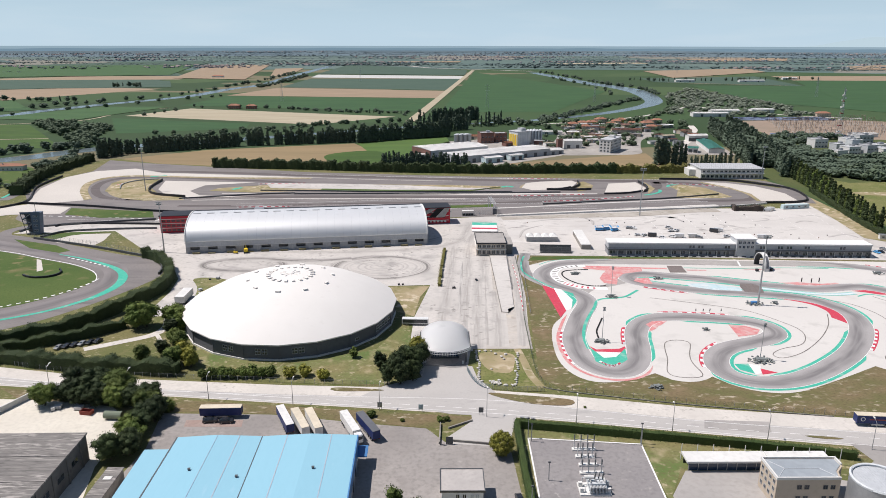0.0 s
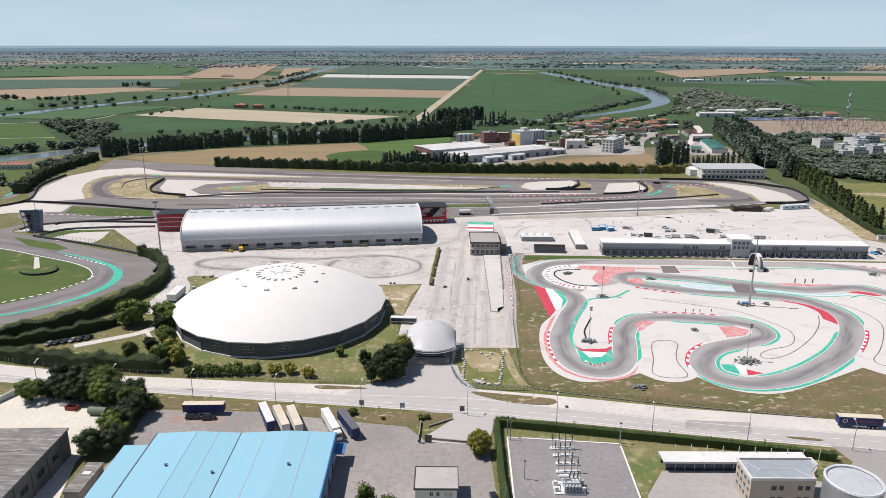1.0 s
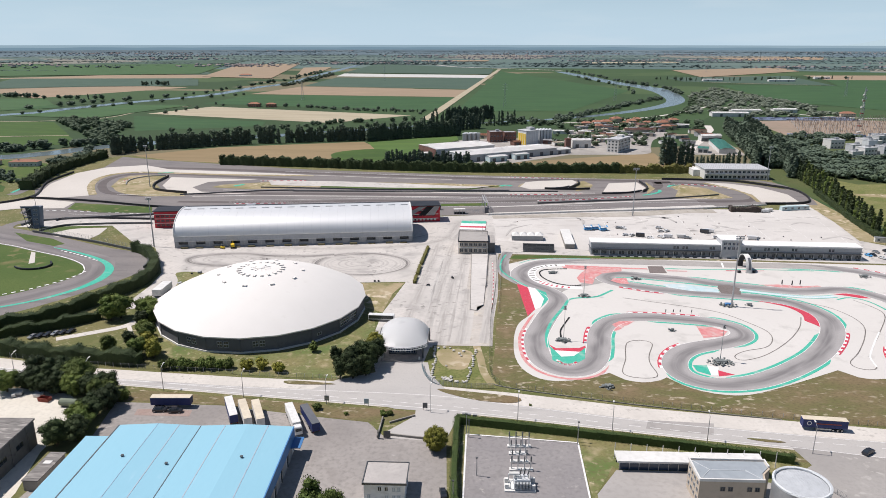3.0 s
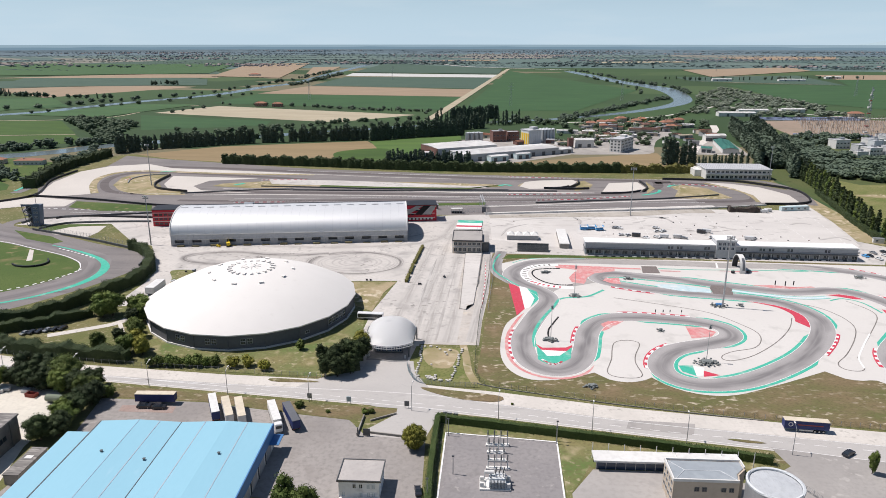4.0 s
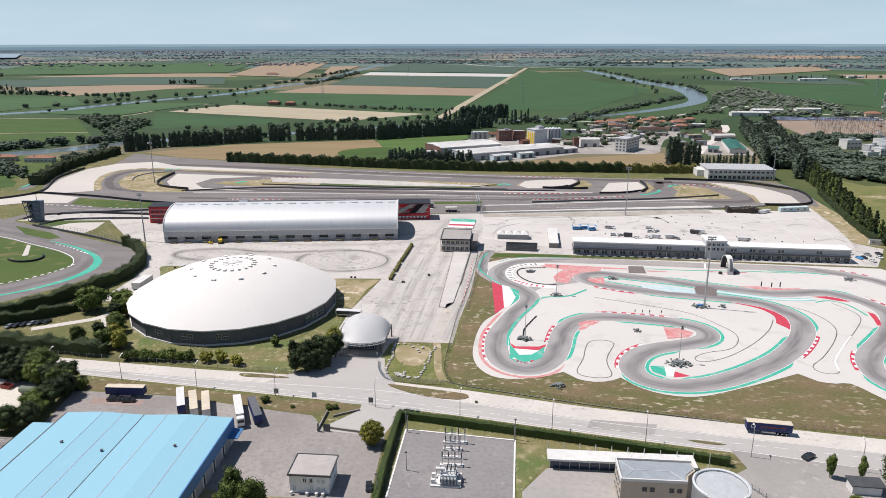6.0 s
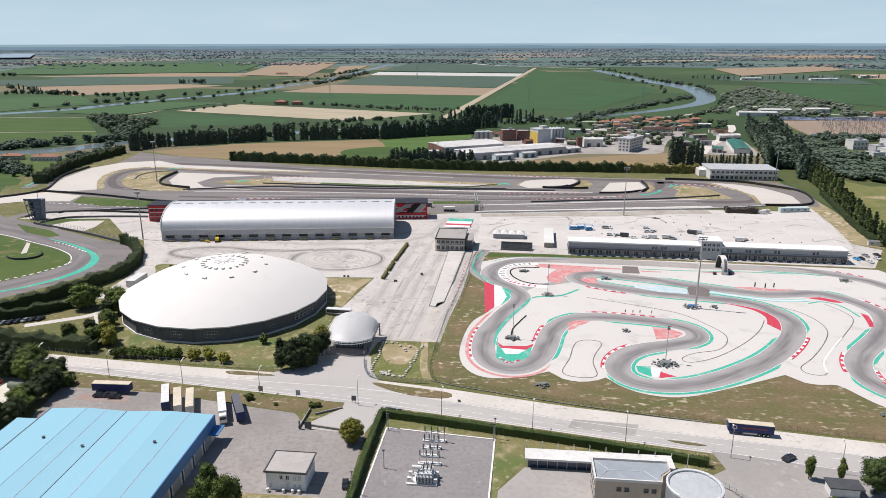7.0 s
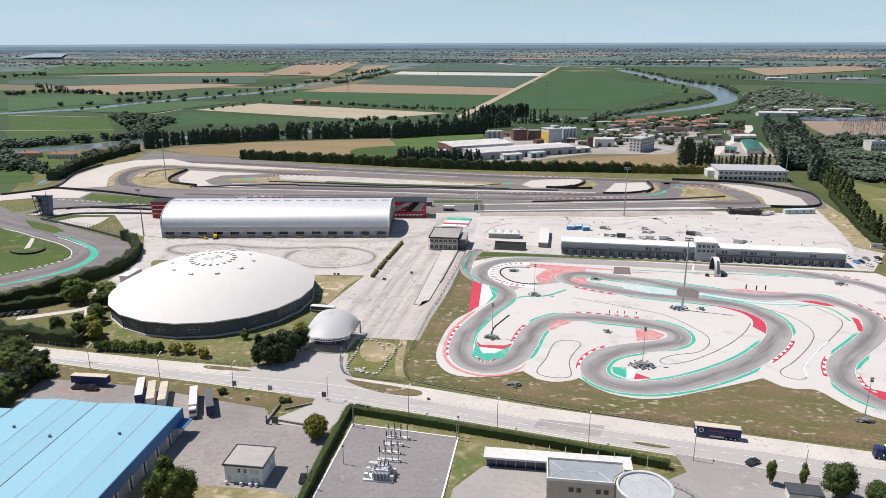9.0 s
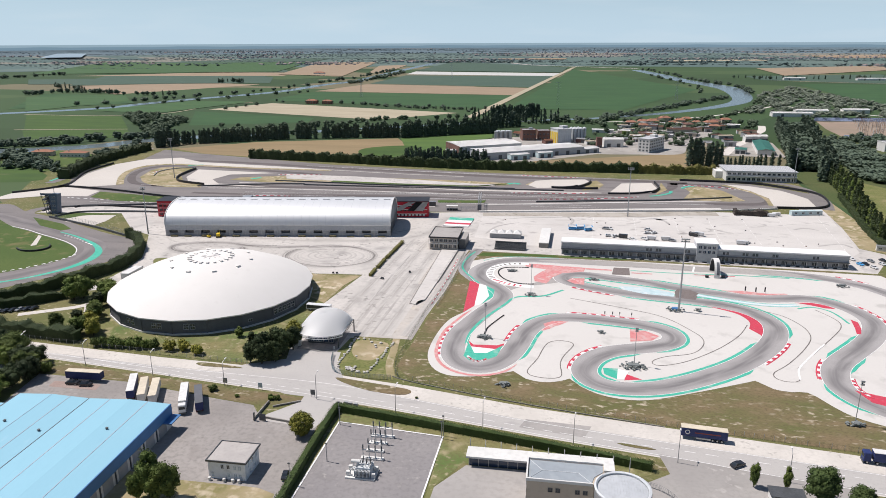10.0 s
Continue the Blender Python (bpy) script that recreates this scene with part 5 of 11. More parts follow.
for kind, x0, y0, x1, y1 in STRIPS + STRIPS_2:
    (i, oi), (j, oj) = along(x0, y0), along(x1, y1)
    side = 1 if oi + oj > 0 else -1
    if i > j:
        i, j = j, i
    idx = np.arange(i, j + 1)
    if kind == "kerb":
        kerbs.append((idx, side))
        b = bmesh.new()
        ribbon(b, kart[idx], *((5.98, 6.45) if side > 0 else (-6.45, -5.98)), 0.118)
        structure("painted_strip", b, "red_paint", "narrow red painted strip behind the kerb", "road")
        continue
    seg = kart[idx]
    b = bmesh.new()
    w = np.minimum(1.0, np.minimum(np.arange(len(seg)), np.arange(len(seg))[::-1]) / 2.0) * (1.25 if kind == "green" else 1.1) + 0.1
    lo, hi = (np.full(len(seg), 5.0), 5.0 + w) if side > 0 else (-5.0 - w, np.full(len(seg), -5.0))
    ribbon(b, seg, lo, hi, 0.118)
    colour = {"green": "green_paint", "red": "red_paint", "pink": "pink_paint"}[kind]
    structure("painted_strip", b, colour, {"green": "turquoise painted strip beside the track", "red": "solid red painted strip beside the track", "pink": "faded red painted strip beside the track"}[kind], "road")

b = bmesh.new()
ribbon(b, spline([(59.3, 261.6), (59.3, 269.3), (60.4, 277.4), (62.8, 286.5), (66.6, 296.5), (71.6, 308), (75.2, 317.6), (79.8, 319.9), (85, 320.3), (90, 322.2), (94, 326.5), (98.6, 331.6)], False, 2, 1), -0.7, 0.7, 0.123)
structure("painted_strip", b, "green_paint", "turquoise painted strip beside the link lane", "road")

# red bands that swell and taper along the track
for x0, y0, x1, y1, wide, nm in ((57, 300, 82, 247, 1.9, "pink"), (163, 317, 180, 287, 6.2, "red"), (82, 283, 95, 290, 2.4, "pink")):
    (i, oi), (j, oj) = along(x0, y0), along(x1, y1)
    i, j = min(i, j), max(i, j)
    side = 1 if oi + oj > 0 else -1
    t = np.linspace(0, 1, j - i + 1)
    w = wide * (np.sin(np.pi * np.clip(0.04 + 0.94 * t, 0, 1)) ** 0.7 if wide > 2 else np.minimum(1, np.minimum(t, 1 - t) * 12) * 0.6 + 0.1)
    if wide > 6:
        w = wide * (1 - t) ** 0.9 * np.minimum(1, 9 * t)
    base = 5.0 if wide > 2 else 6.0
    b = bmesh.new()
    ribbon(b, kart[i:j + 1], *((np.full(len(t), base), base + w) if side > 0 else (-base - w, np.full(len(t), -base))), 0.128)
    structure("painted_strip", b, nm + "_paint", ("faded red" if nm == "pink" else "bright red") + " painted band swelling beside the track", "road")

# painted wedges and patches
PAINT = [
    ("red_paint", [(51.3, 338.9), (56.6, 335), (57.6, 303.7), (53.5, 295.3)]), ("white_paint", [(56.6, 335), (60.3, 332.5), (64, 317), (60, 306), (57.6, 303.7)]), ("green_paint", [(60.3, 332.5), (65, 327), (65.2, 317), (60.5, 306), (63.2, 318)]),
    ("red_paint", [(59.7, 264.7), (62.3, 261), (71.8, 261.7), (74.5, 264), (74.5, 262), (71.5, 258), (61.5, 259)]), ("white_paint", [(61.5, 259), (71.5, 258), (68.5, 253.9), (63.5, 253.2)]),
    ("green_paint", [(60, 263), (61.5, 259), (63.5, 253.2), (68.5, 253.9), (71.5, 258), (74.2, 262), (72.5, 251.5), (67.6, 246.4), (62.5, 246.3), (59.6, 250)]),
    ("green_paint", [(113, 247.5), (118.5, 247.8), (118.5, 242.5), (117.5, 239), (113.2, 242.5)]), ("white_paint", [(118.5, 247.5), (122.5, 246), (120, 239.4), (117.5, 239)]), ("red_paint", [(121.4, 243.5), (126.5, 240), (120, 238.4)]),
]
PAINT_2 = [
    ("red_paint", [(223.4, 312), (225.4, 309.2), (223.8, 301.5), (221.6, 295.8), (219.8, 295.6), (221.6, 302.5)]), ("red_paint", [(199.5, 243), (209, 239), (219, 232), (208, 231.5), (202, 234.5)]), ("pink_paint", [(175, 342.5), (185.5, 343.4), (196.5, 340.8), (205, 342.6), (206, 340.6), (199.6, 339.4), (192.5, 338.2), (184.5, 338.9)]), ("red_paint", [(205.8, 330.3), (213.5, 331.3), (219, 328.6), (222, 324.5), (217.2, 324.8), (212, 327.8)]),
    ("pink_paint", [(126.5, 287), (133, 285.5), (138, 281), (134.5, 276), (125.5, 273.5)]), ("pink_paint", [(100.6, 346), (102.8, 350.2), (109.7, 351.2), (109, 341), (104.5, 341.6)]),
    ("pink_paint", [(77.3, 372), (92.1, 370.6), (110.9, 368.8), (109.4, 361.7), (98, 357.6), (93, 350), (91.5, 344), (90, 340), (84.2, 342.5), (83.4, 349.6), (86.8, 357.7), (89.7, 362.8), (78.7, 366.5)]), ("pink_paint", [(110.9, 368.6), (124.5, 367.6), (124.5, 365.4), (110.6, 366)]), ("pink_paint", [(134.6, 364.6), (145, 364), (145, 362.6), (134.4, 362.9)]), ("pink_paint", [(89.9, 287.2), (94, 291), (100.9, 291.3), (96.2, 286), (90.7, 283.7)]),
    ("blue_paint", [(126, 341.5), (138, 341.8), (152, 335), (151, 330), (137, 332), (127, 337)]),
    ("dark_slab", [(125.8, 371.5), (134, 371.5), (133.3, 359.5), (124, 359.5)]), ("dark_slab", [(152.5, 337), (154.5, 341.5), (160.2, 341.3), (163.7, 336.7), (162, 331), (160.6, 327), (151.7, 329)]),
]
for k, (m, pts) in enumerate(PAINT + PAINT_2):
    colour = {"red_paint": "bright red", "white_paint": "white", "green_paint": "turquoise", "pink_paint": "faded red", "blue_paint": "faded pale blue", "dark_slab": "dark brown"}[m]
    structure("painted_area", sheet(pts, 0.12 + 0.002 * (k % 6)), m, colour + " painted area on the kart apron", "road")
b = bmesh.new()
straight = spline([(84, 378.6), (107, 378.6), (149.8, 377.1), (168.7, 375.4), (207.9, 374.4), (226, 371.4)], False, 3, 1)
fade = np.minimum(1, np.minimum(np.arange(len(straight)), np.arange(len(straight))[::-1]) / 8.0) * 4.4 + 0.1
ribbon(b, straight, -fade, fade, 0.116)
structure("worn_straight", b, "worn_strip", "pale worn asphalt along the kart straight", "road")
# painted bands along free lines
WHITE_ARC = [(80, 371.2), (72.3, 370.6), (64.6, 366.6), (60.6, 358.5), (60.6, 349.5), (63.6, 342.5), (69, 337.6), (77, 334.6), (84, 334.2)]
BLUE_LINE = [(162.6, 334.2), (168.5, 331.8), (175.8, 329.2), (184, 326.5), (191.6, 325.2), (199, 325.4), (206, 327)]
for m, pts, lo, hi, what in (
        ("white_paint", WHITE_ARC, -2.1, 2.1, "white band round the first bend"),
        ("blue_paint", BLUE_LINE, -1.5, 1.5, "faded pale blue band between two lanes"), ("white_paint", BLUE_LINE, -0.25, 0.25, "white stripe along the pale blue band"),
        ("green_paint", BLUE_LINE, 1.5, 1.9, "turquoise edge of the pale blue band"), ("green_paint", BLUE_LINE, -1.9, -1.5, "turquoise edge of the pale blue band"),
        ("green_paint", [(109.7, 351.2), (119.1, 349.2), (132.6, 345.4), (149.1, 340.6)], -0.5, 0.5, "turquoise strip along the inner wedge"),
        ("green_paint", [(48.2, 390.2), (45.3, 378.8), (44, 364.6), (46.1, 354.7), (52.3, 342.4), (56.7, 335.1)], -0.5, 0.5, "turquoise edge of the pit link"),
        ("green_paint", [(54.8, 373.7), (63.1, 381.2), (76.6, 384), (96.5, 384.2)], -0.3, 0.3, "thin turquoise edge of the straight"),
        ("green_paint", [(134.3, 367.8), (153.7, 366.6), (166.6, 366.9), (187.7, 367.6), (214.1, 366.4)], -0.45, 0.45, "turquoise strip below the straight"),
        ("red_paint", [(166.6, 365.4), (176.9, 365.0), (187.1, 365.6)], -0.35, 0.35, "thin red line below the straight"),
        ("white_paint", [(169.1, 379.6), (166.9, 370.4)], -0.5, 0.5, "white starting line"),
        ("white_paint", [(202.8, 282.7), (195, 272), (185.5, 257.8), (184.1, 252.6), (183.2, 248.7)], -0.35, 0.35, "white line across the apron"),
        ("green_paint", [(204.7, 322.2), (212, 325.6), (217, 322.5), (219.6, 317), (221, 307)], -0.5, 0.5, "turquoise strip inside the bend")):
    b = bmesh.new()
    ribbon(b, spline(pts, False, 2, 1), lo, hi, 0.13 + 0.002 * (what[0] == "w"))
    structure("painted_strip", b, m, what, "road")
bm = bmesh.new()
for pts, closed in (([(92.8, 269), (98, 270.5), (103, 268.5), (98.5, 256), (97, 248), (97.5, 237), (90, 236), (84.5, 239), (88.5, 252), (90, 260)], True),
                    ([(101.6, 320.7), (131.4, 309), (143.3, 302), (151.5, 290), (155.5, 281), (153.5, 272.2), (147.9, 265), (138.4, 261.6), (131.5, 256), (133, 252.3), (143.9, 257), (158.9, 270.9), (170.7, 286.2), (177, 298.8)], False),
                    ([(164, 322), (190, 316), (199, 304.8), (200.3, 291.1), (194, 277.5), (182.4, 260.7), (174.5, 252), (174.9, 247), (181.6, 246), (183.4, 249.2)], False),
                    ([(185.2, 257.8), (190.2, 265.2), (201.9, 281.1), (215.9, 301.7), (217, 311), (212, 322)], False)):
    line = spline(pts, closed, 2, 2)
    ribbon(bm, line, -0.2, 0.2, 0.13, closed=closed)
structure("tyre_marks", bm, "skid", "dark painted loops on the kart apron", "road")


# ---- shared parts ----
cache = {}


def shared(key, build, material):
    """A mesh made once and used by all alike pieces."""
    if key not in cache:
        b = build()
        me = bpy.data.meshes.new(key)
        b.to_mesh(me)
        b.free()
        for one in material if isinstance(material, (list, tuple)) else [material]:
            me.materials.append(M[one])
        cache[key] = me
    return cache[key]


def put(name, me, parent, x, y, z, turn=0.0, label=""):
    ob = new(name, me)
    ob.parent = parent
    ob.matrix_basis = pose(x, y, z, 0, 0, turn)
    if label:
        tagged(ob, label)
    return ob


def window(parent, x, y, z, w, h, turn=0.0, frame_mat="white_wall", glass="glass"):
    """A framed window whose outer face looks along -y before the turn."""
    key = f"{w}_{h}_{frame_mat}"
    f = shared("window_frame_" + key, lambda: boxes((-w / 2 - 0.12, w / 2 + 0.12, -0.08, 0.05, h, h + 0.12), (-w / 2 - 0.12, w / 2 + 0.12, -0.14, 0.05, -0.12, 0), (-w / 2 - 0.12, -w / 2, -0.08, 0.05, 0, h), (w / 2, w / 2 + 0.12, -0.08, 0.05, 0, h), (-0.05, 0.05, -0.07, 0.05, 0, h)), frame_mat)
    g = shared("pane_" + key + glass, lambda: boxes((-w / 2, w / 2, -0.03, 0.04, 0, h)), glass)
    ob = put("window", f, parent, x, y, z, turn)
    put("pane", g, ob, 0, 0, 0)
    return ob


def strip_of(parent, name, material, *dims, label=""):
    return part(name, boxes(*dims), material, parent, label)


# ---- domed hall ----
HALL_R, SIDES = 46.2, 20
hall = thing("domed_hall", "round hall with a shallow white membrane dome and grey walls", "hall", at=(-68.1, 297.3, 0))
TURN_H = radians(4.9)
hall_a = [TURN_H + 2 * math.pi * i / SIDES for i in range(SIDES)]
bm = bmesh.new()
prism(bm, [(HALL_R * math.cos(a), HALL_R * math.sin(a)) for a in hall_a], 0, 6.6)
part("wall", bm, "slate_wall", hall, "dark grey panelled wall")
bm = bmesh.new()
prism(bm, [((HALL_R + 0.5) * math.cos(a), (HALL_R + 0.5) * math.sin(a)) for a in hall_a], 0, 0.7)
part("plinth", bm, "white_wall", hall, "pale concrete plinth")
bm = bmesh.new()
profile = [(HALL_R + 0.9, 6.5), (HALL_R + 0.95, 7.0)] + [((HALL_R + 0.95) * q, 7.0 + 13.9 * (1 - q ** 2.0)) for q in np.linspace(0.985, 0.03, 16)]
rows_v = [[bm.verts.new((r * math.cos(a), r * math.sin(a), z)) for a in hall_a] for r, z in profile]
for lo, hi in zip(rows_v, rows_v[1:]):
    for i in range(SIDES):
        bm.faces.new((lo[i], lo[(i + 1) % SIDES], hi[(i + 1) % SIDES], hi[i]))
bm.faces.new(rows_v[-1])
bm.faces.new(rows_v[0][::-1])
for f in bm.faces:
    f.smooth = 4 == len(f.verts) and f.calc_center_median().z > 7.2
for e in bm.edges:      # a crisp rim
    p, q = (v.co for v in e.verts)
    e.smooth = p.z > 7.3 or q.z > 7.3
dome = part("dome", bm, "membrane", hall, "off-white membrane dome")
vent = shared("vent", lambda: rounded(boxes((-0.95, 0.95, -0.55, 0.55, -0.3, 0.4), (-1.05, 1.05, -0.65, 0.65, 0.4, 0.5)), 0.06), "membrane")


def dome_z(r):
    zs = sorted(profile[1:], key=lambda v: v[0])
    return float(np.interp(r, [v[0] for v in zs], [v[1] for v in zs]))


for k in range(20):
    a = 2 * math.pi * k / 20
    put("vent", vent, hall, 9.7 * math.cos(a), 9.7 * math.sin(a), dome_z(9.7), math.degrees(a))
for k in range(10):
    a = 2 * math.pi * (k + 0.35) / 10
    put("vent", vent, hall, 18.6 * math.cos(a), 18.6 * math.sin(a), dome_z(18.6), math.degrees(a) + 90)
for k in range(10):
    a = 2 * math.pi * k / 10
    put("apex_rib", shared("apex_rib", lambda: boxes((1.6, 4.6, -0.12, 0.12, -0.35, 0.2)), "membrane"), hall, 0, 0, dome_z(3.0), math.degrees(a))
part("apex_cap", lathe(bmesh.new(), [(1.9, dome_z(1.5) - 0.3), (1.8, dome_z(1.5) + 0.25), (0.9, dome_z(1.5) + 0.5), (0.05, dome_z(1.5) + 0.55)], 20), "membrane", hall)
for k in range(SIDES):
    a = TURN_H + 2 * math.pi * (k + 0.5) / SIDES
    r = HALL_R * math.cos(math.pi / SIDES) + 0.02
    deg = round(math.degrees(a)) % 360
    offsets = {338: (-5.4, -2.7, 0, 2.7, 5.4), 320: (-3.4,)}.get(deg, (-1.35, 1.35) if 230 < deg < 300 else ())
    for s in offsets:
        window(hall, r * math.cos(a) - s * math.sin(a), r * math.sin(a) + s * math.cos(a), 2.5, 1.9, 1.0, math.degrees(a) + 90, "light_grey")
        if deg != 320:
            window(hall, r * math.cos(a) - s * math.sin(a), r * math.sin(a) + s * math.cos(a), 3.75, 1.9, 1.0, math.degrees(a) + 90, "light_grey")
    r = HALL_R + 0.05
    b = TURN_H + 2 * math.pi * k / SIDES
    put("pilaster", shared("pilaster", lambda: boxes((-0.18, 0.18, -0.14, 0.14, 0, 6.5)), "slate_wall"), hall, r * math.cos(b), r * math.sin(b), 0, math.degrees(b) + 90)

# ---- covered pit hall ----
TURN_P = 7.8
vault = thing("covered_hall", "long hall with a barrel-vaulted white metal roof and grey walls", "hall", at=(-150.5, 395.5, 0), turn=TURN_P)
LEN, DEP, EAVE, CROWN = 143.3, 46.0, 7.2, 19.0
bm = bmesh.new()
arc = [(0.0, EAVE - 0.2)] + [(DEP / 2 - DEP / 2 * math.cos(a), EAVE + (CROWN - EAVE) * math.sin(a) ** 0.85) for a in np.linspace(0.0, math.pi, 25)] + [(DEP, EAVE - 0.2)]
inner = [(y * 0.985 + 0.35, z - 0.35) for y, z in arc]
stations = [LEN * i / 28 for i in range(29)]
grid_v = [[bm.verts.new((x, y, z)) for y, z in arc] for x in stations]
for p, q in zip(grid_v, grid_v[1:]):
    for i in range(len(arc) - 1):
        f = bm.faces.new((p[i], q[i], q[i + 1], p[i + 1]))
        f.smooth = True
part("roof", bm, "metal_roof", vault, "white curved metal sheet roof")
for x in (0.0, LEN):
    bm = bmesh.new()
    loop = [bm.verts.new((x, y, z)) for y, z in arc] + [bm.verts.new((x, DEP, 0)), bm.verts.new((x, 0, 0))]
    bm.faces.new(loop)
    bmesh.ops.solidify(bm, geom=bm.faces[:], thickness=0.4)
    part("gable_wall", bm, "grey_wall", vault)
    bm = bmesh.new()
    for (y0, z0), (y1, z1) in zip(arc, arc[1:]):
        tube(bm, (x, y0, z0), (x, y1, z1), 0.45, n=5)
    part("gable_trim", bm, "white_wall", vault)
rib = shared("rib", lambda: (lambda b: [tube(b, (0, y0, z0), (0, y1, z1), 0.028, n=4) for (y0, z0), (y1, z1) in zip(arc[1:-1], arc[2:-1])] and b)(bmesh.new()), "steel")
for x in stations[1:-1]:
    put("rib", rib, vault, x, 0, 0)
strip_of(vault, "back_wall", "grey_wall", (0, LEN, DEP - 0.4, DEP, 0, EAVE))
strip_of(vault, "lintel_wall", "light_grey", (0, LEN, 0, 0.5, 4.0, EAVE - 0.25))
strip_of(vault, "inner_wall", "concrete_wall", (0.5, LEN - 0.5, 3.2, 3.6, 0, EAVE - 0.3))
strip_of(vault, "gutter", "white_wall", (0, LEN, -0.35, 0.05, EAVE - 0.2, EAVE + 0.12))
pier = shared("pier", lambda: boxes((-2.35, 2.35, -0.02, 0.5, 0, 4.0)), "grey_wall")
mullion = shared("mullion", lambda: boxes((-0.09, 0.09, -0.12, 0.0, 0.0, EAVE - 0.25)), "steel")
bay_glass = shared("bay_glass", lambda: boxes((-2.7, 2.7, 1.35, 1.4, 2.2, 3.9)), "glass")
bay_door = shared("bay_door", lambda: boxes((-2.7, 2.7, 0.12, 0.24, 0.0, 2.15)), "grey_wall")
NB = 14
half_pier = shared("half_pier", lambda: boxes((0.02, 2.4, -0.02, 0.5, 0, 4.0)), "grey_wall")
put("pier", half_pier, vault, 0, 0, 0)
put("pier", half_pier, vault, LEN, 0.48, 0, 180)
for i in range(1, NB):
    put("pier", pier, vault, LEN * i / NB, 0, 0)
for i in range(NB * 3 + 1):
    if i % 3 != 0 and i < NB * 3:
        put("mullion", shared("mullion_top", lambda: boxes((-0.09, 0.09, -0.12, 0.0, 4.0, EAVE - 0.25)), "steel"), vault, LEN * i / NB / 3, 0, 0)
    elif 0 < i < NB * 3:
        put("mullion", mullion, vault, LEN * i / NB / 3, -0.03, 0)
strip_of(vault, "sill_band", "white_wall", (0, LEN, -0.16, -0.02, 3.95, 4.2))
for i in range(NB):
    x = LEN * (i + 0.5) / NB
    put("bay_glass", bay_glass, vault, x, 0, 0)
    put("bay_door", bay_door, vault, x, 0, 0, label="grey half-height roller door" if i == 0 else "")
ridge = shared("roof_vent", lambda: rounded(boxes((-2.2, 2.2, -0.5, 0.5, 0, 0.35)), 0.06), "steel")
for i in range(18):
    put("roof_vent", ridge, vault, LEN * (i + 0.5) / 18, DEP * 0.47, CROWN - 0.1)


def pallet_stack(x, y, turn, h):
    o = thing("pallet_stack", "stack of olive-brown wooden pallets before the hall", "pallets", "pallets before the hall", (x, y, 0.05), turn)
    for k in range(h):
        put("pallet", shared("pallet", lambda: boxes((-2.2, 2.2, -0.6, 0.6, 0.10, 0.16), (-2.2, 2.2, -0.6, -0.45, 0, 0.1), (-2.2, 2.2, 0.45, 0.6, 0, 0.1), (-2.2, 2.2, -0.07, 0.07, 0, 0.1)), "pallet_wood"), o, 0, 0, 0.17 * k)


ca, sa = math.cos(radians(TURN_P)), math.sin(radians(TURN_P))


def local_p(u, v):
    return (-150.5 + u * ca - v * sa, 395.5 + u * sa + v * ca)


for i in range(NB):
    pallet_stack(*local_p(LEN * (i + 0.5) / NB + (0.9, -0.6, 0.3)[i % 3], -1.5), TURN_P, (6, 4, 7, 3)[i % 4])

# ---- red pit building ----
pits = thing("pit_building", "long red pit building with a dark flat roof", "building", at=(-183, 441.8, 0), turn=TURN_P)
PL = 191.0
strip_of(pits, "wall", "red_wall", (0, PL, 0, 13, 0, 11.2))
strip_of(pits, "roof", "black", (-0.5, PL + 0.5, -0.8, 13.8, 11.2, 11.6))
for z in (3.1, 6.1, 9.0):
    strip_of(pits, "sill_band", "white_wall", (0.3, 31, -0.12, 0, z, z + 0.35))
    strip_of(pits, "sill_band", "white_wall", (PL - 26, PL - 1, -0.12, 0, z - 0.9, z - 0.5))
for x0, x1 in ((1, 30), (PL - 27, PL - 2)):
    for i in range(int((x1 - x0) / 3)):
        for z in (1.1, 4.2, 7.2):
            window(pits, x0 + 1.5 + 3 * i, -0.01, z, 2.2, 1.4, 0, "red_wall")
for k, (x0, x1, m) in enumerate(((PL - 26, PL - 14, "white_wall"), (PL - 15, PL - 9, "black"), (PL - 10, PL - 4, "white_wall"))):
    bm = bmesh.new()
    v = [(x0, 4.6), (x1, 10.8), (x1 + 5 if x1 + 5 < PL else PL, 10.8), (x0 + 6, 4.6)]
    ring = [bm.verts.new((x, -0.2 - 0.02 * k, z)) for x, z in v]
    bm.faces.new(ring)
    bmesh.ops.solidify(bm, geom=bm.faces[:], thickness=0.08)
    part("graphic_panel", bm, m, pits, "slanted panel of the wall graphics")
for i in range(9):
    strip_of(pits, "sign_bar", "white_wall", (PL - 24 + 2.5 * i, PL - 22.6 + 2.5 * i, -0.16, 0, 1.0, 2.2))
strip_of(pits, "roof_box", "steel", (60, 66, 2, 8, 11.6, 13.8), label="grey rooftop unit")
bm = bmesh.new()
for i in range(2):
    tube(bm, (PL - 40 - 60 * i, -0.3, 11.4), (PL - 40 - 60 * i, -0.3, 14.5), 0.12)
part("aerial", bm, "steel", pits)


def stair(parent, x, y, turn):
    o = put("stair", shared("stair_run", lambda: boxes(*[(0.9 * i, 0.9 * i + 1.0, 0, 2, 0.6 * i, 0.6 * i + 0.25) for i in range(10)], (0, 9, -0.1, 0, 0.9, 1.0)), "steel"), parent, x, y, 0, turn, "external steel staircase")
    return o


stair(pits, 22, -3.2, 0)

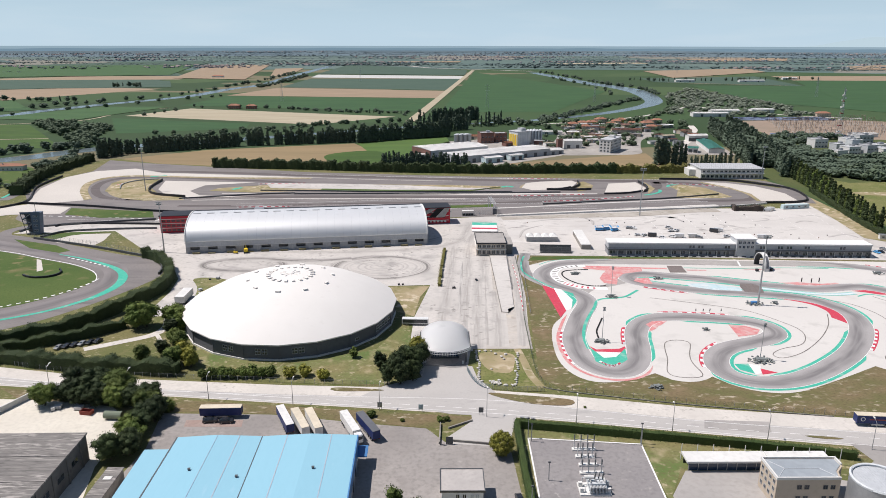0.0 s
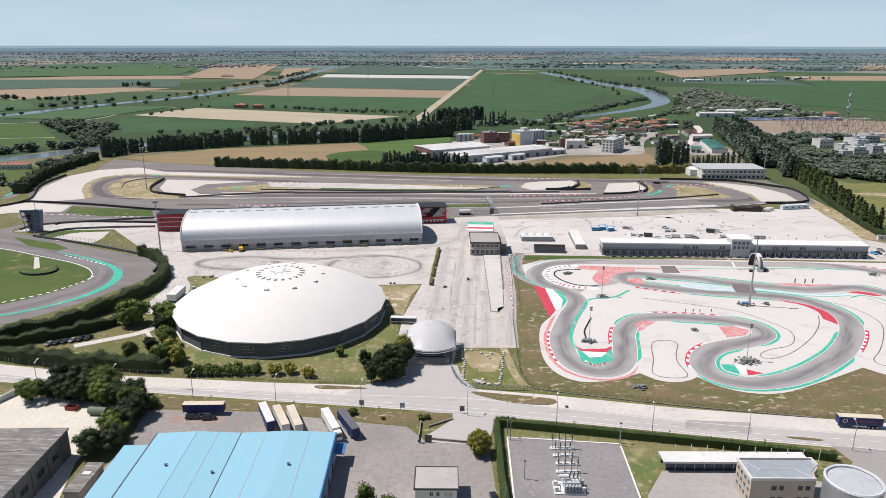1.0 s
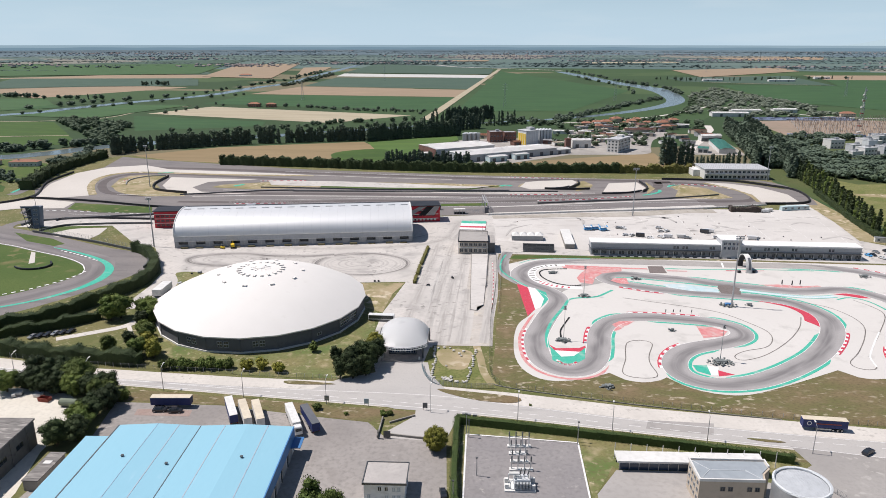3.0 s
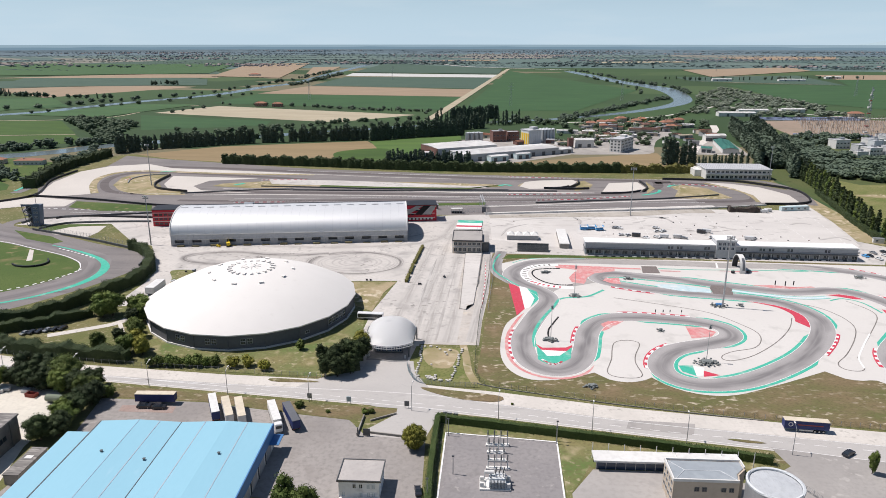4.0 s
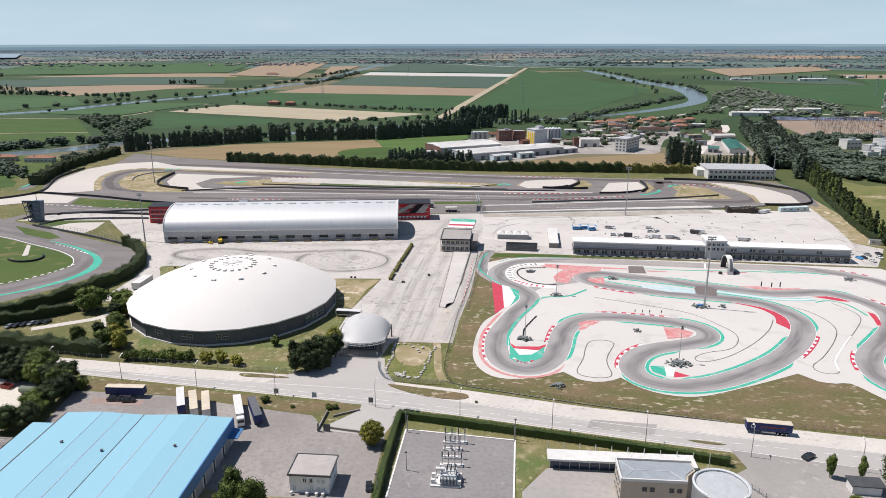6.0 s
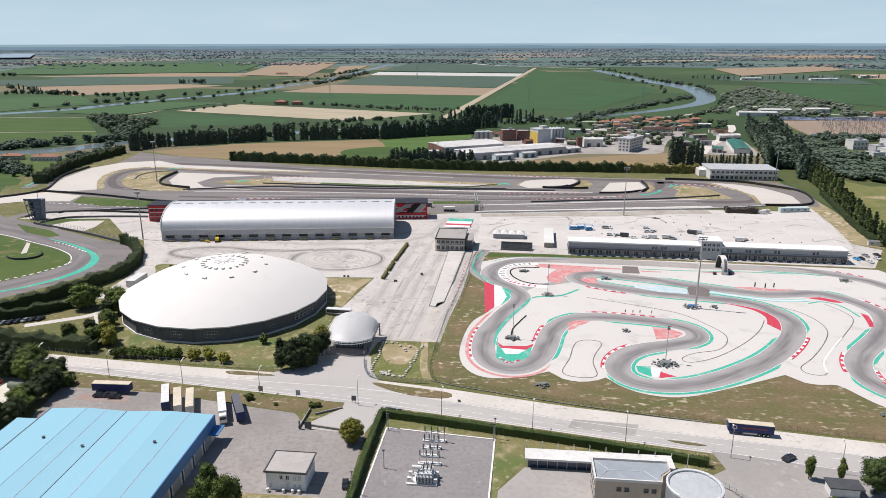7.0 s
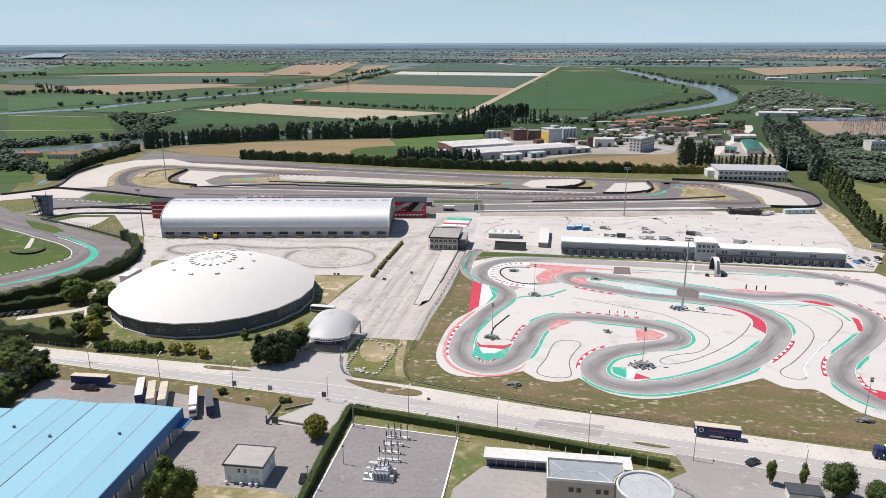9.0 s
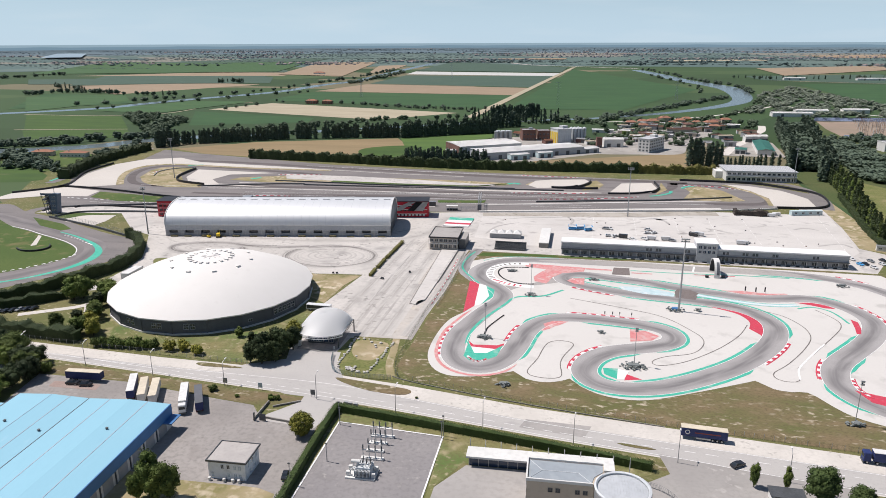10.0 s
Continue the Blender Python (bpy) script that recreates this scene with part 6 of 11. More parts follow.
# ---- control building and platform ----
ctrl = thing("control_building", "grey flat-roofed control building with a glazed upper storey", "building", at=(20.2, 391, 0))
ctrl.scale = (0.88, 0.74, 1.34)
strip_of(ctrl, "body", "beige_wall", (0.6, 19, 0.5, 30, 0, 2.8))
strip_of(ctrl, "floor_slab", "white_wall", (0, 20, -0.6, 31, 2.8, 3.1))
strip_of(ctrl, "upper_storey", "beige_wall", (0.8, 19.4, 0.2, 30.5, 3.1, 5.4))
strip_of(ctrl, "roof", "worn_strip", (0.2, 20, -0.2, 31, 5.4, 5.7))
strip_of(ctrl, "parapet", "black", (0, 20.2, -0.4, -0.1, 5.4, 6.0), (0, 0.3, -0.1, 31.2, 5.4, 6.0), (19.9, 20.2, -0.1, 31.2, 5.4, 6.0), (0.3, 19.9, 30.9, 31.2, 5.4, 6.0))
post_m = shared("column", lambda: boxes((-0.15, 0.15, -0.15, 0.15, 0, 5.4)), "steel")
for i in range(7):
    put("column", post_m, ctrl, 0.3 + 3.2 * i, -0.45, 0)
for i in range(6):
    window(ctrl, 2.2 + 3.1 * i, 0.48, 0.8, 2.0, 1.6, 0, "white_wall")
    window(ctrl, 2.2 + 3.1 * i, 0.18, 3.7, 2.2, 1.2, 0, "white_wall")
strip_of(ctrl, "annex", "dark_steel", (20.2, 24.5, 4, 26, 0, 4.4), label="dark lean-to annex")
strip_of(ctrl, "annex_roof", "worn_strip", (20.2, 24.8, 3.8, 26.2, 4.4, 4.7))
bm = bmesh.new()
for x, h in ((16.5, 3.5), (18.2, 2.6)):
    tube(bm, (x, 24, 5.6), (x, 24, 5.7 + h), 0.08)
part("aerial", bm, "steel", ctrl)
plat = thing("loading_platform", "long low white concrete platform with steel rails", "platform", at=(0, 0, 0.05))
bm = bmesh.new()
prism(bm, [(27.5, 301.8), (30.3, 300.8), (30.6, 305), (33.6, 307.6), (35, 333), (37.6, 390), (28.2, 390)], 0, 0.5)
part("deck", bm, "concrete", plat)
bm = bmesh.new()
prism(bm, [(27.2, 301.8), (27.5, 301.8), (28.2, 390), (27.9, 390)], 0, 0.6)
part("side_wall", bm, "concrete_wall", plat)
bm = bmesh.new()
prism(bm, [(35.05, 333), (35.4, 333), (38, 390), (37.65, 390)], 0, 0.6)
part("side_wall", bm, "concrete_wall", plat)
for i in range(12):
    y = 334 + 5 * i
    x = 35.3 + (y - 333) * 0.0456
    put("rail_post", shared("rail_post", lambda: tube(bmesh.new(), (0, 0, 0.5), (0, 0, 1.6), 0.06), "steel"), plat, x - 0.2, y, 0)
bm = bmesh.new()
tube(bm, (35.15, 334, 1.6), (37.65, 389, 1.6), 0.06)
part("handrail", bm, "steel", plat)

# ---- kart office terrace ----
OT = -2.08
office = thing("kart_office", "long two-storey grey office building with a white roof", "building", at=(97.8, 392, 0), turn=OT)
OL = 151.6
strip_of(office, "lower_storey", "office_lower", (0, OL, 0.6, 9, 0, 3.6))
strip_of(office, "upper_storey", "office_upper", (0, OL, 0, 9, 4.0, 7.2))
strip_of(office, "floor_slab", "dark_steel", (-0.4, OL + 0.4, -0.9, 9.2, 3.6, 4.0))
strip_of(office, "handrail", "dark_steel", (-0.3, 73.4, -0.85, -0.8, 4.9, 5.0), (84.7, OL + 0.3, -0.85, -0.8, 4.9, 5.0), label="dark balcony handrail")
strip_of(office, "roof", "white_paint", (-0.4, OL + 0.4, -0.3, 9.6, 7.2, 7.9))
strip_of(office, "stair_tower", "light_grey", (73.6, 84.5, -1.4, 9.2, 0, 10.6), label="taller entrance block")
strip_of(office, "tower_roof", "white_paint", (73.2, 84.9, -1.8, 9.6, 10.6, 11.3))
for i in range(30):
    x = 2.5 + 5.1 * i
    if 72 < x < 86:
        continue
    for s in (-0.8, 0.8):
        window(office, x + s, 0.58, 0.9, 1.25, 2.0, 0, "grey_wall")
    if i in (9, 10, 13, 14, 17, 19, 20, 22, 26):
        window(office, x + 0.9, -0.02, 4.9, 1.1, 1.5, 0, "grey_wall")
        window(office, x - 0.9, -0.02, 4.9, 1.1, 1.5, 0, "grey_wall")
for i in range(4):
    for z in (5.4, 8.0):
        window(office, 75.4 + 2.4 * i, -1.42, z, 1.5, 1.6, 0, "white_wall", "blue_glass")
for i in range(30):
    put("pillar", shared("pillar", lambda: boxes((-0.1, 0.1, -0.1, 0.1, 0, 3.6)), "pale_steel"), office, 0.2 + OL * i / 29.05, -0.7, 0)
gate = thing("track_arch", "curved white and black advertising arch over the kart straight", "arch", at=(177.2, 361.0, 0.1), turn=-1)
ARCH_L, ARCH_H, ARCH_W = 14.0, 8.6, 2.8
curve = [(ARCH_L / 2 * (1 - math.cos(a)), ARCH_H * math.sin(a) ** 0.8) for a in np.linspace(0, math.pi, 25)]
for name, mt, w0, w1, d0, d1 in (("outer_skin", "white_wall", -ARCH_W / 2, ARCH_W / 2, 0.0, 0.35), ("lining", "black", -ARCH_W / 2 + 0.1, ARCH_W / 2 - 0.1, 0.36, 1.1), ("printed_band", "slate_wall", -0.3, ARCH_W / 2 - 0.35, -0.04, 0.0)):
    b = bmesh.new()
    lines = []
    for k, (v, z) in enumerate(curve):
        c, s = (v - ARCH_L / 2) / (ARCH_L / 2), z / ARCH_H
        lines.append([b.verts.new((w, ARCH_L / 2 + (ARCH_L / 2 - d) * c, (ARCH_H - d) * s)) for w, d in ((w0, d0), (w1, d0), (w1, d1), (w0, d1))])
    if name == "printed_band":
        lines = lines[1:9]
    for p, q in zip(lines, lines[1:]):
        for i in range(4):
            b.faces.new((p[i], q[i], q[(i + 1) % 4], p[(i + 1) % 4]))
    bmesh.ops.recalc_face_normals(b, faces=b.faces)
    part(name, b, mt, gate)
for x, y, turn in ((172.3, 361.8, 10), (180.6, 362.6, 40)):
    o = thing("equipment_case", "small dark case beside the track arch", "case", "dark cases beside the arch", (x, y, 0.1), turn)
    part("body", rounded(boxes((-0.8, 0.8, -0.6, 0.6, 0, 1.2)), 0.08), "black", o)
    part("lid", rounded(boxes((-0.85, 0.85, -0.65, 0.65, 1.2, 1.3)), 0.03), "dark_steel", o)

# ---- entrance canopy ----
canopy = thing("entrance_canopy", "silver shell canopy over a glazed gatehouse with a truss rim", "canopy", at=(0.6, 251.4, 0.05))
bm = bmesh.new()
NU, NV, CAN_W, CAN_L, BOW = 22, 14, 9.7, 14.6, 5.0
vs = []


def shell_y(u, v):
    return CAN_L * v - BOW * (1 - u * u) ** 0.8 * (1 - v) ** 1.3


def shell_z(u, v):
    return 5.7 + 5.0 * max(0.0, 1 - abs(u) ** 2.3) ** 0.75 * math.sin(min(1.0, 1.25 * v) * math.pi / 2) ** 0.75


for j in range(NV + 1):
    v = (j / NV) ** 1.25
    vs.append([bm.verts.new((CAN_W * u, shell_y(u, v), shell_z(u, v))) for u in np.sin(np.linspace(-math.pi / 2, math.pi / 2, NU + 1))])
for j in range(NV):
    for i in range(NU):
        f = bm.faces.new((vs[j][i], vs[j][i + 1], vs[j + 1][i + 1], vs[j + 1][i]))
        f.smooth = True
bmesh.ops.solidify(bm, geom=bm.faces[:], thickness=0.25)
bmesh.ops.recalc_face_normals(bm, faces=bm.faces)
part("shell", bm, "canopy_shell", canopy, "silver metal shell")
rim_p = [(CAN_W * u * 1.02, shell_y(u, 0), 5.7) for u in np.sin(np.linspace(-math.pi / 2, math.pi / 2, 31))]
for lift_z, out in ((0.1, 0.9), (-0.9, 0.5)):
    b = bmesh.new()
    for p, q in zip(rim_p, rim_p[1:]):
        tube(b, (p[0], p[1] - out, p[2] + lift_z), (q[0], q[1] - out, q[2] + lift_z), 0.13, n=5)
    part("truss_chord", b, "pale_steel", canopy)
web = shared("truss_web", lambda: tube(bmesh.new(), (0, 0.3, -0.9), (0, 0, 0.1), 0.08, n=5), "pale_steel")
for p in rim_p:
    put("truss_web", web, canopy, p[0], p[1] - 0.9, p[2])
for s in (-1, 1):
    part("eave_beam", tube(tube(bmesh.new(), (s * 9.9, -0.2, 5.7), (s * 9.9, CAN_L, 5.7), 0.16, n=5), (s * 9.9, -0.2, 4.8), (s * 9.9, CAN_L, 4.8), 0.12, n=5), "dark_steel", canopy)
    for k in range(9):
        put("beam_strut", shared("beam_strut", lambda: tube(bmesh.new(), (0, 0, 4.8), (0, 0, 5.7), 0.08, n=5), "dark_steel"), canopy, s * 9.9, CAN_L * k / 8, 0)
leg = shared("leg", lambda: tube(bmesh.new(), (0, 0, 0), (0, 0, 5.6), 0.3, 0.22, 8), "dark_steel")
for x, y in ((8.2, -1.6), (-9.9, 15.2), (9.9, 15.2)):
    put("leg", leg, canopy, x, y, 0)
part("raking_leg", boxes((-8.6, -7.4, -2.4, -1.4, 0, 4.9)), "white_wall", canopy, "pale raking front leg")
booth = strip_of(canopy, "gatehouse", "dark_steel", (-5.5, 5.5, 1.4, 13, 0, 3.6), label="dark glazed gatehouse")
for i in range(5):
    window(canopy, -4.2 + 2.1 * i, 1.38, 0.9, 1.7, 2.2, 0, "steel", "blue_glass")
strip_of(canopy, "gatehouse_roof", "dark_steel", (-6, 6, 1.0, 13.6, 3.6, 3.9))
# dark sheet laid down to paint in shade below the shell
strip_of(canopy, "floor", "slab", (-8.2, 8.2, -5.2, 15, 0.06, 0.12), label="dark floor sheet that deepens the shade under the canopy")
strip_of(canopy, "barrier_box", "white_wall", (6.6, 7.2, -3.5, -2.9, 0, 1.2), label="white barrier housing")

# ---- blue warehouse ----
blue = thing("blue_warehouse", "large warehouse with a pale blue ridged sheet roof", "warehouse", at=(-26.2, 184.2, 0), turn=1.2)
WH, WD = 7.6, 75.0
bays = [0.0, -13.6, -28.0, -41.0, -53.0]
heights = [WH, WH + 0.65, WH, WH + 0.65, WH]
bm = bmesh.new()
prism(bm, [(0, 0), (0, -WD), (-53, -WD), (-53, 0)], 0, WH)
part("wall", bm, "white_wall", blue)
bm = bmesh.new()
prism(bm, [(-53, -5.5), (-53, -WD), (-60, -WD), (-60, -5.5)], 0, WH - 0.6)
part("side_aisle", bm, "white_wall", blue)
strip_of(blue, "aisle_roof", "blue_roof", (-60.5, -53.1, -WD, -5.2, WH - 0.6, WH - 0.2))
for k in range(4):
    bm = bmesh.new()
    x0, x1, z0, z1 = bays[k], bays[k + 1], heights[k], heights[k + 1]
    a = [bm.verts.new(p) for p in ((x0, 0.4, z0), (x1, 0.4, z1), (x1, -WD, z1), (x0, -WD, z0))]
    b = [bm.verts.new((v.co.x, v.co.y, v.co.z + 0.25)) for v in a]
    bm.faces.new(b[::-1]), bm.faces.new(a)
    for i in range(4):
        bm.faces.new((a[i], b[i], b[(i + 1) % 4], a[(i + 1) % 4]))
    bmesh.ops.recalc_face_normals(bm, faces=bm.faces)
    part("roof_slope", bm, "blue_roof", blue)
for k in range(1, 4, 2):
    bm = bmesh.new()
    ring = [bm.verts.new(p) for p in ((bays[k - 1], 0.02, WH), (bays[k], 0.02, WH + 0.65), (bays[k + 1], 0.02, WH))]
    bm.faces.new(ring)
    bmesh.ops.solidify(bm, geom=bm.faces[:], thickness=0.3)
    part("gable", bm, "white_wall", blue)


def roof_z(x):
    return float(np.interp(-x, [-v for v in bays], heights)) + 0.25


for x, m, w in ((-28.0, "seam", 0.13), (-53.0, "seam", 0.2), (-7.5, "pink_seam", 0.13), (-20.5, "pink_seam", 0.13), (-34.6, "pink_seam", 0.13), (-41.0, "old_seam", 0.09)):
    z = roof_z(x)
    strip_of(blue, "roof_seam", m, (x - w, x + w, -WD, 0.3, z - 0.05, z + 0.06))
strip_of(blue, "fascia", "blue_panel", (0.02, 0.35, -WD, 0.4, WH - 3.4, WH + 0.3), label="blue fascia panel")
for x, y in ((-10.5, -17), (-30.5, -20), (-44.0, -17)):
    o = put("roof_fan", shared("roof_fan", lambda: rounded(boxes((-0.28, 0.28, -0.28, 0.28, 0, 0.5), (-0.4, 0.4, -0.4, 0.4, 0.5, 0.62)), 0.05), "dark_steel"), blue, x, y, roof_z(x) - 0.05)
bay = shared("loading_door", lambda: boxes((0.02, 0.12, -2.2, 2.2, 0, 3.9)), "grey_wall")
for i in range(9):
    put("loading_door", bay, blue, 0, -5.5 - 7.2 * i, 0)
    strip_of(blue, "door_post", "dark_steel", (0.02, 0.28, -9.3 - 7.2 * i, -8.9 - 7.2 * i, 0, WH - 3.4))
strip_of(blue, "porch_roof", "blue_panel", (0.3, 3.2, -5.5, 0.4, 4.0, 4.3))

# ---- small office in the yard ----
hut = thing("yard_office", "small two-storey white block with a flat dark-edged roof", "building", at=(-1.6, 160, 0))
strip_of(hut, "wall", "whitewash", (0.3, 11.4, 0.3, 9.6, 0, 5.6))
strip_of(hut, "roof", "hut_roof", (0, 11.8, 0, 10, 5.6, 5.9))
strip_of(hut, "roof_edge", "dark_steel", (-0.15, 11.95, -0.15, 0.12, 5.55, 6.1), (-0.15, 0.12, 0.12, 9.9, 5.55, 6.1), (11.7, 11.95, 0.12, 9.9, 5.55, 6.1), (-0.15, 11.95, 9.9, 10.15, 5.55, 6.1))
for x, z, shut in ((4.6, 3.5, False), (6.4, 3.5, False), (8.4, 3.4, True), (9.8, 3.4, True), (6.4, 0.9, True), (8.4, 0.9, True), (9.8, 0.9, True), (1.6, 0.9, True)):
    window(hut, x, 0.28, z, 0.8, 1.2, 0, "whitewash", "shutter" if shut else "glass")
for y, z, shut in ((2.5, 3.5, True), (5.0, 3.6, False), (7.6, 3.5, True), (3.4, 0.9, True), (6.6, 0.9, True)):
    window(hut, 11.42, y, z, 0.8, 1.2, 90, "whitewash", "shutter" if shut else "glass")
for x in (1.0, 5.4, 8.0, 9.8):
    o = thing("bin", "small white bin at the foot of the yard office", "bin", "bins at the yard office", (-1.6 + x, 159.2, 0.06))
    part("body", lathe(bmesh.new(), [(0.05, 0), (0.4, 0), (0.48, 0.9), (0.4, 1.05), (0.05, 1.1)], 10), "truck_white", o)

# ---- office with round tower and carport ----
off = thing("beige_office", "beige flat-roofed office block with small square windows", "building", at=(88, 161, 0))
FOOT = [(0, 0), (17.1, 0), (18.0, 3.2), (20.5, 5.8), (20.5, 9.5), (0, 9.5)]
bm = bmesh.new()
prism(bm, FOOT, 0, 8.6)
part("wall", bm, "beige_wall", off)
bm = bmesh.new()
prism(bm, [(0.5, 0.5), (16.7, 0.5), (17.5, 3.4), (20, 6.1), (20, 9.0), (0.5, 9.0)], 8.6, 8.75)
part("roof", bm, "slate_roof", off, "blue-grey sheet roof")
strip_of(off, "parapet", "white_wall", (-0.2, 17.0, -0.2, 0.2, 8.4, 9.2))
strip_of(off, "parapet", "white_wall", (-0.2, 0.2, 0.2, 9.3, 8.4, 9.2))
strip_of(off, "parapet", "white_wall", (20.2, 20.6, 6.2, 9.3, 8.4, 9.2))
strip_of(off, "parapet", "white_wall", (-0.2, 20.6, 9.3, 9.7, 8.4, 9.2))
for a, c in (((0.6, 0.6), (4.0, 4.6)), ((0.6, 8.9), (4.0, 4.6)), ((16.6, 0.7), (13.5, 4.6)), ((4.0, 4.6), (13.5, 4.6))):
    part("roof_ridge", tube(bmesh.new(), (*a, 8.78), (*c, 8.8), 0.09, n=6), "pale_steel", off)
for z in (2.2, 5.6):
    for x in (6.2, 8.2, 13.2, 15.2):
        window(off, x, -0.02, z, 1.0, 1.0, 0, "dark_steel")
for z in (2.0, 4.4, 6.6):
    for y in (1.4, 3.6, 5.8, 8.0):
        window(off, -0.02, y, z, 0.9, 0.9, -90, "grey_wall")
cyl = thing("round_tower", "grey round tower with a flat rimmed roof", "tower", at=(112.0, 156.4, 0))
bm = bmesh.new()
prism(bm, [(6.9 * math.cos(a), 6.9 * math.sin(a)) for a in np.linspace(0, 2 * math.pi, 40, endpoint=False)], 0, 11.4)
part("wall", bm, "steel", cyl, "grey metal-clad wall")
part("roof", lathe(bmesh.new(), [(6.25, 11.3), (6.2, 11.45), (0.1, 11.75)], 40), "tower_roof", cyl, "pale ribbed sheet roof")
for k in range(17):
    x = -5.6 + 0.7 * k
    half = math.sqrt(6.15 ** 2 - x * x)
    part("roof_rib", tube(tube(bmesh.new(), (x, -half, 11.48), (x, 0, 11.8 - 0.05 * abs(x)), 0.035, n=4), (x, 0, 11.8 - 0.05 * abs(x)), (x, half, 11.48), 0.035, n=4), "light_grey", cyl)
bm = bmesh.new()
ring = np.array([(6.7 * math.cos(a), 6.7 * math.sin(a)) for a in np.linspace(0, 2 * math.pi, 40, endpoint=False)])
prev = None
for k in range(40):
    p, q = ring[k], ring[(k + 1) % 40]
    tube(bm, (*p, 11.7), (*q, 11.7), 0.42, n=5)
part("rim", bm, "pale_steel", cyl)
port = thing("carport", "long white flat carport with dark glazed sides", "carport", at=(70, 176.8, 0))
strip_of(port, "roof", "white_wall", (0, 24.2, 0, 5.4, 2.9, 3.5))
strip_of(port, "back_wall", "black", (0.6, 23.5, 4.6, 4.8, 0, 2.9))
strip_of(port, "glass_front", "blue_glass", (0.8, 23.4, 1.0, 1.08, 0, 2.9))
for i in range(9):
    put("post", shared("carport_post", lambda: boxes((-0.08, 0.08, -0.08, 0.08, 0, 2.9)), "steel"), port, 0.8 + 2.83 * i, 0.9, 0)
strip_of(port, "extension_roof", "white_wall", (24.2, 42, -1.5, 4.9, 3.2, 3.8))
flag = shared("flag_post", lambda: tube(bmesh.new(), (0, 0, 0), (0, 0, 5.4), 0.14, 0.1, 6), "white_wall")
for i in range(11):
    o = tagged(new("fence_post", flag), "slim white post along the hedge", "post", "white posts along the hedge")
    o.matrix_basis = pose(70.5 + 4.6 * i, 183.4 - 0.32 * i, 0)

# ---- grey warehouse on the gravel lot ----
old = thing("grey_warehouse", "weathered grey concrete warehouse with a dark fibre-cement roof", "warehouse", at=(-106.4, 184.2, 0), turn=1.0)
strip_of(old, "wall", "old_wall", (-60, 0, -70, 0, 0, 8.4))
for k in range(6):
    strip_of(old, "roof_bay", "old_roof", (-60.3, 0.3, -11.8 * (k + 1), -11.8 * k + (0.4 if k == 0 else -0.25), 8.4, 8.9))
for i in range(8):
    put("pilaster", shared("old_pilaster", lambda: boxes((0, 0.3, -0.25, 0.25, 0, 8.4)), "old_wall"), old, 0, -4 - 8 * i, 0)
    window(old, 0.02, -8 - 8 * i, 3.6, 3.4, 1.6, 90, "old_wall")
shed = thing("lean_to_shed", "low flat shed with a dark felt roof", "shed", at=(-96.4, 161, 0))
strip_of(shed, "wall", "concrete_wall", (0.2, 4.4, 0.2, 13.8, 0, 3.2))
strip_of(shed, "roof", "old_roof", (0, 4.7, 0, 14, 3.2, 3.5))
strip_of(shed, "rooflight", "white_wall", (1.2, 3.4, 8, 9.6, 3.5, 3.6))
wall_l = thing("low_wall", "low pale concrete boundary wall", "wall", at=(0, 0, 0))
bm = bmesh.new()
prism(bm, [(-160, 187), (-159.6, 187), (-145, 221), (-145.4, 221.2)], 0, 2.2)
part("panel", bm, "white_wall", wall_l)

# ---- gate of the lorry yard ----
yg = thing("yard_gate", "grey steel sliding gate and low wall of the lorry yard", "gate", at=(0, 0, 0.06))
for nm, poly, h, m in (("wall", [(-2.0, 191.8), (-1.6, 191.8), (-1.2, 203.5), (-1.6, 203.5)], 0.9, "concrete_wall"), ("wall", [(1.4, 193.2), (14.9, 191), (14.9, 191.4), (1.4, 193.6)], 0.8, "concrete_wall"), ("wall", [(1.2, 200.5), (9.2, 205.4), (9, 205.8), (1, 200.9)], 0.6, "concrete_wall")):
    bm = bmesh.new()
    prism(bm, poly, 0, h)
    part(nm, bm, m, yg)
strip_of(yg, "gate_leaf", "dark_steel", (0.2, 2.4, 191.6, 191.8, 0.2, 2.6), (-1.6, -1.3, 191.2, 191.8, 0, 3.0))


# ---- transformer yard ----
def insulator_frame(x, y, n, w, h, label):
    o = thing("switch_frame", label, "switchgear", "switch frames in the transformer yard", (x, y, 0.1))
    part("plinth", boxes((-w / 2, w / 2, -0.7, 0.7, 0, 0.5)), "white_wall", o)
    post = shared(f"frame_post_{h}", lambda: tube(bmesh.new(), (0, 0, 0.5), (0, 0, h), 0.16, 0.13, 6), "white_wall")
    ins = shared("insulator", lambda: lathe(bmesh.new(), [(0.12, 0)] + [(r, 0.3 * k + z) for k in range(6) for r, z in ((0.24, 0.05), (0.12, 0.18))]), "dark_steel")
    for i in range(n):
        px = -w / 2 + 0.6 + (w - 1.2) * i / (n - 1)
        put("post", post, o, px, 0, 0)
        put("insulator", ins, o, px, 0, h)
    bm = bmesh.new()
    tube(bm, (-w / 2 + 0.4, 0, h - 0.1), (w / 2 - 0.4, 0, h - 0.1), 0.13)
    part("crossbar", bm, "white_wall", o)
    return o


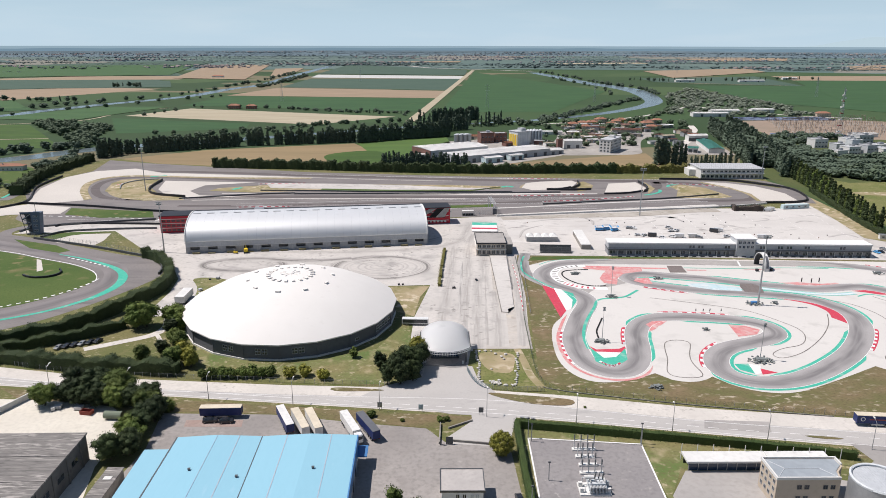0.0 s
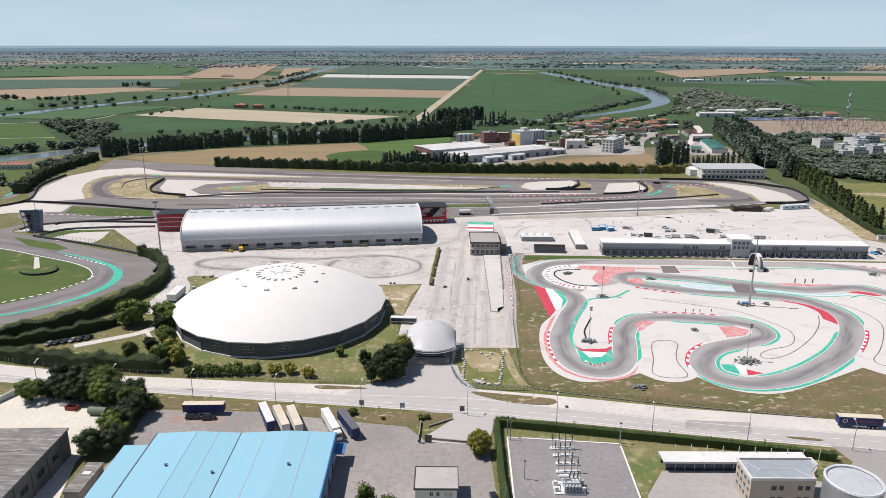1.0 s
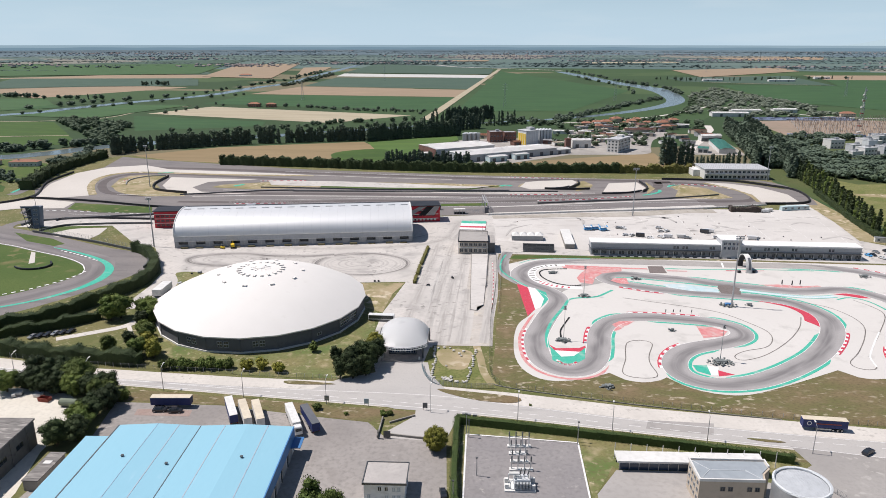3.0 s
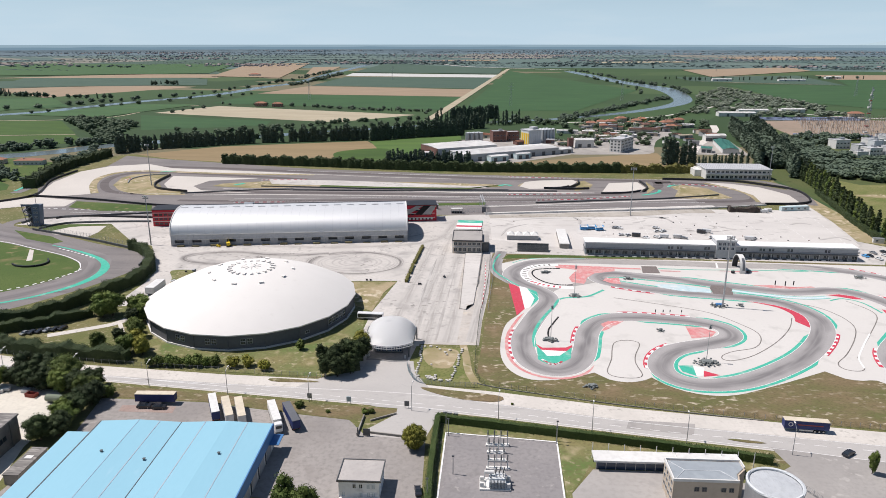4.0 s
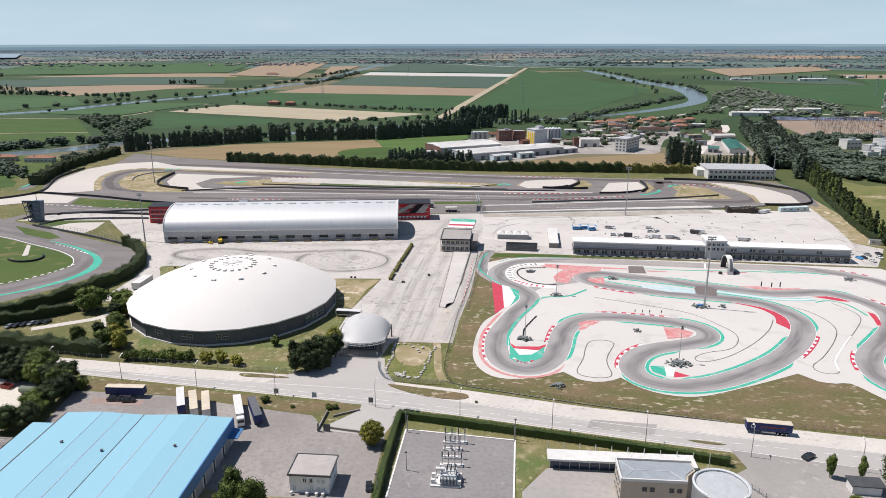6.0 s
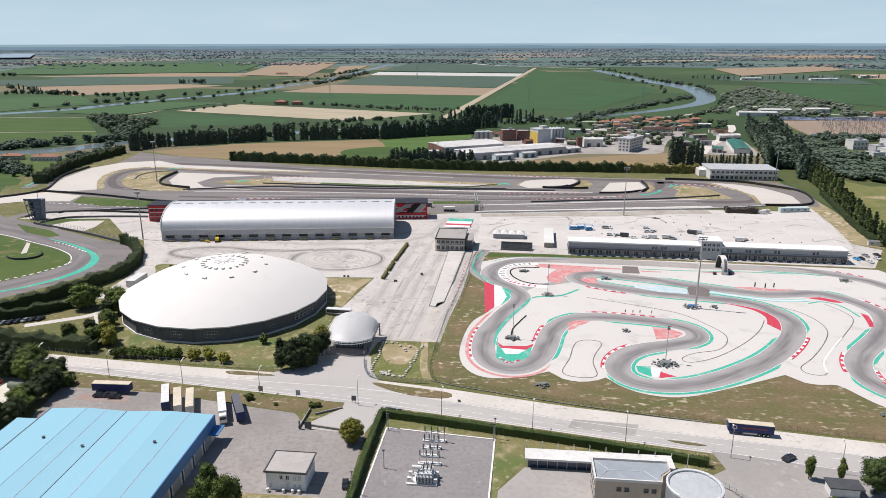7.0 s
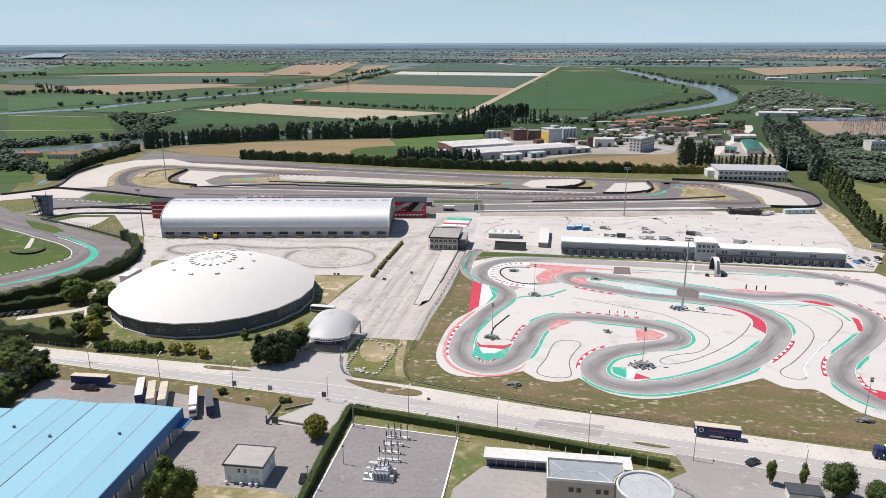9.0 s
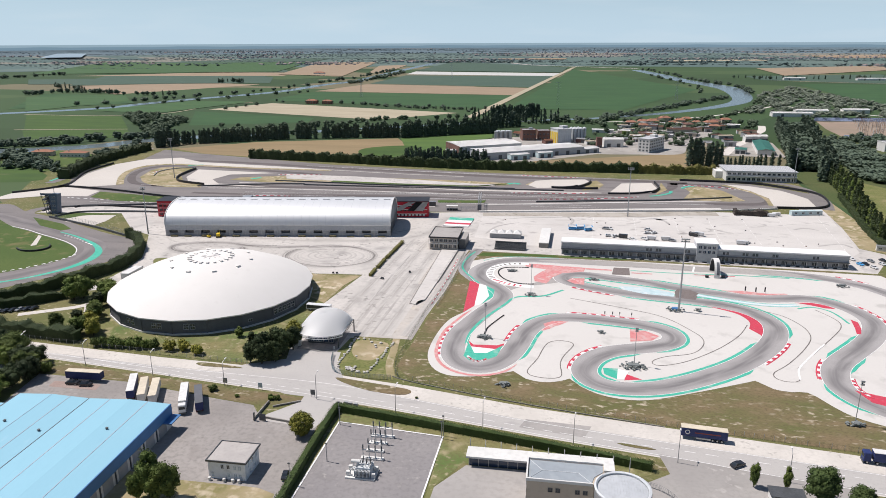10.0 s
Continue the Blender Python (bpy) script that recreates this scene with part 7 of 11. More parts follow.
insulator_frame(42.4, 188.4, 4, 7.2, 3.6, "steel switch frame with tall insulators on a white plinth")
insulator_frame(41.9, 184.5, 4, 5.6, 3.2, "steel switch frame with insulators on a white plinth")
insulator_frame(42.0, 180.2, 3, 5.4, 2.6, "low steel switch frame on a white plinth")
insulator_frame(42.2, 176.2, 4, 6.8, 3.0, "steel switch frame with insulators on a white plinth")
tr = thing("transformer", "large grey power transformer with cooling fins and bushings", "transformer", at=(42, 168.4, 0.1))
tr.scale = (1.1, 1.05, 0.95)
part("plinth", boxes((-4.6, 3.2, -2.6, 2.8, 0, 0.5)), "white_wall", tr)
part("tank", rounded(boxes((-2.2, 2.0, -1.4, 1.6, 0.5, 3.2)), 0.15), "pale_steel", tr)
for x, y in ((-4.0, -1.4), (-4.0, 1.2), (2.7, -1.6), (2.8, 1.6)):
    put("control_box", shared("control_box", lambda: rounded(boxes((-0.5, 0.5, -0.4, 0.4, 0.5, 1.9)), 0.05), "white_wall"), tr, x, y, 0)
for x, y, q in ((-3.2, -1.8, (-2.2, -0.6)), (3.0, 0.2, (2.0, 0.6)), (-3.4, 2.0, (-1.6, 1.0))):
    part("pipe", tube(tube(bmesh.new(), (x, y, 0.6), (x, y, 2.8), 0.12), (x, y, 2.8), (*q, 3.0), 0.12), "pale_steel", tr)
part("upper_rail", boxes((-2.0, 1.8, -1.3, -1.22, 3.9, 4.0), (-2.0, 1.8, 1.5, 1.58, 3.9, 4.0), (-2.0, -1.92, -1.2, 1.5, 3.2, 4.0), (1.72, 1.8, -1.2, 1.5, 3.2, 4.0)), "white_wall", tr)
fin = shared("cooling_fin", lambda: boxes((-0.06, 0.06, -0.5, 0.5, 0.8, 2.8)), "pale_steel")
for i in range(12):
    put("cooling_fin", fin, tr, -2.1 + 0.36 * i, -2.0, 0)
    put("cooling_fin", fin, tr, -2.1 + 0.36 * i, 2.2, 0)
bm = bmesh.new()
tube(bm, (-3.4, 0, 4.4), (-1.0, 0, 4.4), 0.55, n=10)
part("conservator", bm, "white_wall", tr, "horizontal oil tank")
for i in range(3):
    put("bushing", shared("bushing", lambda: tube(bmesh.new(), (0, 0, 3.5), (0.3, 0, 5.8), 0.22, 0.1, 8), "dark_steel"), tr, -0.6 + 1.0 * i, 0.6, 0)
    put("bushing", shared("bushing_s", lambda: tube(bmesh.new(), (0, 0, 3.5), (0, -0.3, 4.8), 0.16, 0.08, 8), "white_wall"), tr, -0.6 + 1.0 * i, -0.6, 0)

# ---- lamps and masts ----
def mast(x, y, h, wide, label, base=0.35):
    o = thing("floodlight_mast", label, "light mast", "floodlight masts", (x, y, 0.1))
    part("pole", tube(bmesh.new(), (0, 0, 0), (0, 0, h), base, base * 0.45, 8), "steel", o)
    part("head_frame", boxes((-wide, wide, -0.12, 0.12, h - 0.2, h), (-wide, wide, -0.12, 0.12, h + 0.9, h + 1.1), (-0.15, 0.15, -0.15, 0.15, h - 0.2, h + 1.1)), "dark_steel", o)
    lampm = shared("floodlight", lambda: rounded(boxes((-0.35, 0.35, -0.35, 0.15, -0.3, 0.3)), 0.05), "steel")
    for k in range(4):
        for z in (h + 0.2, h + 1.2):
            put("floodlight", lampm, o, -wide + 0.3 + (2 * wide - 0.6) * k / 3, -0.2, z)


mast(150.3, 311, 33, 1.8, "tall grey floodlight mast in the kart infield", 0.5)
mast(-164.5, 398.4, 29, 1.6, "tall dark floodlight mast beside the hedge", 0.45)
mast(143.7, 489.5, 33, 2.0, "tall grey floodlight mast behind the parking ground", 0.45)
mast(-247.3, 577.3, 34, 1.8, "tall grey floodlight mast beside the circuit", 0.45)
mast(293.9, 628.1, 29, 1.8, "tall grey floodlight mast beside the tree belt", 0.45)
mast(66.3, 268.9, 14, 0.5, "slim grey light pole in the kart infield", 0.16)
mast(124.8, 251.5, 14, 0.5, "slim grey light pole in the kart infield", 0.16)
mast(83.0, 323.0, 14, 0.5, "slim grey light pole in the kart infield", 0.16)
mast(190.6, 219.0, 14, 0.5, "slim grey light pole on the grass bank", 0.16)


def street_lamp(x, y, turn):
    o = thing("street_lamp", "slim galvanised street lamp with a single arm", "street lamp", "street lamps along the road", (x, y, 0.06), turn)
    put("pole", shared("lamp_pole", lambda: tube(bmesh.new(), (0, 0, 0), (0, 0, 9.2), 0.13, 0.08, 6), "steel"), o, 0, 0, 0)
    put("arm", shared("lamp_arm", lambda: tube(bmesh.new(), (0, 0, 9.1), (0, 1.8, 9.9), 0.07, 0.06, 5), "steel"), o, 0, 0, 0)
    put("lamp_head", shared("lamp_head", lambda: rounded(boxes((-0.22, 0.22, 1.5, 2.5, 9.82, 10.0)), 0.04), "white_wall"), o, 0, 0, 0)


for x in (-200, -141, -111, -82, -52, -22, 14, 43, 72.7, 101, 131, 160, 190):
    street_lamp(x, float(np.interp(x, [p[0] for p in ROAD_LOW], [p[1] for p in ROAD_LOW])) - 1.2, -8)


def pole(x, y, h, label):
    o = thing("pole", label, "pole", "poles", (x, y, 0.05))
    put("shaft", shared(f"pole_{h}", lambda: tube(bmesh.new(), (0, 0, 0), (0, 0, h), 0.16, 0.1, 6), "steel"), o, 0, 0, 0)
    put("cap", shared("pole_cap", lambda: boxes((-0.35, 0.35, -0.2, 0.2, -0.15, 0.15)), "dark_steel"), o, 0, 0, h)


for x, y in ((26.2, 195.3), (60.9, 191.9), (22.8, 160.5)):
    pole(x, y, 7.0, "slim grey camera pole at the transformer yard")

# signs by the junction
for x, y, w, h, m, words in ((-22, 213.2, 1.6, 1.9, "steel", "grey roadside sign panel on two posts"), (-8, 211.6, 1.6, 1.9, "blue_paint", "pale blue roadside sign panel on two posts"), (12.2, 209.5, 1.6, 1.9, "dark_steel", "dark roadside sign panel on two posts")):
    o = thing("road_sign", words, "sign", at=(x, y, 0.05))
    part("panel", boxes((-w / 2, w / 2, -0.05, 0.05, 0.9, 0.9 + h)), m, o)
    for s in (-0.6, 0.6):
        put("post", shared("sign_post", lambda: boxes((-0.05, 0.05, -0.05, 0.05, 0, 0.9)), "steel"), o, s, 0, 0)

# ---- vehicles ----
def wheel_mesh(r, w):
    b = bmesh.new()
    tube(b, (-w / 2, 0, 0), (w / 2, 0, 0), r, n=12)
    return b


def wheels(o, spots, r, w):
    t = shared(f"tyre_{r}", lambda: wheel_mesh(r, w), "tyre")
    h = shared(f"rim_{r}", lambda: wheel_mesh(r * 0.55, w + 0.04), "steel")
    for x, y in spots:
        wob = new("wheel")
        wob.parent = o
        wob.matrix_basis = pose(x, y, r)
        put("tyre", t, wob, 0, 0, 0)
        put("rim", h, wob, 0, 0, 0)


def trailer(x, y, turn, body, roof, label, cab=None):
    """A box trailer, its length along local y, front at +y."""
    o = thing("semi_trailer", label, "trailer", "parked trailers", (x, y, 0.1), turn)
    part("body", rounded(boxes((-1.27, 1.27, -6.8, 6.8, 1.15, 3.85)), 0.05), body, o)
    part("roof", boxes((-1.28, 1.28, -6.82, 6.82, 3.85, 3.97)), roof, o)
    part("chassis", boxes((-0.55, 0.55, -6.6, 6.4, 0.85, 1.15), (-1.1, -0.9, 2.5, 2.7, 0, 1.0), (0.9, 1.1, 2.5, 2.7, 0, 1.0)), "dark_steel", o)
    wheels(o, [(s * 1.05, yy) for s in (-1, 1) for yy in (-2.6, -3.9, -5.2)], 0.5, 0.36)
    part("under_rail", boxes((-1.25, -1.2, -2.0, 2.2, 0.5, 1.0), (1.2, 1.25, -2.0, 2.2, 0.5, 1.0)), "steel", o)
    for s in (-0.9, 0.9):
        put("tail_light", shared("tail_light", lambda: boxes((-0.15, 0.15, -0.04, 0.04, 0, 0.2)), "car_red"), o, s, -6.85, 0.95)
    if cab:
        part("cab", rounded(boxes((-1.22, 1.22, 7.3, 9.4, 0.7, 3.6)), 0.18), cab, o, "tractor cab")
        part("windscreen", boxes((-1.0, 1.0, 9.36, 9.43, 2.0, 3.0)), "glass", o)
        part("bumper", boxes((-1.2, 1.2, 9.3, 9.55, 0.4, 0.9)), "dark_steel", o)
        wheels(o, [(s * 1.0, yy) for s in (-1, 1) for yy in (5.6, 8.3)], 0.51, 0.34)
    return o


trailer(-74.2, 208.6, -88, "truck_blue", "cream", "navy tarpaulin trailer with a pale roof in the yard")
trailer(-51.9, 203.2, 26, "truck_blue", "truck_white", "navy trailer with a bright white roof in the yard")
trailer(-46.7, 201.4, 26, "truck_white", "cream", "cream box trailer in the yard")
trailer(-42.3, 201.3, 24, "truck_white", "cream", "cream box trailer in the yard")
trailer(-30.4, 199.6, 205, "truck_white", "truck_white", "white articulated lorry with its cab in the yard", "car_white")
trailer(-24.6, 199.0, 29, "truck_blue", "slate_wall", "dark navy tarpaulin trailer in the yard")
emblem_trailer = trailer(140.8, 202.3, 84.5, "truck_blue", "cream", "navy trailer with a round emblem parked on the shoulder")
part("emblem", tube(bmesh.new(), (-1.29, 4.9, 2.6), (-1.265, 4.9, 2.6), 0.75, n=20), "truck_white", emblem_trailer, "plain pale round emblem")
part("emblem_centre", tube(bmesh.new(), (-1.30, 4.9, 2.6), (-1.285, 4.9, 2.6), 0.5, n=20), "truck_blue", emblem_trailer)
part("lettering_bar", boxes((-1.29, -1.265, -4.8, 2.8, 2.4, 2.75)), "rust_red", emblem_trailer, "faint red lettering bar")
trailer(193.6, 196.2, 84, "truck_blue", "truck_white", "navy articulated lorry with a blue cab on the shoulder", "truck_blue")


def car(x, y, turn, paint, label, kind="car", group="parked cars", scale=1.0):
    o = thing(kind, label, "car", group, (x, y, 0.1), turn)
    o.scale = (scale, scale, scale)

    def body():
        b = bmesh.new()
        prof = [(-2.15, 0.35), (-2.2, 0.75), (-1.95, 0.95), (-1.0, 1.0), (-0.45, 1.42), (0.95, 1.45), (1.75, 1.0), (2.1, 0.9), (2.15, 0.35)]
        a = [b.verts.new((-0.86, y0, z)) for y0, z in prof]
        c = [b.verts.new((0.86, y0, z)) for y0, z in prof]
        n = len(prof)
        for i in range(n):
            b.faces.new((a[i], a[(i + 1) % n], c[(i + 1) % n], c[i]))
        b.faces.new(a[::-1]), b.faces.new(c)
        for v in b.verts:
            if v.co.z > 1.3:
                v.co.x *= 0.8
        bmesh.ops.recalc_face_normals(b, faces=b.faces)
        return b

    def pane_of(pts):
        b = bmesh.new()
        b.faces.new([b.verts.new(q) for q in pts])
        return b

    put("body", shared("car_body_" + paint, body, paint), o, 0, 0, 0)
    for nm, pts in (("side_window", ((0.87, -0.85, 1.02), (0.87, 1.6, 1.02), (0.72, 0.9, 1.4), (0.72, -0.4, 1.38))), ("side_window", ((-0.87, -0.85, 1.02), (-0.72, -0.4, 1.38), (-0.72, 0.9, 1.4), (-0.87, 1.6, 1.02))),
                    ("windscreen", ((-0.7, -1.04, 1.04), (0.7, -1.04, 1.04), (0.6, -0.54, 1.42), (-0.6, -0.54, 1.42))), ("rear_window", ((0.7, 1.76, 1.06), (-0.7, 1.76, 1.06), (-0.6, 1.06, 1.45), (0.6, 1.06, 1.45)))):
        put(nm, shared(f"car_{nm}_{pts[0][0]}", lambda: pane_of(pts), "glass"), o, 0, 0, 0)
    wheels(o, [(s * 0.78, yy) for s in (-1, 1) for yy in (-1.35, 1.35)], 0.33, 0.22)
    return o


car(-77.0, 205.3, 95, "car_dark", "black estate car beside the navy trailer", scale=1.1)
car(-71.6, 204.9, 95, "car_dark", "dark grey saloon beside the navy trailer", scale=1.1)
car(147.8, 188.9, 125, "car_dark", "dark car driving off the forecourt", scale=1.05)
car(20.0, 163.9, 10, "car_dark", "dark car parked beside the hedge")
for k, (x, y, p) in enumerate(((129, 452.5, "car_white"), (126.4, 452.2, "car_grey"), (127.3, 435, "car_white"), (131, 434.6, "car_white"), (141.1, 428.6, "car_white"), (153.3, 454, "car_white"), (152.2, 445.3, "car_white"), (156, 446, "car_white"), (148.4, 431, "car_white"), (164.8, 429.4, "car_grey"), (183.3, 431.4, "car_white"), (208.6, 430.6, "car_white"))):
    car(x, y, 40 + 30 * (k % 4), p, {"car_white": "white car parked on the pale paddock ground", "car_grey": "silver car parked on the pale paddock ground", "car_red": "red car parked on the pale paddock ground"}[p], scale=1.1)
for x, y, p in ((258, 405, "car_white"), (262, 397, "car_dark"), (267, 403, "car_grey"), (259, 396, "sky_blue"), (271, 398, "car_white"), (264, 391, "car_white"), (274, 405, "car_dark")):
    car(x, y, 20, p, {"car_white": "white", "car_dark": "dark", "car_grey": "silver", "sky_blue": "blue"}[p] + " car parked beside the office")
for i in range(6):
    car(-156.5 + 2.6 * i, 263 + 1.25 * i, -15, "car_dark" if i % 3 else "car_grey", "dark car in a row under the hedge" if i % 3 else "silver car in a row under the hedge", group="cars under the hedge")
for x, y, w, turn in ((-131.6, 214.6, 2.4, 10), (-132.6, 213.2, 1.2, 30), (-124.1, 213.8, 2.8, -4), (-97.9, 216.6, 2.4, 70)):
    o = thing("crate", "white crate under the trees on the gravel lot", "crate", "white crates on the gravel lot", (x, y, 0.05), turn)
    part("body", rounded(boxes((-w / 2, w / 2, -0.9, 0.9, 0.15, 1.3)), 0.06), "truck_white", o)
    part("pallet", boxes((-w / 2, w / 2, -0.9, 0.9, 0, 0.13)), "bark", o)
for x, y, turn, m, words in ((-120, 210.8, -10, "rust_red", "rusty red open skip on the gravel lot"), (-104.8, 207.0, 70, "rust", "brown open skip under the trees")):
    o = thing("skip", words, "skip", at=(x, y, 0.05), turn=turn)
    part("floor", boxes((-1.7, 1.7, -0.9, 0.9, 0.1, 0.2)), m, o)
    for w in ((-2.0, 2.0, -1.05, -0.9, 0.1, 1.4), (-2.0, 2.0, 0.9, 1.05, 0.1, 1.4), (-2.0, -1.85, -0.9, 0.9, 0.1, 1.4), (1.85, 2.0, -0.9, 0.9, 0.1, 1.4)):
        part("side", boxes(w), m, o)


def van(x, y, turn, paint, label):
    o = thing("van", label, "van", "parked vans", (x, y, 0.1), turn)
    part("body", rounded(boxes((-1.0, 1.0, -2.8, 2.6, 0.4, 2.5)), 0.12), paint, o)
    part("windscreen", boxes((-0.85, 0.85, 2.58, 2.64, 1.4, 2.2)), "glass", o)
    wheels(o, [(s * 0.9, yy) for s in (-1, 1) for yy in (-1.8, 1.7)], 0.36, 0.24)


for x, y, t, p in ((152.8, 431, 80, "car_white"), (161.1, 431, 85, "truck_white"), (135.7, 432.6, 80, "car_dark"), (179.6, 443.4, 60, "car_dark"), (183.6, 445, 70, "car_white"), (204.6, 428.6, 80, "car_white"), (246, 506, 85, "truck_white"), (242, 503, 85, "car_white"), (-161, 431, 30, "truck_white")):
    van(x, y, t, p, {"car_white": "white", "truck_white": "off-white", "car_grey": "silver", "car_dark": "dark"}[p] + " van parked on the pale paddock ground")

bus = thing("bus", "white coach with a dark window band beside the canopy", "bus", at=(-12.2, 287.6, 0.08), turn=87)
part("body", rounded(boxes((-1.25, 1.25, -5.8, 5.8, 0.4, 3.1)), 0.15), "car_white", bus)
part("window_band", boxes((-1.28, -1.22, -5.5, 5.5, 1.25, 2.75), (1.22, 1.28, -5.5, 5.5, 1.25, 2.75)), "glass", bus)
part("skirt_stripe", boxes((-1.27, -1.23, -5.7, 5.7, 0.5, 0.9), (1.23, 1.27, -5.7, 5.7, 0.5, 0.9)), "dark_steel", bus)
part("windscreen", boxes((-1.1, 1.1, 5.78, 5.84, 1.2, 2.8)), "glass", bus)
wheels(bus, [(s * 1.1, yy) for s in (-1, 1) for yy in (-3.4, 3.6)], 0.48, 0.3)
office_trailer = thing("race_trailer", "white box trailer with a dark underside beside the hall", "trailer", at=(-124.6, 318, 0.08), turn=0)
part("body", rounded(boxes((-2.3, 2.3, -6.5, 6.5, 1.0, 4.2)), 0.06), "truck_white", office_trailer)
part("chassis", boxes((-1.9, 1.9, -6.2, 6.0, 0.5, 1.0)), "black", office_trailer)
wheels(office_trailer, [(s * 1.9, yy) for s in (-1, 1) for yy in (-4.4, -3.2)], 0.5, 0.34)
fl = thing("fork_lift", "yellow forklift truck before the covered hall", "forklift", at=(*local_p(28.5, -3.4), 0.08), turn=70)
part("body", rounded(boxes((-0.7, 0.7, -1.4, 0.9, 0.3, 1.4)), 0.1), "yellow", fl)
part("cage", boxes((-0.65, -0.55, -0.6, -0.5, 1.4, 2.3), (0.55, 0.65, -0.6, -0.5, 1.4, 2.3), (-0.65, 0.65, -0.6, 0.7, 2.3, 2.4)), "dark_steel", fl)
part("lift_mast", boxes((-0.5, -0.4, 0.95, 1.1, 0.1, 3.0), (0.4, 0.5, 0.95, 1.1, 0.1, 3.0)), "dark_steel", fl)
part("fork", boxes((-0.45, -0.3, 1.1, 2.2, 0.1, 0.2), (0.3, 0.45, 1.1, 2.2, 0.1, 0.2)), "steel", fl)
wheels(fl, [(s * 0.6, yy) for s in (-1, 1) for yy in (-1.0, 0.6)], 0.32, 0.24)
dg = thing("excavator", "small yellow digger before the covered hall", "digger", at=(*local_p(34.5, -2.5), 0.08), turn=20)
part("body", rounded(boxes((-1.1, 1.1, -1.8, 1.2, 0.9, 2.6)), 0.15), "yellow", dg)
part("track", boxes((-1.3, -0.8, -2.0, 2.0, 0, 0.8)), "tyre", dg)
part("track", boxes((0.8, 1.3, -2.0, 2.0, 0, 0.8)), "tyre", dg)
part("boom", tube(tube(bmesh.new(), (0.3, 1.0, 2.0), (0.3, 3.4, 3.6), 0.22), (0.3, 3.4, 3.6), (0.3, 4.6, 1.2), 0.18), "yellow", dg)

# blue working platforms behind the kart office
for k, (x, y) in enumerate(((105, 448), (110, 449.5), (115, 447))):
    o = thing("lift_platform", "bright blue scissor lift platform", "lift", "blue lift platforms", (x, y, 0.1), 10 * k)
    part("base", rounded(boxes((-2.6, 2.6, -1.2, 1.2, 0.5, 1.2)), 0.08), "sky_blue", o)
    part("scissor", boxes((-2.2, 2.2, -0.5, -0.3, 1.2, 2.2), (-2.2, 2.2, 0.3, 0.5, 1.2, 2.2)), "sky_blue", o)
    part("deck", boxes((-2.7, 2.7, -1.2, 1.2, 2.2, 2.4)), "truck_white", o)
    part("guard_rail", boxes((-2.7, 2.7, -1.25, -1.2, 3.2, 3.3), (-2.7, 2.7, 1.2, 1.25, 3.2, 3.3), (-2.7, -2.6, -1.2, 1.2, 2.4, 3.3), (2.6, 2.7, -1.2, 1.2, 2.4, 3.3)), "sky_blue", o)
    wheels(o, [(sx, sy) for sx in (-1.8, 1.8) for sy in (-0.9, 0.9)], 0.42, 0.3)

# ---- tents and stands ----
tent = thing("event_tent", "white marquee with a row of pointed roofs", "tent", at=(53.5, 421, 0.07))
part("wall", boxes((0, 19.5, 0, 7, 0, 3.0)), "grey_wall", tent)
for i in range(4):
    b = bmesh.new()
    q = [b.verts.new(p) for p in ((4.9 * i, -0.3, 3.0), (4.9 * i + 4.9, -0.3, 3.0), (4.9 * i + 4.9, 7.3, 3.0), (4.9 * i, 7.3, 3.0))]
    t = b.verts.new((4.9 * i + 2.45, 3.5, 4.9))
    for j in range(4):
        b.faces.new((q[j], q[(j + 1) % 4], t))
    b.faces.new(q[::-1])
    part("roof_peak", b, "white_wall", tent)
stand = thing("grandstand", "small dark tiered grandstand with a steel frame", "grandstand", at=(58.6, 396, 0.07), turn=-3)
for i in range(5):
    part("tier", boxes((0, 18.5, i, i + 1.0, 0.3 + 0.5 * i, 0.45 + 0.5 * i), (0, 18.5, i + 0.5, i + 0.9, 0.45 + 0.5 * i, 0.75 + 0.5 * i)), "dark_steel", stand)
part("back_panel", boxes((0, 18.5, 5.0, 5.15, 0, 4.0)), "dark_steel", stand)
for i in range(8):
    put("support", shared("stand_support", lambda: boxes((-0.06, 0.06, 0, 5, 0, 0.3), (-0.06, 0.06, 4.9, 5.0, 0.3, 3.2)), "steel"), stand, 0.2 + 2.58 * i, 0, 0)
tent2 = thing("long_tent", "long white flat-roofed storage tent", "tent", at=(84.5, 404, 0.07), turn=-2)
part("wall", boxes((0, 5.6, 0, 34, 0, 2.7)), "concrete_wall", tent2)
part("roof", rounded(boxes((-0.2, 5.8, -0.2, 34.2, 2.7, 3.2)), 0.08), "white_wall", tent2)
cont = thing("container_office", "long pale blue site container", "container", at=(257, 508.5, 0.08), turn=11)
part("body", rounded(boxes((0, 22, 0, 3.4, 0, 3.2)), 0.06), "blue_paint", cont)
for i in range(4):
    window(cont, 3 + 5.2 * i, -0.02, 1.2, 1.6, 1.0, 0, "white_wall")
fa = thing("site_cabin", "small white site cabin on the paddock edge", "cabin", at=(279, 426, 0.06), turn=-15)
part("body", rounded(boxes((0, 6, 0, 3, 0, 2.9)), 0.06), "white_wall", fa)
window(fa, 2, -0.02, 1.1, 1.2, 1.0)
part("roof", boxes((-0.2, 6.2, -0.2, 3.2, 2.9, 3.05)), "steel", fa)
podium = thing("podium_stage", "striped green white and red podium stage", "stage", at=(20.2, 445, 0.07), turn=-3)
for y, m in ((0, "white_paint"), (5, "red_paint"), (9, "white_paint"), (16, "green_paint")):
    part("stripe", boxes((0, 17, y, y + (4 if y in (5,) else 5 if y == 0 else 7), 0, 0.5)), m, podium)
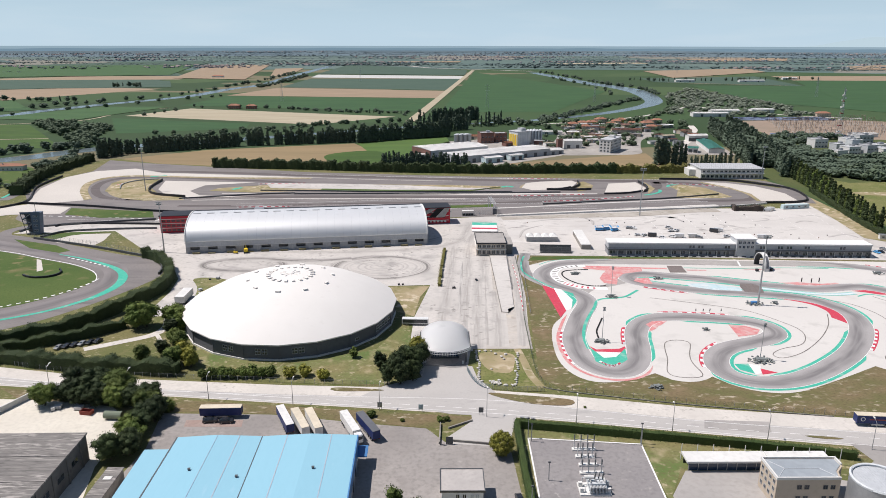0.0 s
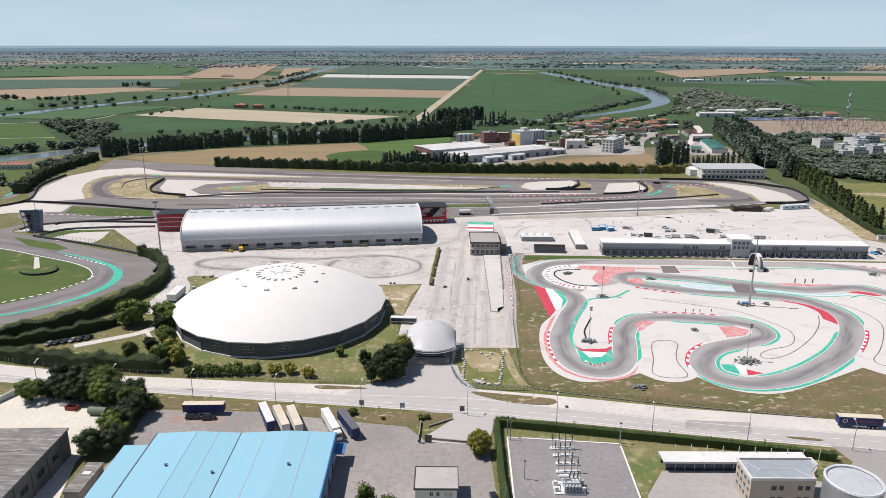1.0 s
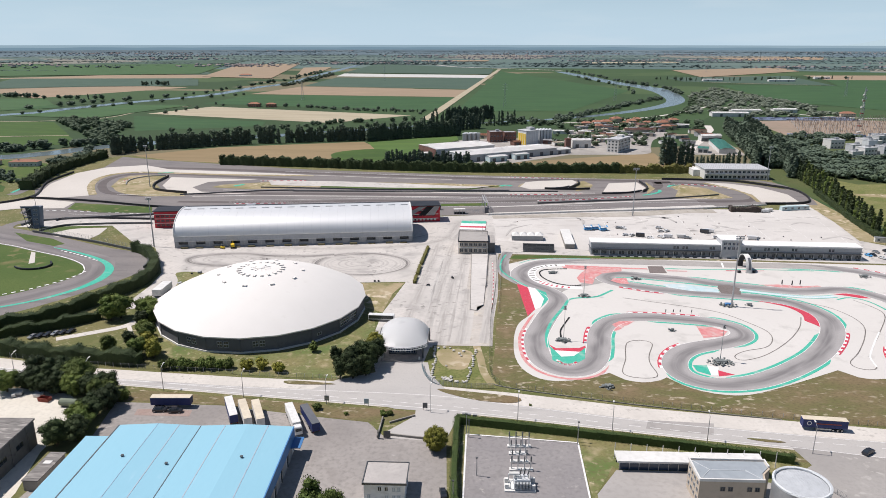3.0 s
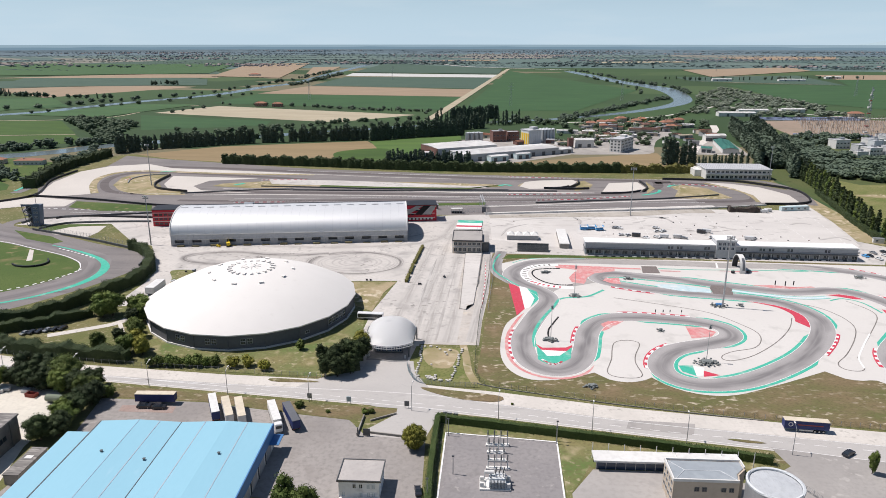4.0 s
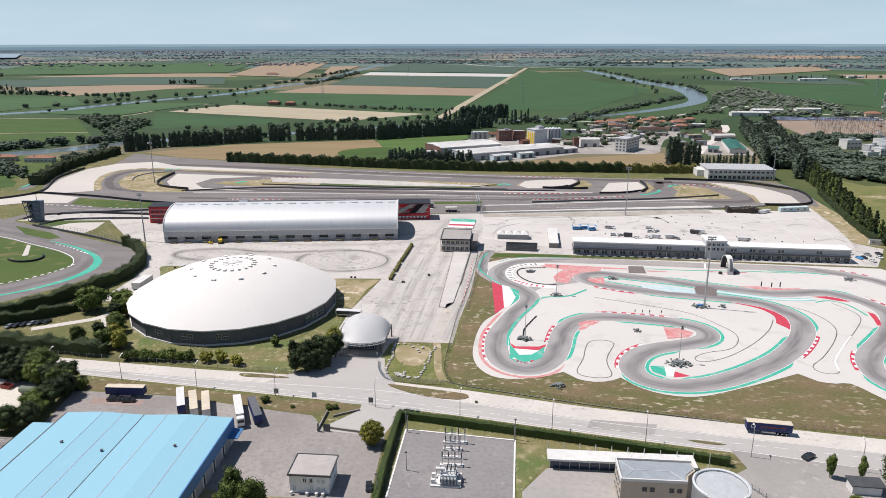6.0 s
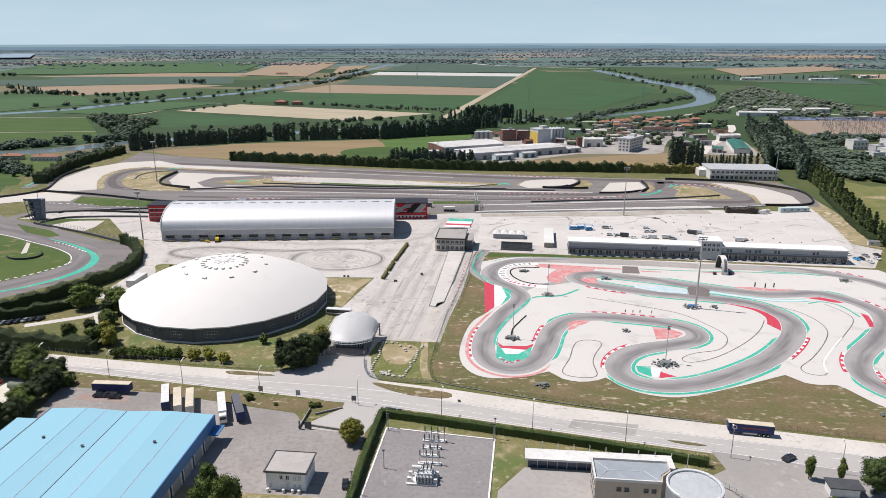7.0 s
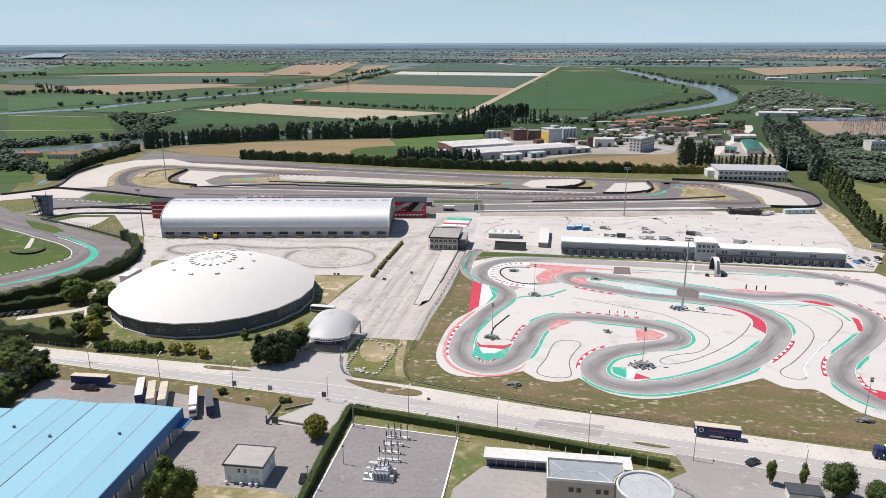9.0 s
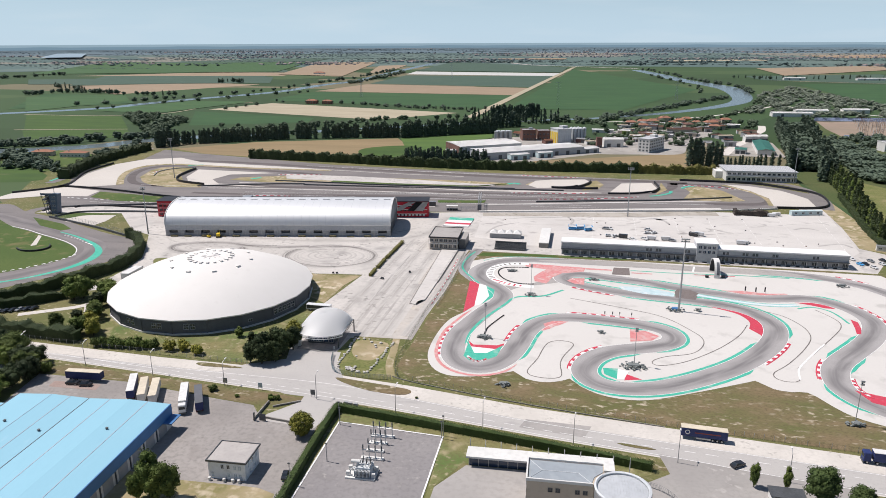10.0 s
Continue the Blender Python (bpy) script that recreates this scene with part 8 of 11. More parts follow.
timing = thing("start_gantry", "slim lattice start gantry reaching over the pit straight", "gantry", at=(39.0, 493.6, 0.08), turn=5)
part("foot_housing", rounded(boxes((-1.3, 1.6, -0.8, 0.8, 0, 4.2)), 0.1), "slate_wall", timing, "dark panelled foot")
for x in (-0.7, 0.9):
    part("mast", tube(bmesh.new(), (x, 0, 0), (x, 0, 8.4), 0.2, n=6), "light_grey", timing)
    part("far_mast", tube(bmesh.new(), (x, 23, 0), (x, 23, 8.4), 0.2, n=6), "light_grey", timing)
    for z in (7.2, 8.3):
        part("chord", tube(bmesh.new(), (x, 0, z), (x, 23, z), 0.13, n=5), "light_grey", timing)
for k in range(12):
    put("lacing", shared("gantry_lacing", lambda: tube(bmesh.new(), (-0.7, 0, 7.2), (0.9, 1.9, 8.3), 0.07, n=5), "steel"), timing, 0, 1.9 * k, 0)
pit = thing("pit_stand", "white-roofed pit wall stand with dark desks", "stand", at=(15.4, 490.0, 0.08), turn=7)
part("roof", rounded(boxes((0, 8.4, -1.4, 1.6, 3.2, 3.6)), 0.08), "white_wall", pit)
part("desk", boxes((0.2, 8.2, -0.9, 0.9, 0.0, 1.3)), "black", pit)
for k in range(5):
    for y in (-1.2, 1.4):
        put("post", shared("stand_post", lambda: boxes((-0.1, 0.1, -0.1, 0.1, 0, 3.2)), "steel"), pit, 0.2 + 2.0 * k, y, 0)
pen = thing("pit_rail", "grey mesh rail along the pit wall", "rail", at=(24.4, 491.3, 0.08), turn=7)
for k in range(8):
    put("post", shared("pen_post", lambda: boxes((-0.08, 0.08, -0.08, 0.08, 0, 3.0)), "steel"), pen, 1.8 * k, 0, 0)
for z in (1.0, 2.0, 2.9):
    part("bar", tube(bmesh.new(), (0, 0, z), (12.6, 0, z), 0.07, n=5), "steel", pen)
for x in (2, 10, 18):
    o = thing("pit_stand", "dark steel pit wall stand", "stand", "pit wall stands", (x - 16, 502, 0.08), 8)
    part("frame", boxes((-3.4, 3.4, -1.2, 1.2, 0, 0.4), (-3.4, 3.4, -1.2, -1.0, 0.4, 3.2), (-3.4, -3.2, -1, 1.2, 0.4, 3.2), (3.2, 3.4, -1, 1.2, 0.4, 3.2)), "dark_steel", o)
    part("roof", boxes((-3.6, 3.6, -1.4, 1.4, 3.2, 3.5)), "steel", o)

# viewing tower beside the corner
vt = thing("viewing_tower", "slanted slate-blue viewing tower with a lattice stair bay", "tower", at=(-264.5, 438.5, 0.08), turn=4)


def slant(x0, x1, y0, y1, z0, z1, lean0=-0.17, lean1=0.1):
    """A block whose two sides lean outwards as they rise."""
    b = bmesh.new()
    lo = [b.verts.new(p) for p in ((x0 + lean0 * z0, y0, z0), (x1 + lean1 * z0, y0, z0), (x1 + lean1 * z0, y1, z0), (x0 + lean0 * z0, y1, z0))]
    hi = [b.verts.new(p) for p in ((x0 + lean0 * z1, y0, z1), (x1 + lean1 * z1, y0, z1), (x1 + lean1 * z1, y1, z1), (x0 + lean0 * z1, y1, z1))]
    b.faces.new(lo[::-1]), b.faces.new(hi)
    for k in range(4):
        b.faces.new((lo[k], lo[(k + 1) % 4], hi[(k + 1) % 4], hi[k]))
    return b


part("tower_body", slant(0.4, 4.6, 0, 5, 0, 14.2, 0.0, 0.12), "tower_blue", vt, "slate-blue clad tower body")
for z in (2.2, 5.4, 8.6, 11.6):
    for x in (1.0, 2.6):
        window(vt, x + 0.7 + 0.06 * z, -0.04, z, 0.9, 1.1, 0, "light_grey")
for k, z in enumerate((0.2, 3.5, 6.8, 10.1, 13.4)):
    part("stair_floor", slant(-3.6, 0.35, 0, 5, z, z + 0.35, -0.17, 0.0), "dark_steel", vt)
    if k < 4:
        part("stair_flight", tube(bmesh.new(), (-3.2 - 0.17 * z, 0.6, z + 0.4), (0.0, 0.6, z + 3.2), 0.22, n=6) if k % 2 else tube(bmesh.new(), (0.0, 0.6, z + 0.4), (-3.4 - 0.17 * (z + 3), 0.6, z + 3.2), 0.22, n=6), "light_grey", vt)
for y in (0.15, 4.85):
    for x in (-3.5, -1.6):
        part("post", tube(bmesh.new(), (x, y, 0), (x - 0.17 * 13.6 * (1 if x < -2 else 0.5), y, 13.6), 0.2, n=6), "dark_steel", vt)
part("stair_screen", slant(-3.2, -0.4, 4.6, 4.75, 0.6, 13.2, -0.17, 0.0), "slate_wall", vt)
part("parapet", slant(-3.6, 4.7, -0.1, 0.05, 13.7, 14.9, -0.17, 0.12), "tower_blue", vt)
part("aerial", tube(bmesh.new(), (2.6, 3, 14.2), (2.6, 3, 20), 0.14), "dark_steel", vt)

# ---- tyre stacks and kit at the mast feet ----
def tyre_pile(x, y, n, spread, label, seed, sheeting="tarpaulin"):
    rnd = random.Random(seed)
    o = thing("tyre_pile", label, "tyre pile", "tyre piles on the kart circuit", (x, y, 0.1))
    me = shared("loose_tyre", lambda: (lambda b: [tube(b, (0, 0, 0.0), (0, 0, 0.28), 0.42, n=10), tube(b, (0, 0, 0.281), (0, 0, 0.285), 0.2, n=8)] and b)(bmesh.new()), "tarpaulin")
    for k in range(n):
        a, r = rnd.uniform(0, 6.28), spread * rnd.random() ** 0.6
        put("tyre", me, o, r * math.cos(a) * 1.5, r * math.sin(a), 0.28 * rnd.randrange(4))
    part("cover", rounded(boxes((-spread * 0.6, spread * 0.6, -spread * 0.3, spread * 0.4, 0, 1.3)), 0.2), sheeting, o, "blue sheet" if sheeting == "blue_panel" else "grey-green tarpaulin heap")


tyre_pile(66, 268, 34, 2.0, "heap of black tyres under a dark green cover", 1)
tyre_pile(124.5, 250, 60, 3.4, "wide heap of black tyres under a dark green cover", 2)
tyre_pile(149, 312, 40, 2.6, "heap of black tyres under a blue sheet at the tall mast", 3, "blue_panel")
tyre_pile(159, 312.5, 16, 1.2, "small heap of black tyres", 4)
tyre_pile(114, 349, 20, 1.8, "small heap of black tyres between two straights", 5)
tyre_pile(83, 322, 24, 2.2, "heap of tyres at the foot of a pole", 6)
tyre_pile(72, 357, 18, 1.8, "heap of tyres inside the first bend", 7)
tyre_pile(236, 357, 26, 2.2, "heap of tyres beside the straight", 8)
tyre_pile(77, 228, 24, 2.0, "heap of tyres on the dry grass bank", 9)
tyre_pile(190.6, 218, 22, 2.0, "heap of tyres on the dry grass bank", 10)
bm = bmesh.new()
tyre_wall = [spline([(65.6, 271), (66.3, 279), (69, 286.5), (72, 294)], False, 0.8), spline([(80, 364.6), (72, 363.8), (66.6, 361.6), (64.6, 356.2), (66, 348.6), (70.6, 341.4), (77, 337.8), (83.7, 338)], False, 0.7)]
for path in tyre_wall:
    o = thing("tyre_wall", "low wall of stacked black tyres", "tyre wall", "tyre walls", (0, 0, 0.1))
    me = shared("wall_tyre", lambda: (lambda b: [tube(b, (0, 0, 0.3 * k), (0, 0, 0.3 * k + 0.27), 0.36, n=8) for k in range(1)] and b)(bmesh.new()), "tyre")
    for x, y in path:
        put("tyre", me, o, x, y, 0)
bm.free()

# stones on the dry lot by the gate
def boulder(seed, s):
    rnd = random.Random(seed)
    b = bmesh.new()
    bmesh.ops.create_icosphere(b, subdivisions=1, radius=s)
    for v in b.verts:
        v.co *= rnd.uniform(0.75, 1.15)
        v.co.z *= 0.7
    return b


rs = random.Random(4)
spots = [(13.6 + rs.uniform(-0.7, 0.5), 259.5 - 1.75 * i) for i in range(16)] + [(29.4 - 0.19 * i + rs.uniform(-0.6, 0.6), 257.5 - 1.8 * i) for i in range(16)] + [(17.5 + rs.uniform(-0.6, 3.2), 230.5 + rs.uniform(0, 4)) for _ in range(16)] + [(22 + rs.uniform(0, 3.5), 229.8 + rs.uniform(0, 1)) for _ in range(4)]
spots += [(14.5 + 2.4 * i, 259.6 + rs.uniform(-0.6, 0.6)) for i in range(3)] + [(20.7, 256.7), (23.7, 252.1), (24.8, 256.3), (18.2, 243.0), (23.0, 254.0)]
for k, (x, y) in enumerate(spots):
    o = tagged(new("boulder", shared(f"boulder_{k % 5}", lambda: boulder(k % 5, 0.62), "stone")), "pale boulder on the dry lot", "boulder", "boulders on the dry lot")
    o.matrix_basis = pose(x, y, 0.35, 0, 0, 40 * k) @ Matrix.Scale((1.0, 1.25, 0.8, 1.1)[k % 4], 4)

# ---- fences, barriers ----
def fence(pts, h, gap, label, mesh_mat="dark_steel", wires=3, rail=0.03):
    o = thing("fence", label, "fence", at=(0, 0, 0.06))
    line = spline(pts, False, gap, 0)
    post = shared(f"fence_post_{h}", lambda: boxes((-0.05, 0.05, -0.05, 0.05, 0, h)), "steel")
    for x, y in line:
        put("post", post, o, x, y, 0)
    for k in range(wires):
        b = bmesh.new()
        z = h * (k + 0.7) / wires
        wire(b, [(*p, z) for p in line], rail)
        part("wire", b, mesh_mat, o)
    return o


fence([(42.6, 386), (41.2, 350), (39, 318), (36.9, 296), (35.7, 270), (35.0, 248), (35.2, 237), (38, 228.4), (44, 226.3), (87, 216.2), (134, 208), (185, 201.5), (260, 190)], 2.0, 3.0, "green wire mesh fence on steel posts", "leaf_dark", 6, 0.025)
fence([(8.8, 243), (10.6, 235), (15, 228.2), (26, 226), (36, 226)], 2.0, 1.6, "blue-grey wire mesh fence beside the gate", "fence_blue", 9, 0.035)
fence([(-165, 247), (-126, 239), (-59, 233), (-20, 230)], 2.0, 3.0, "grey wire fence on a low wall along the road", "dark_steel", 5)
fence([(-262, 431), (-210, 411), (-181, 396), (-166, 388.5), (-152, 371), (-150, 358)], 3.2, 3.0, "tall wire debris fence round the circuit corner", "dark_steel", 6, 0.03)
fence([(40.5, 300), (43.3, 345), (46, 388)], 1.6, 3.0, "low fence beside the kart grass", "steel", 3)
fence([(118, 176), (126, 172), (131, 160), (133, 140)], 1.8, 2.2, "dark steel railing of the forecourt", "dark_steel", 5, 0.04)
low = thing("kerb_wall", "low concrete wall along the road", "wall", at=(0, 0, 0))
bm = bmesh.new()
ribbon(bm, spline([(36, 228.6), (44, 225.3), (87, 215.2), (130, 207.6)], False, 4), -0.1, 0.1, 0.4)
part("coping", bm, "concrete_wall", low)
bm = bmesh.new()
w = spline([(36, 228.6), (44, 225.3), (87, 215.2), (130, 207.6)], False, 4)
for p, q in zip(w, w[1:]):
    d = (q - p) / np.linalg.norm(q - p)
    n = np.array((-d[1], d[0])) * 0.08
    prism(bm, [tuple(p - n), tuple(q - n), tuple(q + n), tuple(p + n)], 0, 0.39)
part("wall", bm, "concrete_wall", low)


def barrier(pts, label, h=1.2, m="concrete_wall"):
    o = thing("crash_barrier", label, "barrier", "crash barriers", (0, 0, 0.07))
    line = spline(pts, False, 6, 1)
    for k, (p, q) in enumerate(zip(line, line[1:])):
        d = (q - p) / np.linalg.norm(q - p)
        n = np.array((-d[1], d[0])) * 0.35
        b = bmesh.new()
        prism(b, [tuple(p - n), tuple(q - n), tuple(q + n), tuple(p + n)], 0, h)
        part("segment", b, m, o)


barrier([(-223.3, 355), (-217.9, 351.2), (-211.1, 351.2), (-206.1, 354.3), (-205.3, 360), (-209, 365)], "low dark tyre wall round the infield path", 1.1, "black")
barrier([(-258, 428), (-210, 408), (-181, 393.5), (-167, 386), (-154, 369), (-152, 357)], "low dark crash barrier round the corner", 1.4, "dark_steel")
barrier([(-322, 528), (-270, 519), (-215, 503), (-180, 497)], "dark crash barrier beside the gravel", 1.6, "black")
barrier([(-345, 497), (-322, 530), (-345, 590), (-349, 640)], "dark tyre barrier round the gravel", 1.6, "black")
barrier([(40, 487), (127, 501.5), (210, 515), (253, 527)], "low pale concrete pit wall", 1.1, "white_wall")
barrier([(200, 627), (258, 621), (280, 605), (299, 582), (289, 536), (253, 529)], "dark crash barrier round the far bend", 1.8, "black")
barrier([(111, 583), (122, 600), (123, 615)], "dark tyre barrier beside the gravel", 2.0, "black")
barrier([(170, 571), (178, 586), (177, 614)], "dark tyre barrier beside the gravel", 2.0, "black")
barrier([(-205, 551), (-235, 562), (-247, 585), (-250, 622)], "dark tyre barrier beside the gravel", 2.0, "black")
barrier([(-200, 478), (-250, 464), (-274, 455), (-276, 444)], "low dark barrier of the service lane", 1.2, "dark_steel")
barrier([(90, 580), (112, 578), (128, 581)], "dark tyre barrier between the lanes", 1.8, "black")
barrier([(-120, 563), (10, 566), (100, 570)], "low barrier between the lanes", 1.0, "dark_steel")
for pts, words, h, m in (([(-151, 577), (-100, 575), (-56, 572), (-12, 572), (31, 571), (60, 572)], "dark guard rail beside the infield strip", 1.0, "dark_steel"),
                         ([(79, 525), (135, 537), (174, 544), (216, 557), (229, 562)], "dark guard rail between the lanes", 1.1, "dark_steel"),
                         ([(-260, 458), (-258, 463), (-241, 466), (-217, 465), (-192, 464)], "dark tyre wall of the pit entry", 1.3, "black"),
                         ([(-255, 430), (-252, 437), (-247, 445), (-234, 448), (-217, 451), (-190, 453)], "dark guard rail behind the gravel patch", 1.2, "dark_steel"),
                         ([(135, 563), (157, 566), (170, 575)], "dark tyre wall along the gravel", 1.4, "black"),
                         ([(92, 580), (105, 583), (112, 590)], "dark tyre wall round the gravel", 1.5, "black"),
                         ([(-208, 545), (-150, 562), (-120, 566)], "dark guard rail beside the hairpin", 1.0, "dark_steel"),
                         ([(-272, 585), (-279, 606), (-272, 622), (-255, 628)], "low pale guard rail on the infield", 0.9, "steel")):
    barrier(pts, words, h, m)



# ---- plants ----
def leaf_quads(rng, centres, radii, per, size, squash=1.0, facing=None):
    """Small leaf sprays scattered through balls: vertices and four-cornered faces."""
    n = len(centres) * per
    c = np.repeat(np.asarray(centres, float), per, 0)
    r = np.repeat(np.asarray(radii, float), per)
    d = rng.normal(size=(n, 3))
    d /= np.linalg.norm(d, axis=1)[:, None]
    d[:, 2] *= squash
    p = c + d * (r * rng.uniform(0.55, 1.08, n))[:, None]
    a = rng.normal(size=(n, 3))
    a /= np.linalg.norm(a, axis=1)[:, None]
    out = d + 0.7 * rng.normal(size=(n, 3)) if facing is None else facing + 0.2 * rng.normal(size=(n, 3))
    b = np.cross(out, a)
    b /= np.linalg.norm(b, axis=1)[:, None] + 1e-9
    a2 = np.cross(b, out)
    a2 /= np.linalg.norm(a2, axis=1)[:, None] + 1e-9
    s = (size * rng.uniform(0.6, 1.3, n))[:, None]
    v = np.stack([p - a2 * s, p + b * s * 0.8, p + a2 * s, p - b * s * 0.8], 1).reshape(-1, 3)
    f = np.arange(4 * n).reshape(-1, 4)
    return v, f


def blob(rng, centres, radii, shrink=0.72):
    """Closed cores that keep light from passing through a crown."""
    b = bmesh.new()
    bmesh.ops.create_icosphere(b, subdivisions=1, radius=1.0)
    base = np.array([v.co for v in b.verts])
    tri = np.array([[v.index for v in f.verts] for f in b.faces])
    b.free()
    vs, fs = [], []
    for c, r in zip(centres, radii):
        fs.append(tri + len(vs) * len(base))
        vs.append(np.asarray(c) + base * r * shrink * rng.uniform(0.8, 1.1, (len(base), 1)))
    return np.concatenate(vs), np.concatenate(fs)


def raw_mesh(name, groups, material):
    """One mesh out of (vertices, faces) groups."""
    verts, faces, k = [], [], 0
    for v, f in groups:
        verts.append(v)
        faces += [tuple(int(i) for i in row) for row in (np.asarray(f) + k)]
        k += len(v)
    me = bpy.data.meshes.new(name)
    me.from_pydata(np.concatenate(verts).tolist(), [], faces)
    me.materials.append(M[material])
    return me


def crown_points(kind, rng, dense=1.0):
    """Ball centres and radii of a crown of unit height."""
    if kind == "poplar":
        z = np.linspace(0.10, 0.97, 11)
        r = 0.02 + 0.082 * np.clip(1 - ((z - 0.1) / 0.9) ** 2.4, 0, 1) ** 0.7
        return np.stack([rng.normal(0, 0.014, 11), rng.normal(0, 0.014, 11), z], 1), r
    n = int({"pine": 34, "bush": 22, "ball": 46, "broad": 34}[kind] * dense)
    wide, tall, mid = {"pine": (0.42, 0.36, 0.50), "bush": (0.40, 0.34, 0.40), "ball": (0.40, 0.40, 0.44), "broad": (0.29, 0.38, 0.52)}[kind]
    # balls spread evenly over an egg-shaped crown, pulled in and out a little
    k = np.arange(n) + 0.5
    c, a = 1 - 2 * k / n, k * 2.39996 + rng.uniform(0, 6.28)
    q = np.sqrt(1 - c * c)
    slack = 0.04 if kind == "ball" else 0.34
    pull = rng.uniform(0.78 - slack, 0.84 + 0.5 * slack, n)
    r = rng.uniform(*((0.9, 1.1) if kind == "ball" else (0.65, 1.3)), n) * {"pine": 0.15, "bush": 0.17, "ball": 0.11, "broad": 0.125}[kind] / dense ** 0.4
    low = np.where(c < -0.3, 0.8, 1.0)
    return np.stack([wide * q * np.cos(a) * pull * low, wide * q * np.sin(a) * pull * low, mid + tall * c * pull], 1), r


def trunk(kind, rng):
    b = bmesh.new()
    top = {"poplar": 0.8, "pine": 0.66, "bush": 0.3, "ball": 0.3, "broad": 0.55}[kind]
    tube(b, (0, 0, 0), (0.01, 0, top * 0.5), 0.028, 0.02, 7)
    tube(b, (0.01, 0, top * 0.5), (0, 0.01, top), 0.02, 0.01, 7)
    for k in range(5):
        a = 2.4 * k
        z = top * (0.5 + 0.1 * k)
        reach = 0.06 if kind == "poplar" else 0.2
        tube(b, (0, 0, z), (reach * math.cos(a), reach * math.sin(a), z + 0.14), 0.012, 0.004, 5)
    return b


def plant_mesh(kind, material, seed, per, size):
    key = f"crown_{kind}_{material}_{seed}_{per}"
    if key not in cache:
        rng = np.random.default_rng(seed)
        c, r = crown_points(kind, rng)
        cache[key] = raw_mesh("crown", [leaf_quads(rng, c, r, per, 1.15 * size), blob(rng, c, r, 0.76)], material)
    return cache[key]


def tree(x, y, h, kind, material, label, group="", seed=0, per=40, size=0.03, wide=1.0, name="tree", category="tree"):
    o = thing(name, label, category, group, (x, y, 0.0), (x * 37 + y * 91) % 360)
    o.scale = (h * wide, h * wide, h)
    put("trunk", shared(f"trunk_{kind}", lambda: trunk(kind, None), "bark"), o, 0, 0, 0)
    put("crown", plant_mesh(kind, material, seed, per, size), o, 0, 0, 0)
    return o


rt = random.Random(11)
# umbrella pines on the gravel lot
PINES = ((-137, 216.5, 9.5), (-128, 221.5, 12), (-121, 222, 12.5), (-113.5, 221.5, 12), (-125.5, 217, 9), (-119, 216, 9), (-112, 215.5, 9.5), (-106.5, 216, 9), (-101.5, 218, 9), (-99.5, 210.5, 9.5), (-95.5, 206, 10), (-97.5, 200.5, 9.5), (-99.5, 196, 8.5),
         (-100, 184, 9.5), (-95.5, 186.5, 9.5), (-96.5, 191.5, 8), (-131.5, 219, 8))
for k, (x, y, h) in enumerate(PINES):
    tree(x, y, h, "pine", "leaf_dark" if k % 3 else "leaf", "dark green umbrella pine beside the gravel lot", "pines beside the gravel lot", k % 4, 170, 0.017, 1.12)
# trees round the gate and the hall
for x, y, h, k in ((-20.5, 231.5, 9.0, 0), (-16.0, 231.5, 11.5, 1), (-11.5, 234.0, 10.0, 2), (-17.5, 237, 12.0, 3), (-11.0, 240.0, 12.5, 0), (-14.5, 243.5, 10.5, 1), (-8.8, 245.5, 11.0, 3)):
    tree(x, y, h, "broad", "leaf_dark", "dark green broadleaf tree beside the gate", "trees beside the gate", k, 170, 0.016, 0.98)
tree(-10, 251, 11.0, "broad", "leaf_yellow", "yellow-green young tree behind the gate trees", "", 2, 140, 0.018, 1.05)
tree(-24.1, 243, 8, "broad", "leaf_dark", "dark slim tree on the lawn edge", "", 1, 140, 0.018, 1.0)
for x, y, h, m in ((-133, 283, 12, "leaf"), (-130, 286, 13, "leaf"), (-135, 286, 9, "leaf"), (-120, 289, 10, "leaf"), (-116.5, 286, 11, "leaf"), (-113, 280, 9, "leaf"), (-116, 277, 8, "leaf_dark"), (-111, 267, 8, "leaf"), (-107, 262, 9, "leaf"), (-101, 250, 9, "leaf_yellow"), (-97, 246, 8, "leaf_yellow"), (-104, 247, 9, "leaf"), (-112, 257, 7, "leaf_dark"), (-117, 250, 8, "leaf")):
    tree(x, y, h, "broad", m, "yellow-green leafy tree beside the path" if m == "leaf_yellow" else "leafy green tree beside the path", "trees beside the path", int(abs(x)) % 4, 130, 0.02, 1.25)
for i in range(8):
    tree(-89 + 3.5 * i, 236.4 + 0.2 * i, 5.0 + 0.4 * (i % 3), "bush", "leaf", "round green shrub in a row beside the road", "shrubs beside the road", i % 4, 110, 0.03, 0.95, "shrub", "shrub")
for x, y in ((-57.4, 237.2), (-52.0, 238.1), (-44.7, 235.6)):
    tree(x, y, 5.6, "bush", "leaf_yellow", "small yellow-green shrub on the lawn", "yellow shrubs on the lawn", int(-x) % 3, 110, 0.03, 1.0, "shrub", "shrub")
tree(-35.6, 254.1, 4.6, "broad", "leaf", "small young tree on the lawn", "", 1, 40, 0.035, 1.2)
tree(17.0, 185.6, 9.4, "ball", "leaf_yellow", "large round yellow-green bush by the yard entrance", "", 3, 200, 0.015, 1.0, "bush", "bush")
for x, y, h in ((-13.6, 150.5, 13.5), (-7.2, 149.5, 12), (-10.6, 148.5, 10.5), (-15.5, 148, 9.5)):
    tree(x, y, h, "broad", "leaf", "leafy green tree beside the yard office", "trees beside the yard office", int(-x) % 3, 210, 0.017, 0.82)
